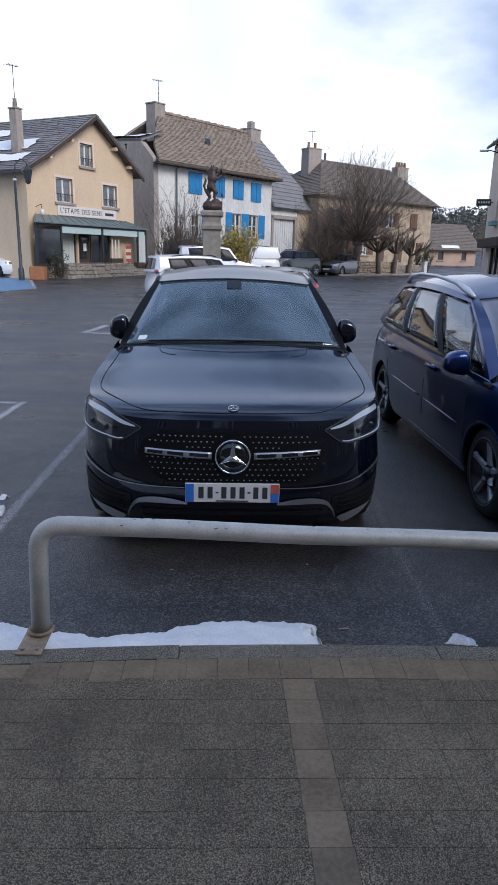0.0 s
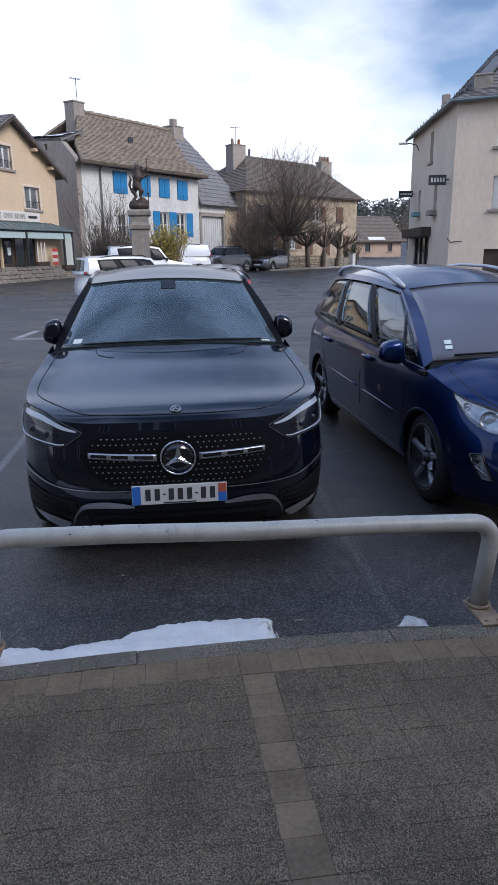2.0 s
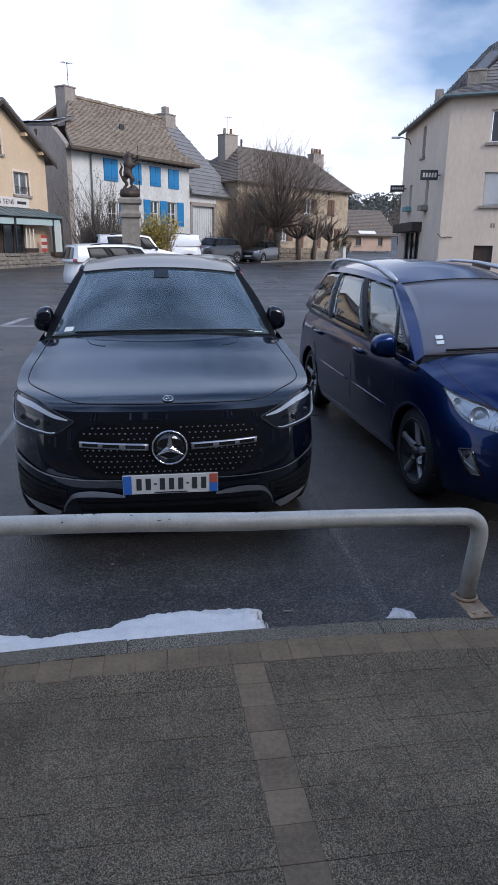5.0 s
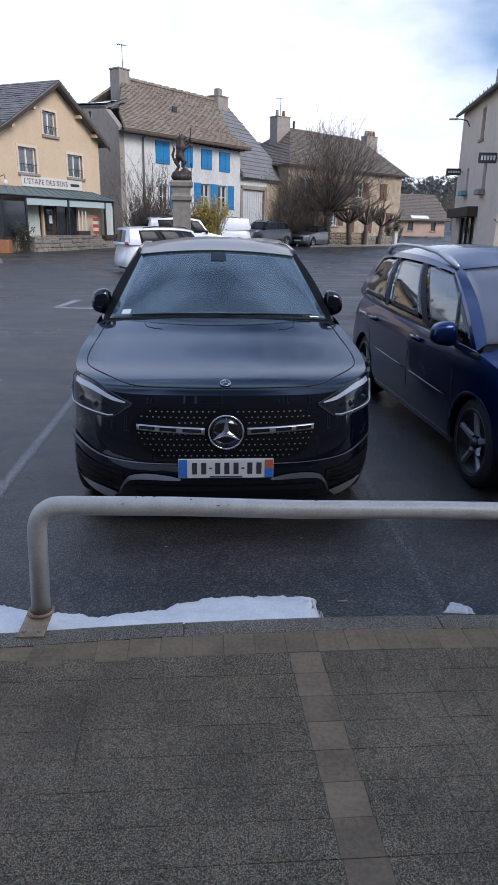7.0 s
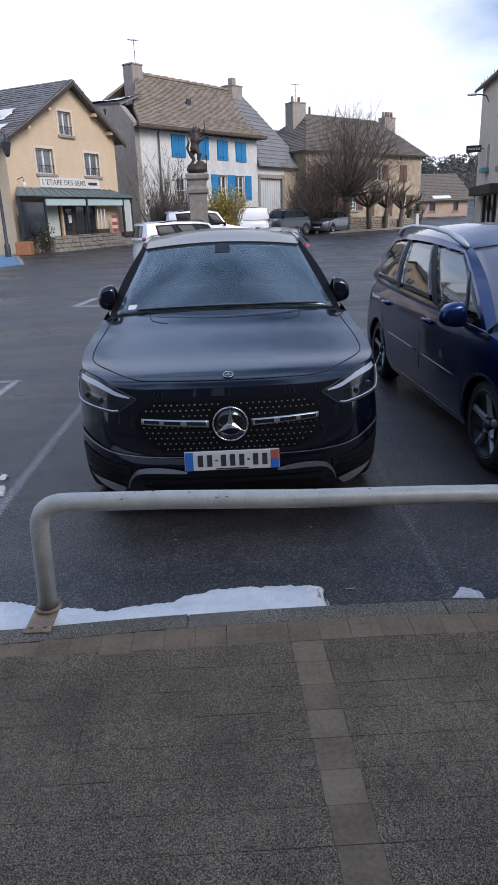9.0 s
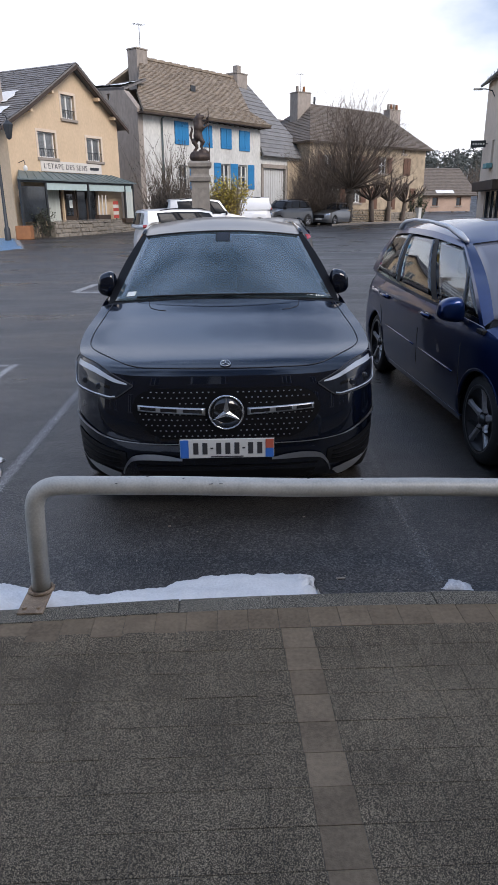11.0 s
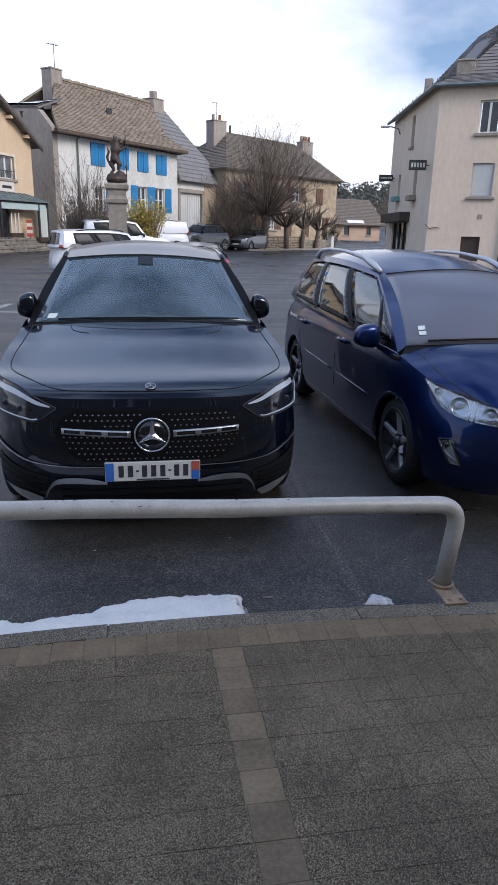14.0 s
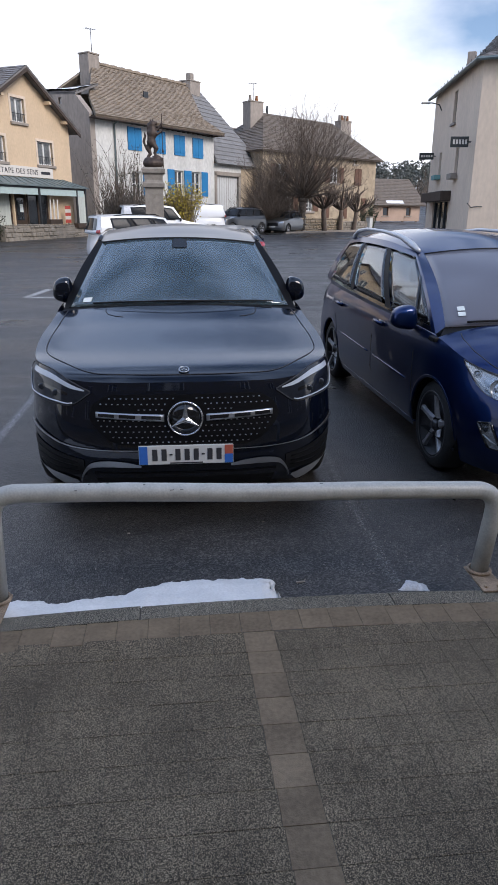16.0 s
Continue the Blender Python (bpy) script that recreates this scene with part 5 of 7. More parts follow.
def window(parent, u0, u1, z0, z1, m=Matrix.Identity(4), sashes=2, frame=None, pane=None, sill=True, bars=0, depth=.12, label="", rail=False):
    frame, pane = frame or M["white_wood"], pane or M["pane"]
    f = .07
    V, F = [], []
    for y in (depth, depth + .06):
        for a, c, b, d in ((u0, z0, u1, z1), (u0 + f, z0 + f, u1 - f, z1 - f)):
            V += [m @ Vector(p) for p in ((a, y, c), (b, y, c), (b, y, d), (a, y, d))]
    for i in range(4):
        j = (i + 1) % 4
        F += [(i, j, 4 + j, 4 + i), (8 + i, 12 + i, 12 + j, 8 + j), (i, 8 + i, 8 + j, j), (4 + i, 4 + j, 12 + j, 12 + i)]
    win = raw("window", V, F, frame, parent, label)
    w = (u1 - u0 - 2 * f) / sashes
    for i in range(1, sashes):
        x = u0 + f + w * i
        bm = add_box(bmesh.new(), x - .05, x + .05, depth - .01, depth + .06, z0 + f, z1 - f)
        bmesh.ops.transform(bm, matrix=m, verts=bm.verts)
        part("mullion", bm, frame, win)
    for i in range(bars):
        z = z0 + (z1 - z0) * (i + 1) / (bars + 1)
        bm = add_box(bmesh.new(), u0 + f, u1 - f, depth, depth + .05, z - .018, z + .018)
        bmesh.ops.transform(bm, matrix=m, verts=bm.verts)
        part("glazing_bar", bm, frame, win)
    for i in range(sashes):
        bm = add_box(bmesh.new(), u0 + f + w * i + .03, u0 + f + w * (i + 1) - .03, depth + .03, depth + .045, z0 + f, z1 - f)
        bmesh.ops.transform(bm, matrix=m, verts=bm.verts)
        part("pane", bm, pane, win)
    if sill:
        bm = add_box(bmesh.new(), u0 - .14, u1 + .14, -.10, depth, z0 - .13, z0, .015)
        bmesh.ops.transform(bm, matrix=m, verts=bm.verts)
        part("sill", bm, M["sill"], win)
    if rail:
        for k in range(7):
            x = u0 + .1 + (u1 - u0 - .2) * k / 6
            V, F = tube_data([m @ Vector((x, -.03, z0 + .02)), m @ Vector((x + .03, -.03, z0 + .2)), m @ Vector((x, -.03, z0 + .38))], .014, 4)
            raw("guard_bar", V, F, M["iron"], win)
        V, F = tube_data([m @ Vector((u0, -.03, z0 + .4)), m @ Vector((u1, -.03, z0 + .4))], .018, 4)
        raw("guard_bar", V, F, M["iron"], win)
    return win


def shutter(parent, u0, u1, z0, z1, mat, m=Matrix.Identity(4), leaves=2, off=-.05, label=""):
    w = (u1 - u0) / leaves
    for i in range(leaves):
        bm = add_box(bmesh.new(), u0 + w * i + .012, u0 + w * (i + 1) - .012, off, off + .045, z0, z1, .006)
        bmesh.ops.transform(bm, matrix=m, verts=bm.verts)
        s = part("shutter", bm, mat, parent, label)
        for z in (z0 + .2, z1 - .2):
            bm = add_box(bmesh.new(), u0 + w * i + .03, u0 + w * (i + 1) - .03, off - .02, off, z - .05, z + .05)
            bmesh.ops.transform(bm, matrix=m, verts=bm.verts)
            part("batten", bm, mat, s)


def course_roof(parent, e0, e1, r0, r1, n, mat, label="", thick=.10, ragged=.015, seed=1, width=.38):
    """A roof slope in overlapping courses from eave e0-e1 to ridge r0-r1."""
    rng = random.Random(seed)
    e0, e1, r0, r1 = map(Vector, (e0, e1, r0, r1))
    nr = (e1 - e0).cross(r0 - e0).normalized()
    if nr.z < 0:
        nr = -nr
    V, F = [], []
    for i in range(n):
        t0, t1 = i / n, min(1, (i + 1.2) / n)
        a, b, c, d = e0.lerp(r0, t0), e1.lerp(r1, t0), e1.lerp(r1, t1), e0.lerp(r0, t1)
        k = max(2, int((b - a).length / width))
        for j in range(k):
            p, q = j / k, (j + 1) / k
            sh = .5 / k if i % 2 and j < k - 1 else 0
            p, q = p + (sh if j else 0), q + sh
            lift = .045 + rng.uniform(-ragged, ragged)
            w = [a.lerp(b, p), a.lerp(b, q), d.lerp(c, q), d.lerp(c, p)]
            base = len(V)
            V += [w[0] + nr * lift, w[1] + nr * lift, w[2] + nr * .01, w[3] + nr * .01, w[0] - nr * .02, w[1] - nr * .02]
            F += [(base, base + 1, base + 2, base + 3), (base + 4, base + 5, base + 1, base)]
    b = len(V)
    V += [e0, e1, r1, r0, e0 - nr * thick, e1 - nr * thick, r1 - nr * thick, r0 - nr * thick]
    F += [(b, b + 1, b + 2, b + 3), (b + 7, b + 6, b + 5, b + 4), (b, b + 4, b + 5, b + 1), (b + 1, b + 5, b + 6, b + 2), (b + 2, b + 6, b + 7, b + 3), (b + 3, b + 7, b + 4, b)]
    return raw("roof", V, F, mat, parent, label)


def chimney(parent, x, y, w, d, z0, z1, mat, pots=0, cap=True):
    bm = add_box(bmesh.new(), x - w / 2, x + w / 2, y - d / 2, y + d / 2, z0, z1, .02)
    c = part("chimney", bm, mat, parent)
    if cap:
        part("chimney_cap", add_box(bmesh.new(), x - w / 2 - .035, x + w / 2 + .035, y - d / 2 - .035, y + d / 2 + .035, z1, z1 + .08, .02), M["sill"], c)
    for k in range(pots):
        px = x - w / 2 + w * (k + .5) / pots
        V, F = lathe_data([(.10, z1 + .1), (.12, z1 + .12), (.09, z1 + .45), (.11, z1 + .48)], 10)
        raw("chimney_pot", [(v[0] + px, v[1] + y, v[2]) for v in V], F, M["terracotta"] if k % 2 else M["sill"], c, "", True)
    return c


def aerial(parent, x, y, z, h):
    a = tube("aerial", [(x, y, z), (x, y, z + h)], .018, M["iron"], parent, n=5)
    tube("aerial_boom", [(x - .45, y, z + h - .08), (x + .35, y, z + h - .02)], .012, M["iron"], a, n=4)
    for k in range(5):
        q = x - .4 + .17 * k
        tube("aerial_rod", [(q, y - .18, z + h - .07 + .012 * k), (q, y + .18, z + h - .07 + .012 * k)], .008, M["iron"], a, n=4)


def words(text, size, mat, m, parent, name="lettering", label=""):
    cu = bpy.data.curves.new(name, "FONT")
    cu.body, cu.size, cu.extrude = text, size, .004
    tmp = new(name, cu)
    me = bpy.data.meshes.new_from_object(tmp.evaluated_get(bpy.context.evaluated_depsgraph_get()))
    bpy.data.objects.remove(tmp)
    me.transform(m)
    me.materials.clear()
    me.materials.append(mat)
    return obj(name, me, parent, label)


SIDE = pose(0, 0, 0, 0, 0, 90)      # turns a wall so that it runs inwards


def house_a():
    h = thing("house", pose(-8.95, 32.3, 0, 0, 0, 62), "peach rendered gabled house with a glazed shop canopy", "house")
    win = [(-.03, 1.22, 4.08, 5.26), (3.68, 4.92, 4.1, 5.25), (1.92, 2.92, 6.0, 7.12)]
    shop = [(.2, 1.4, .95, 2.75), (1.5, 4.35, .4, 2.75)]
    wall_part(h, [(-2.05, 5.55), (-.9, 6.15), (2.86, 8.42), (6.5, 6.2)], .25, win + shop, M["peach"])
    wall_part(h, [(0, 5.5), (9, 5.5)], .25, [], M["peach"], Matrix.Translation((-2.05, .35, 0)) @ SIDE @ Matrix.Translation((0, -.35, 0)), name="side_wall")
    wall_part(h, [(0, 6.1), (9, 6.1)], .25, [], M["peach"], Matrix.Translation((6.5, .35, 0)) @ SIDE, name="side_wall")
    for o in win:
        window(h, *o, rail=True, pane=M["pane_light"])
    for o in win:
        for a, b, c, d in ((o[0] - .13, o[0], o[2], o[3] + .13), (o[1], o[1] + .13, o[2], o[3] + .13), (o[0], o[1], o[3], o[3] + .13)):
            box("window_surround", a, b, -.025, .1, c, d, M["pale_render"], h)
    # roof
    for a, b, n, sd_ in (((-2.75, 5.28), (-.9, 6.28), 9, 1), ((-.9, 6.28), (2.86, 8.62), 18, 2), ((7.05, 5.95), (2.86, 8.62), 20, 3)):
        course_roof(h, (a[0], -.42, a[1]), (a[0], 9.2, a[1]), (b[0], -.42, b[1]), (b[0], 9.2, b[1]), n, M["slate"], "grey slate roof slope", seed=sd_)
    for a, b in (((-.9, 6.2), (2.86, 8.5)), ((2.86, 8.5), (7.05, 5.85)), ((-2.75, 5.2), (-.9, 6.2))):
        V, F = [], []
        solid(V, F, [(a[0], a[1] - .16), (b[0], b[1] - .16), (b[0], b[1] + .02), (a[0], a[1] + .02)], -.44, -.38, Matrix.Identity(4))
        raw("barge_board", V, F, M["dark_wood"], h)
    for u in (-.6, 1.0, 4.6, 5.9):
        z = float(np.interp(u, [-.9, 2.86, 7.05], [6.1, 8.4, 5.85]))
        box("purlin_end", u - .09, u + .09, -.36, 0, z - .26, z - .1, M["peach"], h)
    for x0, y0, w, l, sd_ in ((-1.9, .5, 1.1, 3.4, 4), (-.6, 1.2, 1.3, 5.2, 7), (.9, 4.0, .9, 4.0, 8)):
        def sn(u, v):
            uu = x0 + w * u * (.75 + .3 * noise.noise((v * 4, sd_, 0)))
            z = float(np.interp(uu, [-2.75, -.9, 2.86], [5.28, 6.28, 8.62])) + .09 + .03 * noise.noise((u * 3, v * 6, sd_))
            return (uu, y0 + l * v + .2 * noise.noise((u * 3, sd_, 2)), z)
        grid("roof_snow", sn, lin(0, 1, 8), lin(0, 1, 12), M["snow"], h, "patch of melting snow")
    chimney(h, -.61, 1.80, .42, .46, 5.9, 8.35, M["grey_render"], 1)
    chimney(h, 2.4, 8.4, .5, .5, 8.0, 9.2, M["grey_render"], 1)
    aerial(h, -.55, 1.85, 8.45, 1.9)
    # shop front
    window(h, .2, 1.4, .95, 2.75, sashes=1, pane=M["curtain"], frame=M["dark_wood"], sill=False)
    d = box("shop_door", 1.5, 2.55, .14, .20, .42, 2.72, M["dark_wood"], h, "dark timber shop door", .01)
    box("door_pane", 1.75, 2.3, .125, .14, 1.3, 2.4, M["pane"], d)
    box("door_notice", 2.0, 2.25, .11, .124, 1.7, 2.1, M["paper"], d)
    window(h, 2.62, 4.3, .95, 2.72, sashes=2, frame=M["dark_wood"], sill=False)
    box("stall_riser", 2.62, 4.3, .1, .3, .4, .95, M["dark_wood"], h)
    cn = box("canopy_beam", -2.35, 6.75, -.72, -.62, 2.88, 3.02, M["iron"], h)
    V = [(-2.55, -.82, 3.02), (6.95, -.82, 3.02), (5.6, .0, 3.42), (-1.6, .0, 3.42)]
    V += [(v[0], v[1], v[2] - .05) for v in V]
    cr = raw("canopy", V, [(0, 1, 2, 3), (7, 6, 5, 4), (0, 4, 5, 1), (1, 5, 6, 2), (2, 6, 7, 3), (3, 7, 4, 0)], M["zinc"], h, "grey-green seamed sheet canopy")
    for k in range(17):
        u = -2.4 + 9.2 * k / 16
        ut = -1.55 + 7.1 * k / 16
        tube("seam", [(u, -.8, 3.045), (ut, 0, 3.44)], .018, M["zinc"], cr, n=4)
    for a, b in ((-.5, 2.55), (2.75, 6.55)):
        box("valance", a, b, -.70, -.67, 2.56, 2.88, M["green_valance"], h, "pale green canopy valance")
    for u in (-2.3, -.58, 2.65, 5.9, 6.7):
        box("canopy_post", u - .05, u + .05, -.72, -.62, .4, 2.9, M["iron"], h)
    for u0, u1 in ((-2.25, -.65), (5.95, 6.65)):
        w = box("side_screen", u0, u1, -.68, -.665, 1.1, 2.7, M["curtain"] if u0 > 0 else M["pane"], h, "glazed canopy screen")
    sb = box("sign_board", -.02, 4.75, -.05, 0, 3.45, 3.95, M["sign_white"], h, "white shop sign with dark letters")
    u = .15
    for ch in "L'ETAPE DES SENS":
        if ch != " ":
            o = words(ch, .36, M["ink"], pose(u, -.055, 3.58, 90), sb, "letter")
            u = max(v.co.x for v in o.data.vertices) + .045
        else:
            u += .13
    box("sign_bar", 3.75, 4.5, -.06, -.05, 3.62, 3.76, M["ink"], sb)
    lb = tube("wall_lantern", [(-1.5, 0, 3.75), (-1.5, -.35, 3.85), (-1.5, -.4, 3.62)], .02, M["iron"], h, n=5)
    part("lantern_glass", ellipsoid(bmesh.new(), (-1.5, -.4, 3.5), (.1, .1, .15), 8, 6), M["white_wood"], lb)
    return h


house_a()


def stone_wall(name, m, length, h, label, thick=.35, seed=2, mat=None, size=.32):
    """A rubble wall of separate stones with a bedding core."""
    rng = random.Random(seed)
    w = thing(name, m, label, "wall")
    box("core", 0, length, .04, thick, -.3, h - .04, M["rubble"], w)
    V, F = [], []
    z = -.1
    while z < h:
        hh = rng.uniform(.10, .25)
        hh = min(hh, h - z + .04)
        x = rng.uniform(-.2, 0)
        while x < length:
            ww = rng.uniform(.4, 1.6) * size
            a, b = max(0, x + .016), min(length, x + ww - .016)
            if b - a > .05:
                o = rng.uniform(-.03, .05)
                base = len(V)
                c = .03
                V += [(a, .05, z), (b, .05, z), (b, .05, z + hh - .02), (a, .05, z + hh - .02), (a + c, -o, z + c), (b - c, -o, z + c), (b - c, -o, z + hh - .02 - c), (a + c, -o, z + hh - .02 - c)]
                F += [tuple(base + q for q in f) for f in ((4, 5, 6, 7), (0, 1, 5, 4), (1, 2, 6, 5), (2, 3, 7, 6), (3, 0, 4, 7))]
            x += ww
        z += hh
    tagged(raw("stones", V, F, mat or M["rubble"], w), kind="stuff")
    return w


A_POSE = pose(-8.95, 32.3, 0, 0, 0, 62)
stone_wall("terrace_wall", A_POSE @ Matrix.Translation((-.7, -1.15, .38)), 5.6, .72, "low rubble stone terrace wall before the shop")
stone_wall("terrace_wall", A_POSE @ Matrix.Translation((4.95, -1.0, .38)), 2.6, .5, "low rubble stone wall beside the ramp", seed=5)
for u, w_, lab in ((2.9, 1.0, "wooden planter trough on the terrace wall"), (5.3, .9, "dark planter trough on the terrace wall")):
    pt = thing("planter", A_POSE @ Matrix.Translation((u, -1.1, 1.10 if u < 4 else .88)), lab, "planter")
    box("trough", 0, w_, 0, .3, 0, .25, M["dark_wood"], pt, bevel=.02)
    V, F = [], []
    rng = random.Random(int(u * 10))
    for k in range(3 if u < 4 else 0):
        x = .2 + .3 * k
        v, f = tube_data([(x, .15, .2), (x + .02, .15, .75), (x + .05, .15, 1.25)], [.05, .045, .03], 5)
        raw("stem", v, f, M["sign_white"], pt)


def pushed(m, k):
    """The same thing seen from the kerb, k times as far and as large."""
    c = Vector((-.02, -3.44, 1.71))
    return Matrix.Translation(c) @ Matrix.Scale(k, 4) @ Matrix.Translation(-c) @ m


B_POSE = pushed(pose(-4.0, 34.2, 0, 0, 0, 51), 1.2)


def house_b():
    h = thing("house", B_POSE, "old white house with bright blue shutters and a stone-slate roof", "house")
    ups = [(2.35, 3.48, 4.95, 6.1), (4.47, 5.52, 4.93, 6.1), (6.30, 7.32, 4.95, 6.05), (8.08, 9.14, 4.92, 6.05)]
    lows = [(6.27, 7.15, 2.7, 4.12), (7.95, 8.90, 2.75, 4.12), (2.6, 3.4, 2.6, 3.9)]
    wall_part(h, [(0, 6.5), (10.3, 6.5)], .2, ups + lows, M["white_render"])
    for o in ups:
        box("window_back", o[0], o[1], .2, .25, o[2], o[3], M["pane"], h)
        shutter(h, *o, M["blue_shutter"], label="closed bright blue shutter")
    for o in lows:
        window(h, *o, sashes=2, bars=1)
    for a, b in ((5.62, 6.25), (7.18, 7.90), (8.93, 9.60)):
        shutter(h, a, b, 2.72, 4.15, M["blue_shutter"], leaves=1, label="open bright blue shutter")
    shutter(h, 3.45, 4.05, 2.6, 3.95, M["blue_shutter"], leaves=1, label="open bright blue shutter")
    # gable towards the yard: grey, with a lower snowy roof behind it
    gm = Matrix.Translation((0, .35, 0)) @ SIDE @ Matrix.Translation((-.35, 0, 0))
    wall_part(h, [(0, 6.45), (.9, 7.35), (3.7, 7.55)], .2, [(1.95, 2.2, 7.0, 7.3)], M["grey_render"], gm, name="gable_wall", label="grey brown rendered gable")
    window(h, 1.95, 2.2, 7.0, 7.3, gm @ Matrix.Translation((0, 0, 0)), sashes=1, sill=False)
    wall_part(h, [(0, 6.4), (10, 6.4)], .2, [], M["grey_render"], Matrix.Translation((0, 6.5, 0)), name="back_wall")
    bm = add_box(bmesh.new(), .7, 2.1, -.10, 0, 4.1, 4.6)
    bmesh.ops.transform(bm, matrix=gm, verts=bm.verts)
    part("wall_panel", bm, M["white_render"], h, "pale worn painted panel")
    # main roof with a soft sag, bell-cast at the eave
    course_roof(h, (-.45, -.55, 6.35), (10.75, -.55, 6.45), (.6, .9, 7.35), (10.4, .9, 7.35), 11, M["lauze"], "brown stone-slate roof", ragged=.014, seed=11, width=.28)
    course_roof(h, (.6, .9, 7.35), (10.4, .9, 7.35), (3.55, 3.5, 9.62), (12.2, 3.5, 9.70), 26, M["lauze"], "brown stone-slate roof", ragged=.014, seed=12, width=.28)
    course_roof(h, (.2, 6.9, 6.4), (12, 6.9, 6.4), (3.55, 3.5, 9.62), (12.2, 3.5, 9.70), 8, M["lauze"], ragged=.03, seed=13)
    V, F = [], []
    solid(V, F, [(-.45, 6.2), (10.75, 6.3), (10.75, 6.36), (-.45, 6.27)], -.55, -.05, Matrix.Identity(4))
    raw("eave_board", V, F, M["dark_wood"], h)
    for k in range(22):
        u = -.2 + .49 * k
        box("rafter_end", u - .05, u + .05, -.5, 0, 6.22, 6.34, M["dark_wood"], h)
    for k in range(40):
        t = k / 39
        p = Vector((3.55, 3.5, 9.66)).lerp(Vector((12.2, 3.5, 9.74)), t)
        box("ridge_stone", p.x - .11, p.x + .11, p.y - .12, p.y + .12, p.z - .05, p.z + .06 + .02 * (k % 3), M["lauze"], h)
    # snowy lower roof of the back wing
    course_roof(h, (-.35, .9, 7.45), (-.35, 4.2, 7.65), (1.6, 1.2, 8.15), (1.2, 4.3, 8.05), 5, M["slate"], "slate roof of the back wing", seed=14)
    grid("roof_snow", lambda u, v: (-.3 + 1.2 * u, 1.1 + 3.0 * v, 7.58 + .32 * u + .2 * v * (1 - u) + .05 + .03 * noise.noise((u * 3, v * 7, 4))), lin(0, 1, 6), lin(0, 1, 12), M["snow"], h, "thin snow on the roof")
    chimney(h, 3.35, 3.5, .82, .75, 8.0, 10.0, M["grey_render"])
    aerial(h, 3.6, 3.5, 10.1, 1.25)
    c = chimney(h, 12.5, 3.5, 1.1, .9, 8.9, 9.95, M["grey_render"], 0)
    part("chimney_pot", add_box(bmesh.new(), 12.3, 12.7, 3.3, 3.7, 10.05, 10.5, .05), M["sill"], c)
    box("skylight", 5.6, 6.0, 1.55, 1.6, 8.05, 8.35, M["iron"], h)
    tube("downpipe", [(1.35, -.45, 6.3), (1.3, -.1, 6.1), (1.3, -.08, 3.2), (1.3, -.08, .5)], .05, M["zinc"], h, n=6)
    # barn wing under one long slope
    wall_part(h, [(10.3, 4.75), (15.9, 4.75)], .2, [(10.55, 13.1, .3, 4.05), (14.2, 14.8, 2.4, 3.3)], M["white_render"], name="barn_wall", label="stained barn wall")
    box("barn_surround", 10.35, 10.55, -.06, .2, .3, 4.25, M["sill"], h)
    box("barn_surround", 13.1, 13.32, -.06, .2, .3, 4.25, M["sill"], h)
    box("barn_surround", 10.35, 13.32, -.06, .2, 4.05, 4.28, M["sill"], h)
    bd = box("barn_door", 10.55, 13.1, .12, .2, .35, 4.05, M["door_pale"], h, "tall pale grey barn door", .01)
    for k in range(9):
        box("door_board_gap", 10.8 + .26 * k, 10.815 + .26 * k, .112, .12, .4, 4.0, M["sill"], bd)
    window(h, 14.2, 14.8, 2.4, 3.3, sashes=1, frame=M["dark_wood"])
    box("stone_panel", 13.4, 15.9, -.03, 0, .3, 4.6, M["stone"], h)
    course_roof(h, (10.2, -.35, 4.72), (16.1, -.35, 4.72), (12.2, 3.5, 9.68), (13.4, 3.5, 9.60), 18, M["fibre"], "grey slate barn roof in clear courses", ragged=.006, seed=15)
    wall_part(h, [(0, 4.7), (5, 4.7)], .2, [], M["stone"], Matrix.Translation((15.9, .35, 0)) @ SIDE, name="barn_side")
    return h


house_b()
stone_wall("garden_wall", B_POSE @ Matrix.Translation((-1.0, -1.6, .38)), 6.0, 1.9, "dark rubble garden wall below the white house", seed=8)


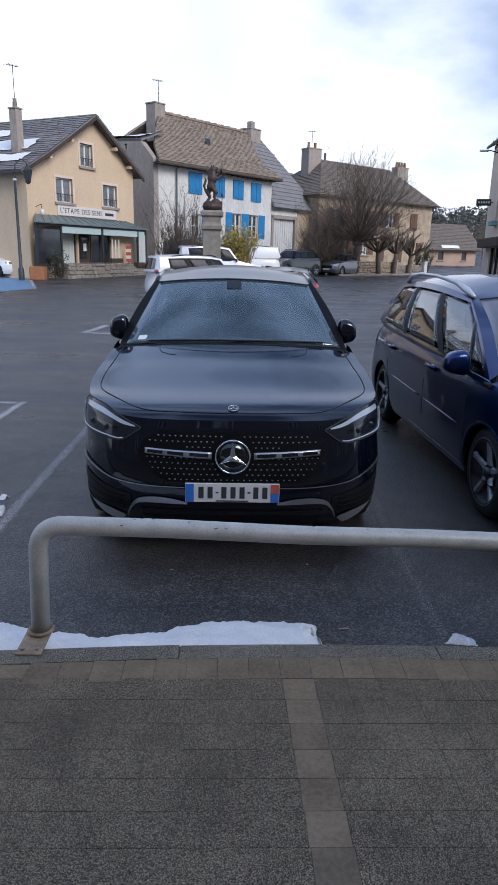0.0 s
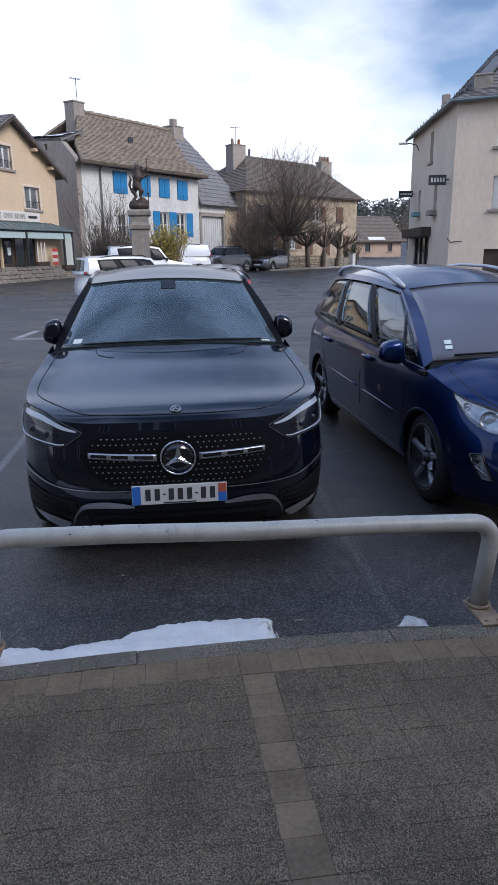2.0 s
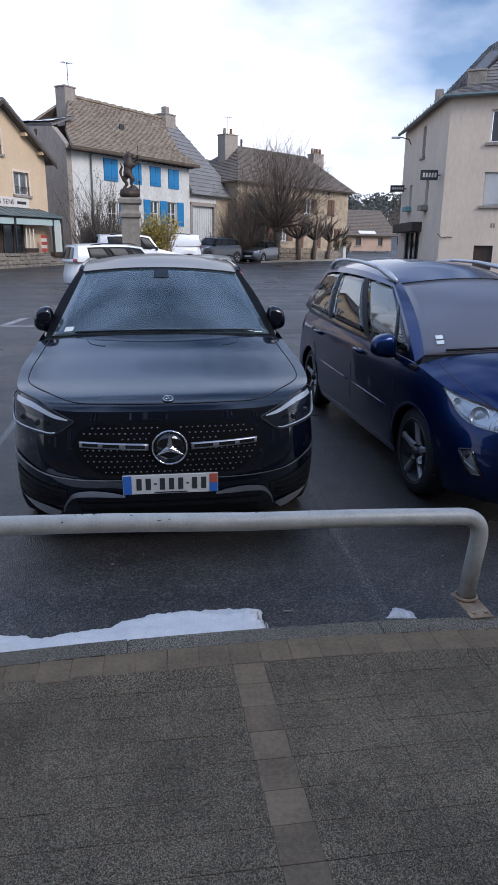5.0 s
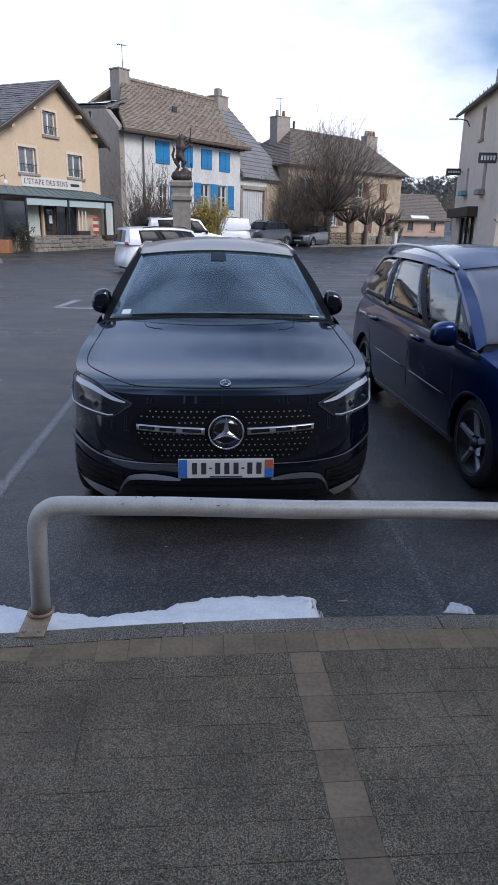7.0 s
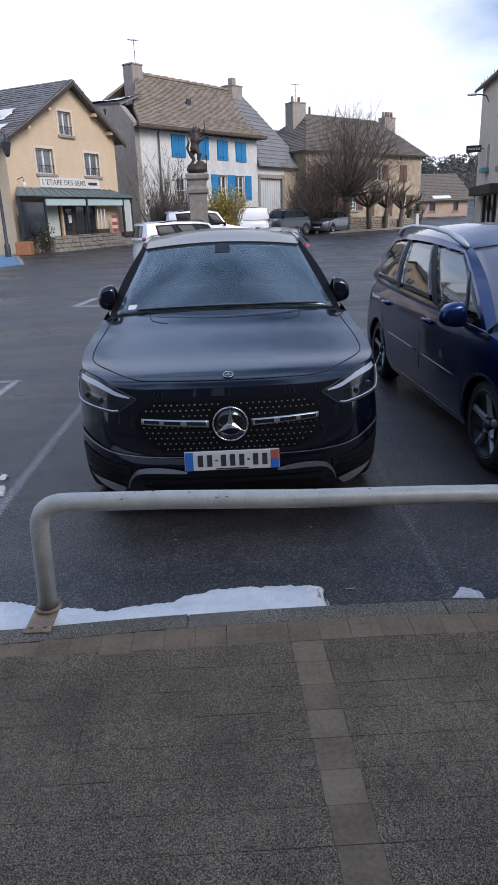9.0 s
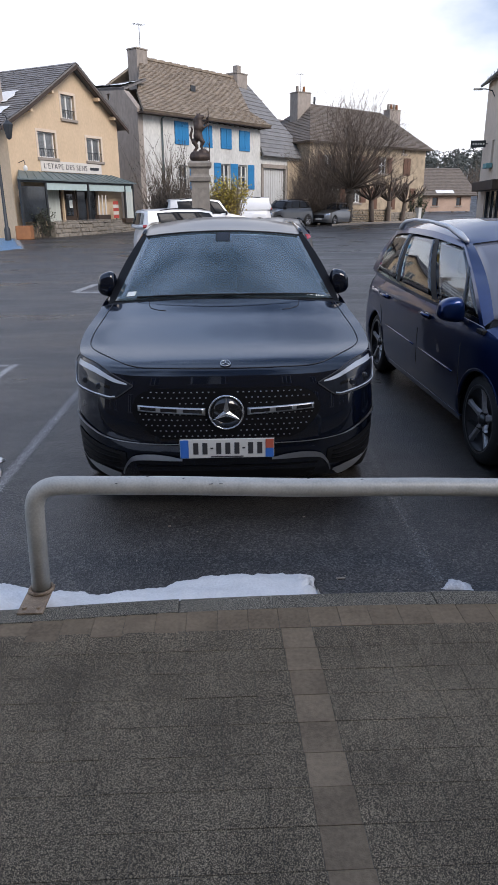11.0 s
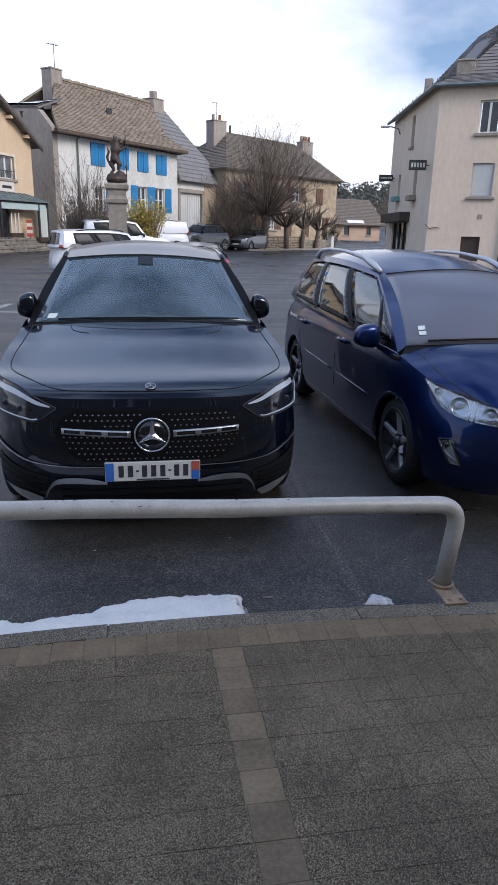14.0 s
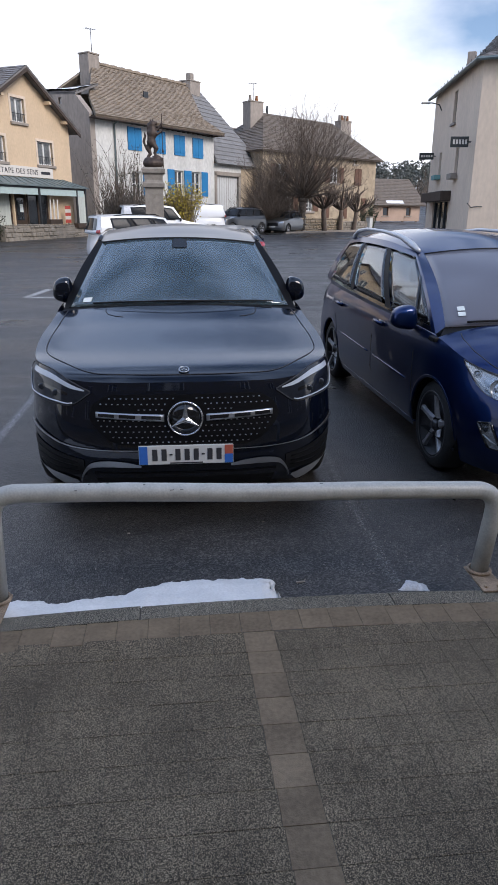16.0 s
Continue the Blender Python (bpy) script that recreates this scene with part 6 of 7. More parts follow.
def house_c():
    h = thing("house", pushed(pose(6.2, 45.0, 0, 0, 0, 32), 1.2), "large stone house with a steep dark roof and brown shutters", "house")
    ops = [(1.7, 2.5, 1.95, 3.05), (3.85, 4.5, 1.9, 2.95), (5.4, 6.2, .9, 2.9), (7.3, 8.1, 1.4, 2.9), (9.6, 10.2, 1.5, 2.9),
           (1.0, 1.8, 3.9, 5.0), (3.6, 4.4, 3.9, 5.0), (6.2, 7.0, 3.9, 5.0), (8.75, 9.5, 3.8, 5.0), (8.6, 8.9, 5.3, 5.6)]
    wall_part(h, [(-.3, 5.9), (11.1, 5.7)], .4, ops, M["stone"])
    for o in ops:
        if o[0] in (8.75, 5.4, 7.3, 9.6):
            box("window_back", o[0], o[1], .2, .25, o[2], o[3], M["pane"], h)
            shutter(h, *o, M["brown_shutter"], label="closed brown shutter")
        else:
            window(h, *o, sashes=2 if o[1] - o[0] > .5 else 1, bars=3 if o[3] < 3.2 else 1)
            if o[1] - o[0] > .5:
                shutter(h, o[0] - .55, o[0] - .02, o[2], o[3], M["brown_shutter"], leaves=1)
                shutter(h, o[1] + .02, o[1] + .55, o[2], o[3], M["brown_shutter"], leaves=1)
    wall_part(h, [(0, 5.7), (8, 5.7)], .4, [], M["stone"], Matrix.Translation((11.1, .35, 0)) @ SIDE, name="side_wall")
    wall_part(h, [(0, 5.75), (8, 5.75)], .4, [], M["stone"], Matrix.Translation((-.3, .35, 0)) @ SIDE @ Matrix.Translation((0, -.35, 0)), name="side_wall")
    course_roof(h, (-.6, -.4, 5.8), (11.5, -.4, 5.62), (2.9, 4, 8.72), (10.0, 4, 8.55), 28, M["dark_slate"], "steep dark slate roof", seed=21)
    course_roof(h, (11.5, -.4, 5.62), (11.5, 8.4, 5.62), (10.0, 4, 8.55), (10.0, 4.2, 8.55), 24, M["dark_slate"], "hipped roof end", seed=22)
    course_roof(h, (-.6, 8.4, 5.8), (11.5, 8.4, 5.62), (2.9, 4, 8.72), (10.0, 4, 8.55), 8, M["dark_slate"], seed=23)
    course_roof(h, (-.6, -.4, 5.8), (-.6, 8.4, 5.8), (2.9, 4, 8.72), (2.9, 4.2, 8.72), 24, M["dark_slate"], seed=24)
    chimney(h, 2.0, 4, 1.2, .9, 7.2, 9.3, M["grey_render"], 2)
    aerial(h, 2.0, 4, 9.4, 1.2)
    chimney(h, 11.3, 4, 1.2, .7, 7.2, 8.75, M["grey_render"], 4)
    tube("stove_pipe", [(3.3, 4, 8.6), (3.3, 4, 9.2)], .08, M["iron"], h, n=8)
    return h


house_c()


def house_e():
    h = thing("house", pushed(pose(2.6, 47.5, 0, 0, 0, 40), 1.24), "small dark-roofed house with a dormer beside the barn", "house")
    wall_part(h, [(0, 5.4), (6.0, 5.4)], .4, [], M["stone"])
    course_roof(h, (-.3, -.4, 5.3), (6.4, -.4, 5.3), (.5, 3, 8.3), (6.0, 3, 8.0), 12, M["dark_slate"], "dark slate roof", seed=31)
    wall_part(h, [(0, 6.4), (.55, 7.0), (1.1, 6.4)], 5.3, [(.3, .8, 5.6, 6.4)], M["stone"], Matrix.Translation((4.4, .0, 0)), name="dormer")
    window(h, 4.7, 5.2, 5.6, 6.4, sashes=1, bars=1)
    chimney(h, 2.6, 3, .7, .6, 7.5, 9.1, M["grey_render"])
    return h


house_e()


def house_d():
    h = thing("house", pose(13.68, 28.2, 0, 0, 0, -30), "three-storey beige rendered corner building with a slate roof", "house")
    ops = [(1.80, 2.72, 6.2, 7.56), (1.78, 2.75, 3.5, 4.95), (1.62, 2.48, .6, 1.72), (5.0, 6.0, 6.2, 7.5), (5.0, 6.0, 3.5, 4.95)]
    wall_part(h, [(0, 8.25), (9, 8.25)], .1, ops, M["pale_render"])
    for o in ops:
        if o[3] > 7:
            window(h, *o, sashes=2)
        elif o[3] > 4:
            w = window(h, *o, sashes=2)
            box("roller_shutter", o[0] + .06, o[1] - .06, .09, .11, o[2] + .05, o[3] - .04, M["door_pale"], w, "lowered pale grey roller shutter")
        else:
            box("cellar_door", o[0], o[1], .12, .16, o[2], o[3], M["dark_wood"], h, "dark brown cellar door", .01)
    box("number_bar", 2.26, 2.34, -.02, 0, 2.52, 2.72, M["sill"], h)
    box("number_bar", 2.38, 2.46, -.02, 0, 2.52, 2.72, M["sill"], h)
    tube("downpipe", [(3.42, -.08, 8.2), (3.42, -.08, .3)], .05, M["zinc"], h, n=6)
    tube("wall_cable", [(-.1, -.06, 2.25), (.1, -.05, 2.05), (.35, -.05, 2.1), (.6, -.05, 2.08)], .02, M["iron"], h, n=4)
    # long face towards the street
    LF = pose(0, 0, 0, 0, 0, 110.2)          # runs away from the corner
    lm = LF @ Matrix.Diagonal((1, -1, 1, 1))
    lops = [(4.75, 5.5, 6.25, 7.75), (7.4, 8.0, 3.8, 5.05), (3.2, 3.9, 3.6, 4.95), (4.5, 8.6, .1, 2.4)]
    wall_part(h, [(0, 8.25), (10.6, 8.25)], .1, lops, M["pale_render"], lm, name="street_wall")
    for o in lops[:3]:
        window(h, *o, m=lm, sashes=1, frame=M["sill"])
    bm = add_box(bmesh.new(), 4.1, 9.8, -.55, .05, 2.42, 2.92, .03)
    bmesh.ops.transform(bm, matrix=lm, verts=bm.verts)
    part("door_canopy", bm, M["dark_wood"], h, "dark brown door canopy")
    bm = add_box(bmesh.new(), 4.5, 8.6, .15, .2, .1, 2.4)
    bmesh.ops.transform(bm, matrix=lm, verts=bm.verts)
    dp = part("shop_front", bm, M["pane"], h, "dark glazed shop front")
    for u in (4.5, 5.8, 7.1, 8.5):
        bm = add_box(bmesh.new(), u, u + .1, .08, .16, .1, 2.4)
        bmesh.ops.transform(bm, matrix=lm, verts=bm.verts)
        part("door_post", bm, M["iron"], dp)
    for u, z0, z1, lab in ((.9, 4.72, 5.18, "dark projecting bar sign"), (9.2, 4.78, 5.15, "dark projecting bar sign")):
        bm = add_box(bmesh.new(), u - .05, u + .05, -.95, -.12, z0, z1, .01)
        bmesh.ops.transform(bm, matrix=lm, verts=bm.verts)
        sgn = part("projecting_sign", bm, M["sign_dark"], h, lab)
        for k in range(5):
            bm = add_box(bmesh.new(), u - .06, u - .05, -.85 + .14 * k, -.76 + .14 * k, z0 + .13, z1 - .13)
            bmesh.ops.transform(bm, matrix=lm, verts=bm.verts)
            part("sign_bar", bm, M["sign_white"], sgn)
        V, F = tube_data([lm @ Vector((u, -.15, (z0 + z1) / 2)), lm @ Vector((u, .02, (z0 + z1) / 2))], .03, 6)
        raw("sign_bracket", V, F, M["iron"], sgn)
    for u in (3.0, 7.2):
        bm = add_box(bmesh.new(), u, u + 1.0, -.35, -.02, 3.45 if u < 5 else 3.6, 3.72 if u < 5 else 3.85, .02)
        bmesh.ops.transform(bm, matrix=lm, verts=bm.verts)
        part("window_box", bm, M["teal"] if u > 5 else M["sill"], h, "teal window box" if u > 5 else "")
    V, F = tube_data([lm @ Vector((8.65, 0, 7.3)), lm @ Vector((8.65, -.15, 7.6)), lm @ Vector((8.7, -.5, 7.7)), lm @ Vector((8.75, -.75, 7.72))], [.03, .03, .03, .03], 6)
    lampm = raw("street_light_arm", V, F, M["iron"], h)
    bm = add_box(bmesh.new(), 8.65, 8.85, -1.15, -.65, 7.66, 7.76, .03)
    bmesh.ops.transform(bm, matrix=lm, verts=bm.verts)
    part("street_light_head", bm, M["galv"], lampm)
    # roof
    a, b, c = Vector((0, 0, 0)), lm @ Vector((10.9, 0, 0)), Vector((9.3, 0, 0))
    out1, out2 = Vector((0, -1, 0)), (lm.to_3x3() @ Vector((0, -1, 0)))
    corner = (out1 + out2).normalized() * .45
    in_ = Vector((4.6, 4.2, 0))
    far = lm @ Vector((10.4, 4.5, 0))
    z0, z1 = 8.22, 12.9
    e = lambda p, z: (p.x, p.y, z)
    zm = 8.72
    mc, mr_, ml = (a + corner).lerp(in_, .20), Vector((9.3, .75, 0)), (b + out2 * .35).lerp(far, .20)
    course_roof(h, e(a + corner, z0), e(c + out1 * .35, z0), e(mc, zm), e(mr_, zm), 6, M["slate"], "grey slate roof slope", seed=41)
    course_roof(h, e(mc, zm), e(mr_, zm), e(in_, z1), e(Vector((9.3, 4.2, 0)), z1), 26, M["slate"], "grey slate roof slope", seed=43)
    course_roof(h, e(b + out2 * .35, z0), e(a + corner, z0), e(ml, zm), e(mc, zm), 6, M["slate"], "grey slate roof slope", seed=42)
    course_roof(h, e(ml, zm), e(mc, zm), e(far, z1), e(in_, z1), 26, M["slate"], "grey slate roof slope", seed=44)
    V, F = [], []
    for p, q, o in ((a + corner, c + out1 * .35, out1), (b + out2 * .35, a + corner, out2)):
        V2, F2 = tube_data([e(p, z0 - .05), e(q, z0 - .05)], .08, 6)
        F += [tuple(len(V) + i for i in f) for f in F2]
        V += V2
    raw("gutter", V, F, M["zinc"], h)
    for k in range(14):
        p = (a + corner).lerp(b + out2 * .35, k / 13) - out2 * .3
        tube("snow_guard", [(p.x, p.y, z0 + .2), (p.x, p.y, z0 + .42)], .015, M["iron"], h, n=4)
    chimney(h, .95, .95, .8, .7, 8.3, 9.3, M["rubble"])
    p = lm @ Vector((5.6, .7, 0))
    chimney(h, p.x, p.y, .4, .4, 8.3, 9.6, M["grey_render"], 0, False)
    grid("roof_snow", lambda u, v: (2.6 + 1.5 * u, .0 + .62 * v, 8.22 + (.35 + .62 * v) * .455 + .06 + .02 * noise.noise((u * 5, v * 5, 3))), lin(0, 1, 8), lin(0, 1, 8), M["snow"], h, "patch of melting snow")
    return h


house_d()

# small far house, behind the corner
fh = thing("house", pose(22.3, 74, 1.0, 0, 0, 12), "small far pinkish house with a dark roof", "house")
wall_part(fh, [(0, 1.8), (6, 1.8)], 0, [(1.2, 1.9, .6, 1.5), (4.2, 4.8, .6, 1.5)], M["pink_render"])
for o in ((1.2, 1.9, .6, 1.5), (4.2, 4.8, .6, 1.5)):
    window(fh, *o, sashes=1, frame=M["brown_shutter"])
wall_part(fh, [(0, 1.8), (4, 4.4), (8, 1.8)], 0, [], M["pink_render"], Matrix.Translation((6, .35, 0)) @ SIDE @ Matrix.Translation((0, .35, 0)), name="side_wall")
course_roof(fh, (-.5, -.5, 1.7), (6.5, -.5, 1.7), (-.3, 3.6, 4.7), (6.4, 3.6, 4.7), 18, M["dark_slate"], "dark slate roof", seed=51)
grid("roof_snow", lambda u, v: (1.5 + 2.2 * u, -.35 + .45 * v, 1.87 + .33 * v + .05), lin(0, 1, 6), lin(0, 1, 3), M["snow"], fh, "strip of snow")
fh2 = thing("house", pose(20.5, 95, 2.0, 0, 0, 20), "far house with a dark slate roof", "house")
wall_part(fh2, [(0, 5), (8, 5)], 0, [(1.5, 2.4, 3, 4.2), (5, 5.9, 3, 4.2)], M["grey_render"])
for o in ((1.5, 2.4, 3, 4.2), (5, 5.9, 3, 4.2)):
    window(fh2, *o, sashes=1)
course_roof(fh2, (-.5, -.5, 4.9), (8.5, -.5, 4.9), (1, 4, 8.6), (7.5, 4, 8.6), 10, M["dark_slate"], "dark slate roof", seed=52)
wall_part(fh2, [(0, 4.9), (8, 4.9)], 0, [], M["grey_render"], Matrix.Translation((8, .35, 0)) @ SIDE, name="side_wall")
spire = thing("church_spire", pose(-41.3, 120, 3, 0, 0, 0), "distant slender church spire", "church")
V, F = lathe_data([(1.0, 0), (1.0, 14), (1.3, 14.2), (.5, 16.5), (.05, 20.5)], 8)
raw("tower", V, F, M["dark_slate"], spire)

# building behind the camera: unseen, added to shade the kerb and darken reflections
bh = thing("building", pose(34, -9.0, 0, 0, 0, 180), "unseen brown rendered building front, added to shade the pavement", "building")
bops = [(2 + 4 * k, 3.2 + 4 * k, z, z + 1.5) for k in range(14) for z in (1.2, 4.2, 7.2)]
wall_part(bh, [(0, 8.8), (60, 8.8)], 0, bops, M["hall"])
for o in bops:
    window(bh, *o, sashes=2)
course_roof(bh, (-.4, -.5, 8.7), (60.4, -.5, 8.7), (0, 5, 11.5), (60, 5, 11.5), 8, M["slate"], seed=61)


# ---- statue, lamps, fences ----
st = thing("monument", pose(-.92, 27.0, gz(0, 27)), "stone pedestal of a monument on the square", "pedestal")
for nm, prof in (("plinth", [(.62, -.1), (.62, .35), (.55, .42), (.50, .45)]), ("shaft", [(.44, .45), (.42, 2.35), (.44, 2.4)]), ("cornice", [(.40, 2.4), (.50, 2.46), (.52, 2.6), (.46, 2.66), (.42, 2.74), (.44, 2.95), (.54, 3.02), (.56, 3.16), (.46, 3.24)])):
    V, F = lathe_data(prof + [(.0, prof[-1][1])], 4)
    raw(nm, [Matrix.Rotation(radians(45), 4, "Z") @ Vector((v[0] * 1.25, v[1] * 1.25, v[2])) * 1.0 for v in V], F, M["granite"], st)
bm = bmesh.new()


def bronze_limb(pts, radii, n=10):
    v, f = tube_data(pts, radii, n)
    bv = [bm.verts.new(p) for p in v]
    for q in f:
        bm.faces.new([bv[i] for i in q])


# rock, hind legs, trunk leaning back, raised forelegs, maned head, tail and pike
for c, r in (((0, 0, .18), (.44, .40, .24)), ((.16, .04, .34), (.24, .24, .18)), ((-.20, -.05, .26), (.20, .22, .16)), ((-.04, 0, 1.0), (.20, .19, .20)), ((.0, -.02, 1.34), (.22, .19, .24)), ((.02, -.03, 1.66), (.15, .14, .16)), ((-.10, .02, 1.56), (.12, .14, .20))):
    ellipsoid(bm, c, r, 14, 10)
bronze_limb([(-.08, .05, .95), (-.20, .06, .74), (-.10, .04, .56), (-.24, .02, .38), (-.12, 0, .36)], [.13, .12, .075, .06, .05])
bronze_limb([(.04, -.05, .92), (.16, -.06, .76), (.08, -.05, .58), (.18, -.08, .44), (.30, -.1, .43)], [.12, .105, .065, .055, .045])
bronze_limb([(-.05, 0, .95), (-.03, 0, 1.2), (.02, -.01, 1.45), (.02, -.02, 1.62)], [.17, .18, .19, .14])
bronze_limb([(.06, -.08, 1.44), (.22, -.10, 1.30), (.34, -.08, 1.40), (.40, -.06, 1.46)], [.085, .06, .05, .045])
bronze_limb([(.06, .08, 1.48), (.26, .06, 1.50), (.36, .02, 1.66), (.40, 0, 1.72)], [.08, .055, .045, .04])
bronze_limb([(.02, -.03, 1.66), (.14, -.05, 1.72), (.24, -.06, 1.74)], [.12, .085, .045])
bronze_limb([(-.04, -.05, 1.76), (-.06, -.05, 1.88)], [.05, .015], 6)
bronze_limb([(.05, -.07, 1.77), (.05, -.07, 1.88)], [.045, .015], 6)
bronze_limb([(-.14, .06, .92), (-.30, .08, .84), (-.36, .08, 1.04), (-.28, .06, 1.26), (-.34, .05, 1.40)], [.06, .055, .06, .05, .015])
bronze_limb([(.43, -.03, -.1), (.42, -.03, 1.0), (.41, -.03, 2.1)], .022, 6)
bronze_limb([(.43, -.03, .55), (.425, -.03, .66), (.42, -.03, .78)], [.02, .05, .02], 6)
statue = part("statue", bm, M["bronze"], None, "", True)
fuse = statue.modifiers.new("fuse", "REMESH")
fuse.mode, fuse.voxel_size, fuse.use_smooth_shade = "VOXEL", .022, True
statue.location = (-.92, 27.0, gz(0, 27) + 3.22)
tagged(statue, "dark weathered bronze statue with a staff on the pedestal", "statue")

lp = thing("street_lamp", pose(-9.98, 29.0, gz(-10, 29)), "old iron lamp post with a lantern on a bracket", "street lamp")
V, F = lathe_data([(.14, 0), (.14, .5), (.08, .62), (.06, 3.6), (.05, 4.7)], 12)
raw("post", V, F, M["iron"], lp, "", True)
tube("bracket", [(0, 0, 4.55), (.05, 0, 5.1), (.3, 0, 5.35), (.55, 0, 5.25), (.6, 0, 5.05)], .025, M["iron"], lp, n=6)
V, F = lathe_data([(.02, 5.08), (.20, 4.92), (.22, 4.88), (.12, 4.35), (.04, 4.28)], 6)
lt = raw("lantern", [(v[0] + .6, v[1], v[2]) for v in V], F, M["iron"], lp)
V, F = lathe_data([(.195, 4.86), (.115, 4.4)], 6)
raw("lantern_glass", [(v[0] * 1.04 + .6, v[1] * 1.04, v[2]) for v in V], F, M["door_pale"], lt)
V, F = lathe_data([(0, -.1), (.11, 0), (0, .12)], 10)
raw("lamp_box", [(v[0], v[1], v[2] + 4.45) for v in V], F, M["door_pale"], lp)

fence = thing("iron_fence", pose(-12.9, 33.6, gz(-12, 33.6), 0, 0, 10), "dark iron picket fence by the house", "fence")
for k in range(16):
    tube("picket", [(.18 * k, 0, 0), (.18 * k, 0, 1.25 + .25 * math.sin(k * .5))], .018, M["iron"], fence, n=4)
for z in (.25, 1.05):
    tube("fence_bar", [(0, 0, z), (2.75, 0, z)], .02, M["iron"], fence, n=4)
pot = thing("plant_pot", pose(-9.35, 29.6, gz(-9, 30)), "square terracotta planter beside the terrace", "planter")
box("pot", -.35, .35, -.3, .3, 0, .62, M["terracotta"], pot, bevel=.03)
mk = thing("road_post", pose(-6.05, 36.6, gz(-6, 36.6) + .2), "red and white striped marker board", "sign")
for k in range(5):
    box("stripe", -.15, .15, -.02, .02, .55 + .18 * k, .73 + .18 * k, M["red"] if k % 2 == 0 else M["sign_white"], mk)
box("post", -.04, .04, -.03, .03, -.3, .55, M["iron"], mk)

# low wall and posts before the stone house
fw_m = pose(7.9, 43.2, gz(8, 43), 0, 0, 37)
stone_wall("front_wall", fw_m, 4.9, .95, "pale low stone wall before the garden", seed=12, mat=M["stone"])
stone_wall("front_wall", fw_m @ Matrix.Translation((5.0, 0, 0)), 3.2, .72, "low stone wall along the pavement", seed=13)
for x, z, w in ((4.95, 1.0, .14), (8.35, 1.0, .18)):
    gp_ = thing("gate_post", fw_m @ Matrix.Translation((x, -.05, 0)), "pale stone gate post at the garden wall", "post")
    box("shaft", -w, w, -w, w, -.1, z, M["door_pale"] if x > 6 else M["stone"], gp_, bevel=.02)
    box("cap", -w - .04, w + .04, -w - .04, w + .04, z, z + .08, M["sill"], gp_, bevel=.02)
pv = raw("pavement_far", [(7.2, 42.0, gz(7, 42) + .10), (15.5, 47.9, gz(15, 48) + .10), (15.0, 49.0, gz(15, 49) + .10), (6.6, 43.4, gz(6, 43) + .10), (7.2, 42.0, gz(7, 42) - .1), (15.5, 47.9, gz(15, 48) - .1), (15.0, 49.0, gz(15, 49) - .1), (6.6, 43.4, gz(6, 43) - .1)],
         [(0, 1, 2, 3), (4, 5, 1, 0), (5, 6, 2, 1), (7, 4, 0, 3)], M["sill"])
tagged(pv, "narrow raised pavement before the garden wall", "pavement", kind="structure")


# ---- trees and shrubs ----
def limb(V, F, p, d, length, r0, r1, n, rng, bend_=.25, steps=4):
    """One tapered, slightly crooked branch; returns points along it."""
    pts, q, dd = [p], p.copy(), d.normalized()
    for i in range(steps):
        dd = (dd + Vector((rng.uniform(-1, 1), rng.uniform(-1, 1), rng.uniform(-.5, 1))) * bend_ / steps).normalized()
        q = q + dd * length / steps
        pts.append(q.copy())
    v, f = tube_data(pts, [r0 + (r1 - r0) * i / steps for i in range(steps + 1)], n)
    b = len(V)
    V += v
    F += [tuple(b + i for i in g) for g in f]
    return pts, dd


def rand_dir(rng, up=.3, spread=1.0):
    a = rng.uniform(0, 2 * math.pi)
    return Vector((math.cos(a) * spread, math.sin(a) * spread, up))


def broad_tree(x, y, trunk_h, crown_h, crown_r, label, seed, twigs=5):
    rng = random.Random(seed)
    t = thing("tree", pose(x, y, gz(x, y)), label, "tree", "bare trees before the stone house")
    V, F = [], []
    pts, d = limb(V, F, Vector((0, 0, -.1)), Vector((0.03, 0, 1)), trunk_h, .30, .24, 10, rng, .08)
    raw("trunk", V, F, M["bark"], t, "", True)
    head = pts[-1]
    part("knotted_head", ellipsoid(bmesh.new(), head, (.36, .34, .34), 12, 8), M["bark"], t, "", True)
    V, F = [], []
    for i in range(160):
        a = rng.uniform(0, 2 * math.pi)
        el = rng.uniform(.15, 1.0) * math.pi / 2
        ch, sh = math.cos(el), math.sin(el)
        dr = Vector((math.cos(a) * ch, math.sin(a) * ch, sh))
        L = rng.uniform(.7, 1.0) / math.hypot(ch / crown_r, sh / crown_h)
        p1, d1 = limb(V, F, head + dr * .2, dr + Vector((0, 0, -.15)), L, .042, .008, 4, rng, .75, 6)
        for j in range(twigs):
            q = p1[rng.randint(2, 6)]
            d2 = (d1 + rand_dir(rng, .25, .75)).normalized()
            p2, d3 = limb(V, F, q, d2, rng.uniform(.5, 1.5), .012, .006, 3, rng, .5, 3)
            for k2 in range(3):
                limb(V, F, p2[rng.randint(1, 3)], (d3 + rand_dir(rng, .2, .8)).normalized(), rng.uniform(.3, .8), .007, .004, 3, rng, .4, 2)
    raw("crown", V, F, M["twig"], t, "dense bare brown twigs")
    return t


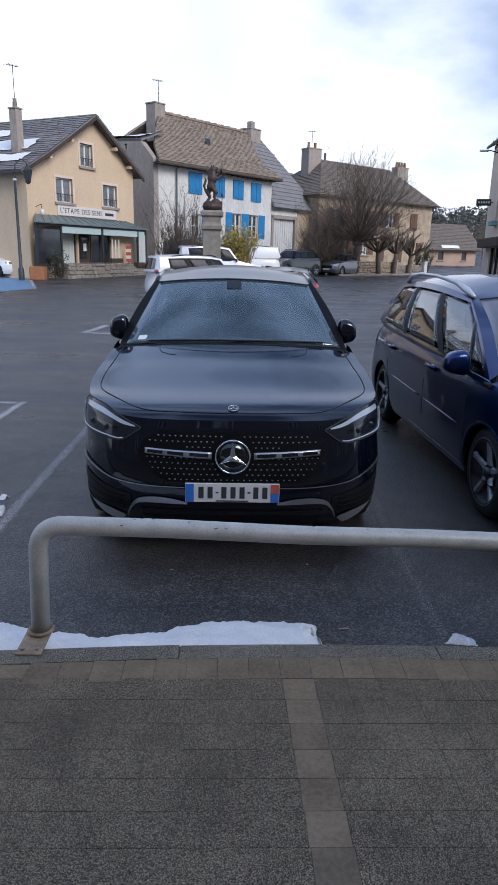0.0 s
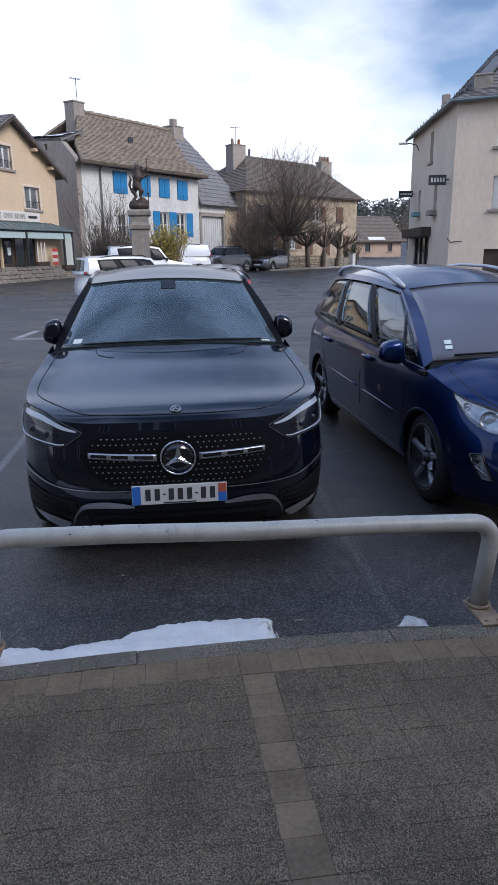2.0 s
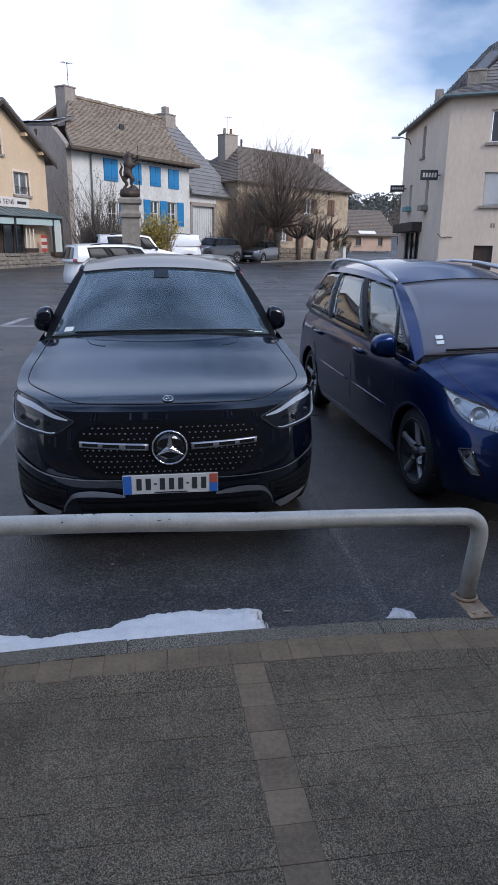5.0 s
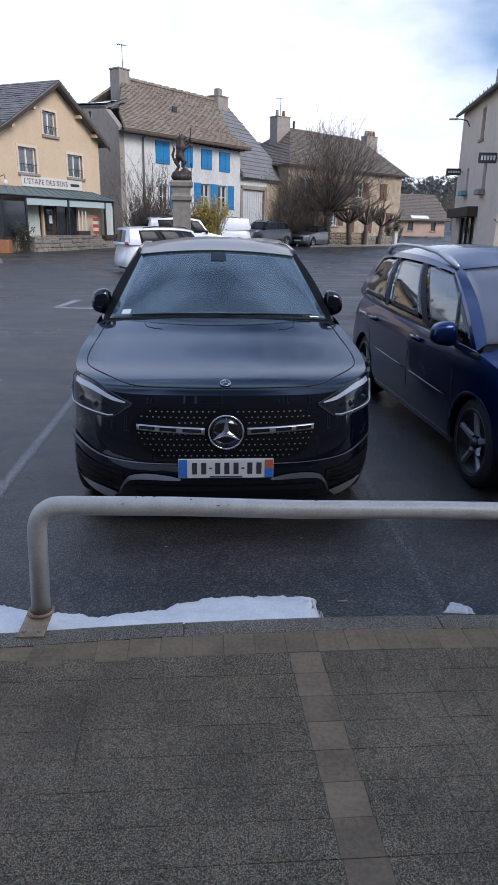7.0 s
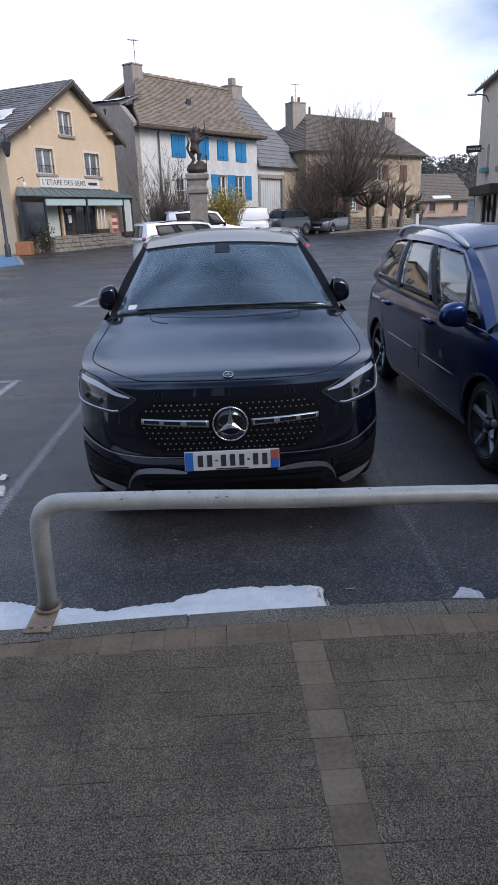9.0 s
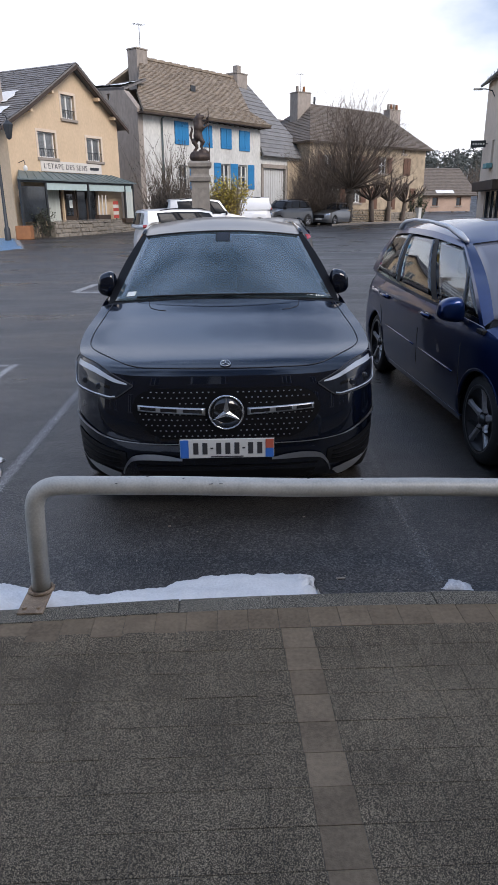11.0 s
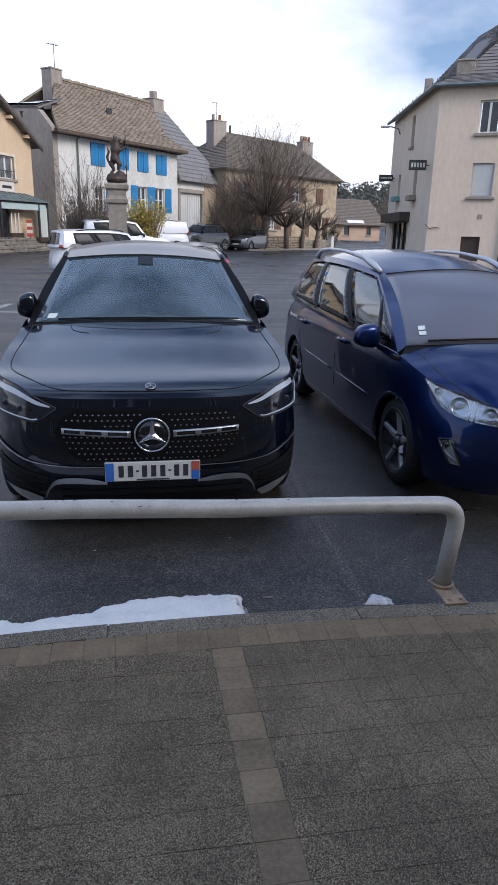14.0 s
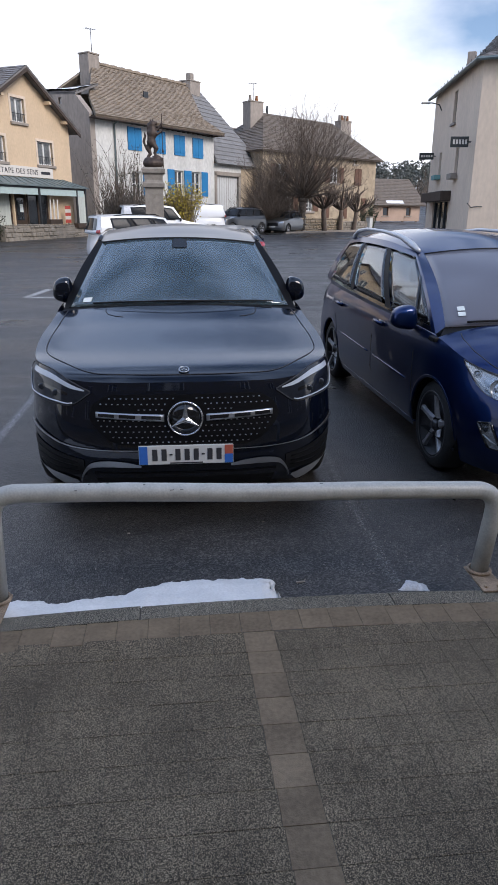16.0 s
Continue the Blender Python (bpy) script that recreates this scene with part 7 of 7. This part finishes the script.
def pollard(x, y, h, label, seed):
    rng = random.Random(seed)
    t = thing("tree", pose(x, y, gz(x, y)), label, "tree", "pollarded trees before the stone house")
    V, F = [], []
    pts, d = limb(V, F, Vector((0, 0, -.1)), Vector((rng.uniform(-.1, .1), 0, 1)), h * .45, .17, .15, 8, rng, .15)
    raw("trunk", V, F, M["pollard"], t, "", True)
    V, F = [], []
    for i in range(11):
        dr = rand_dir(rng, rng.uniform(.35, 1.4), 1)
        p1, d1 = limb(V, F, pts[-1], dr, h * rng.uniform(.28, .45), .085, .06, 6, rng, .55, 5)
        for j in range(4):
            q = p1[rng.randint(2, 5)]
            p2, d2 = limb(V, F, q, (d1 + rand_dir(rng, .5, .8)).normalized(), rng.uniform(.25, .6), .05, .045, 5, rng, .5, 3)
            for k in range(3):
                limb(V, F, p2[-1], (d2 + rand_dir(rng, .5, .7)).normalized(), rng.uniform(.2, .5), .022, .012, 3, rng, .3, 2)
    raw("crown", V, F, M["pollard"], t, "knobbly cut-back limbs")
    return t


broad_tree(8.55, 44.0, 2.3, 4.7, 4.1, "broad bare tree with dense upright twigs", 5, 6)
broad_tree(13.0, 62.0, 3.0, 7.0, 4.5, "tall bare tree behind the stone house", 6, 3)
broad_tree(10.4, 61.0, 3.0, 7.4, 4.5, "tall bare tree behind the stone house", 16, 3)
broad_tree(6.2, 43.9, .6, 3.2, 1.6, "tangled bare shrub against the stone wall", 7, 4)
broad_tree(7.0, 44.4, .6, 4.2, 1.7, "bare climber-like shrub against the stone wall", 8, 4)
pollard(10.45, 44.9, 3.7, "pollarded tree with knobbly bare limbs", 21)
pollard(11.75, 45.9, 3.5, "pollarded tree with knobbly bare limbs", 22)
pollard(13.05, 46.9, 3.3, "pollarded tree with knobbly bare limbs", 23)


def shrub(x, y, z, w, h, n, mats, label, seed, up=1.2, leaf=0.0, leaf_mat=None):
    rng = random.Random(seed)
    t = thing("shrub", pose(x, y, z), label, "shrub")
    V, F, LV, LF_ = [], [], [], []
    for i in range(n):
        p = Vector((rng.uniform(-w * .3, w * .3), rng.uniform(-.3, .3), 0))
        dr = Vector((rng.uniform(-.6, .6) * w / h, rng.uniform(-.4, .4), up)).normalized()
        p1, d1 = limb(V, F, p, dr, h * rng.uniform(.55, 1.05), .018, .006, 3, rng, .5, 4)
        for j in range(5):
            q = p1[rng.randint(1, 4)]
            p2, d2 = limb(V, F, q, (d1 + rand_dir(rng, .2, .6)).normalized(), rng.uniform(.15, .45) * h * .5, .009, .005, 3, rng, .4, 2)
            if leaf:
                for k in range(5):
                    c = p2[rng.randint(0, 2)] + Vector((rng.uniform(-.1, .1), rng.uniform(-.1, .1), rng.uniform(-.1, .1)))
                    a, b2 = rand_dir(rng, rng.uniform(-1, 1)).normalized() * leaf, rand_dir(rng, rng.uniform(-1, 1)).normalized() * leaf
                    base = len(LV)
                    LV += [c - a, c + b2, c + a, c - b2]
                    LF_.append((base, base + 1, base + 2, base + 3))
    raw("branchwork", V, F, mats, t)
    if leaf:
        raw("foliage", LV, LF_, leaf_mat, t)
    return t


shrub(-2.75, 31.4, gz(0, 31) + .2, 2.6, 3.9, 90, M["twig"], "tall grey leafless shrub before the white house", 31, leaf=.03, leaf_mat=M["shrub_green"])
shrub(-2.2, 31.0, gz(0, 31), 2.8, 2.4, 420, M["bark"], "dark dense leafless bush", 32)
shrub(.25, 31.2, gz(0, 31) + .2, 1.5, 2.3, 200, M["twig"], "forsythia bush in yellow blossom", 33, leaf=.048, leaf_mat=M["forsythia"])
shrub(5.3, 46.0, gz(5, 46), 3.2, 1.9, 130, M["hedge"], "brown leafless hedge at the barn", 34)
shrub(4.3, 43.3, gz(4, 43), 1.8, 1.2, 80, M["hedge"], "low brown hedge at the barn door", 35)
shrub(14.6, 48.7, gz(14, 48), 1.6, 2.0, 50, M["shrub_green"], "dark rounded bush at the corner of the wall", 36, leaf=.05, leaf_mat=M["shrub_green"])
shrub(-8.75, 30.6, gz(-8, 30), 1.0, 1.2, 30, M["bark"], "small dark bush before the terrace", 37, leaf=.05, leaf_mat=M["shrub_green"])
shrub(2.2, 40.0, gz(2, 40), 1.0, 1.3, 20, M["twig"], "small pale shrub by the wall", 38)


def forest():
    rng = random.Random(77)
    V, F = [], []
    for i in range(460):
        x = rng.uniform(25, 130) if i < 330 else rng.uniform(-60, 30)
        y = rng.uniform(150, 235)
        h = rng.uniform(5, 8.5)
        z = gz(x, y) - .3
        r = h * rng.uniform(.26, .38)
        point = i % 6 == 0
        for k in range(220):
            v = rng.random()
            w = (1 - v) if point else math.sqrt(max(0, 1 - (2 * v - 1) ** 2))
            a, q = rng.uniform(0, 2 * math.pi), r * w * math.sqrt(rng.random())
            c = Vector((x + q * math.cos(a), y + q * math.sin(a), z + h * (.12 + .88 * v)))
            s_ = rng.uniform(.3, .62)
            b = len(V)
            V += [c + Vector((rng.uniform(-s_, s_), rng.uniform(-s_, s_), rng.uniform(-s_, s_) * .8)) for _ in range(3)]
            F.append((b, b + 1, b + 2))
    tagged(raw("forest", V, F, M["conifer"]), "dark conifer wood on the far hill", "forest", kind="stuff")
    V, F = [], []
    for i in range(70):
        x, y = rng.uniform(18, 60), rng.uniform(80, 140)
        base = Vector((x, y, gz(x, y) - .2))
        pts, d = limb(V, F, base, Vector((0, 0, 1)), rng.uniform(2, 3), .16, .10, 4, rng, .2)
        for j in range(14):
            p1, d1 = limb(V, F, pts[-1 - j % 2], rand_dir(rng, rng.uniform(.4, 1.6)), rng.uniform(1.5, 3.5), .05, .02, 3, rng, .5, 3)
            for k in range(4):
                limb(V, F, p1[rng.randint(1, 3)], (d1 + rand_dir(rng, .3, .8)).normalized(), rng.uniform(.6, 1.4), .03, .015, 3, rng, .4, 2)
    tagged(raw("far_trees", V, F, M["twig"]), "bare far trees on the slope", "trees", kind="stuff")


forest()

bits = ((.535, -.675, 4, .022), (-.333, -.077, 10, .008), (.435, .0, 25, .007))
for x, y, a, l in bits:
    q = pose(x, y, .004, 0, 0, a)
    bm = add_box(bmesh.new(), -l, l, -.004, .004, 0, .006, .001, None)
    o = part("wood_chip", bm, M["sill"], None)
    o.matrix_world = q
    tagged(o, "pale splinter of wood lying on the asphalt", "litter", "splinters on the asphalt")

# loose grit along the gutter and the worn line
rng = random.Random(91)
V, F = [], []
for k in range(420):
    near_line = k % 2
    x = rng.gauss(1.02, .07) if near_line else rng.uniform(-1.6, 1.9)
    y = rng.uniform(-.75, .5) if near_line else -.98 + abs(rng.gauss(0, .45))
    r = rng.choice((.002, .003, .003, .004, .006))
    b = len(V)
    a = rng.uniform(0, 6.28)
    V += [(x + r * math.cos(a + j * 2.1) * rng.uniform(.7, 1.2), y + r * math.sin(a + j * 2.1), .0005) for j in range(3)] + [(x + .2 * r, y, r * .9)]
    F += [(b, b + 1, b + 3), (b + 1, b + 2, b + 3), (b + 2, b, b + 3)]
tagged(raw("grit", V, F, M["rubble"]), "loose grit scattered on the asphalt", "gravel", kind="stuff")

# ---- paving ----
pave = tagged(box("pavement", -30, 30, -9.0, -1.2, -.2, .1572, M["mortar"]), "speckled stone paving with a smooth tile strip", "pavement", kind="structure")
PIT = .1215


def tile_mesh(w, d, mat, name="tile"):
    c = .0008
    g = .0007
    V = [(g, g, -.02), (w - g, g, -.02), (w - g, d - g, -.02), (g, d - g, -.02), (g, g, .0), (w - g, g, .0), (w - g, d - g, .0), (g, d - g, .0),
         (g + c, g + c, c), (w - g - c, g + c, c), (w - g - c, d - g - c, c), (g + c, d - g - c, c)]
    me = bpy.data.meshes.new(name)
    me.from_pydata(V, [], [(8, 9, 10, 11), (4, 5, 9, 8), (5, 6, 10, 9), (6, 7, 11, 10), (7, 4, 8, 11), (0, 1, 5, 4), (1, 2, 6, 5), (2, 3, 7, 6), (3, 0, 4, 7)])
    me.materials.append(mat)
    return me


t_agg, t_smooth = tile_mesh(PIT, .1240, M["aggregate"]), tile_mesh(PIT, .1240, M["smooth_tile"])
t_border = tile_mesh(PIT, .135, M["smooth_tile"])
rng = random.Random(4)
SV, SF = {"a": [], "s": []}, {"a": [], "s": []}
for row in range(-1, 34):
    y = -1.276 - .1240 * (row + 1)
    for col in range(-34, 36):
        x = .190 + PIT * col - .032 * (y + 1.28)
        near = -12 <= col <= 13 and row <= 9
        strip_ = col == 0 or row == -1 or col in (-31, 31)
        zz = .1588 + rng.uniform(-.0007, .0007)
        if row == -1:
            y0 = kerb_back(x + .06) - .1355
            me = t_border
        else:
            y0 = y
            me = t_smooth if strip_ else t_agg
        if near:
            o = obj("tile", me, pave)
            o.location = (x, y0, zz)
            o.rotation_euler = (rng.uniform(-.004, .004), rng.uniform(-.004, .004), rng.uniform(-.003, .003))
        else:
            k = "s" if strip_ else "a"
            b = len(SV[k])
            SV[k] += [(v.co.x + x, v.co.y + y0, v.co.z + zz) for v in me.vertices]
            SF[k] += [tuple(b + i for i in p.vertices) for p in me.polygons]
for k, mt in (("a", M["aggregate"]), ("s", M["smooth_tile"])):
    tagged(raw("paving_rest", SV[k], SF[k], mt, pave), kind="stuff")
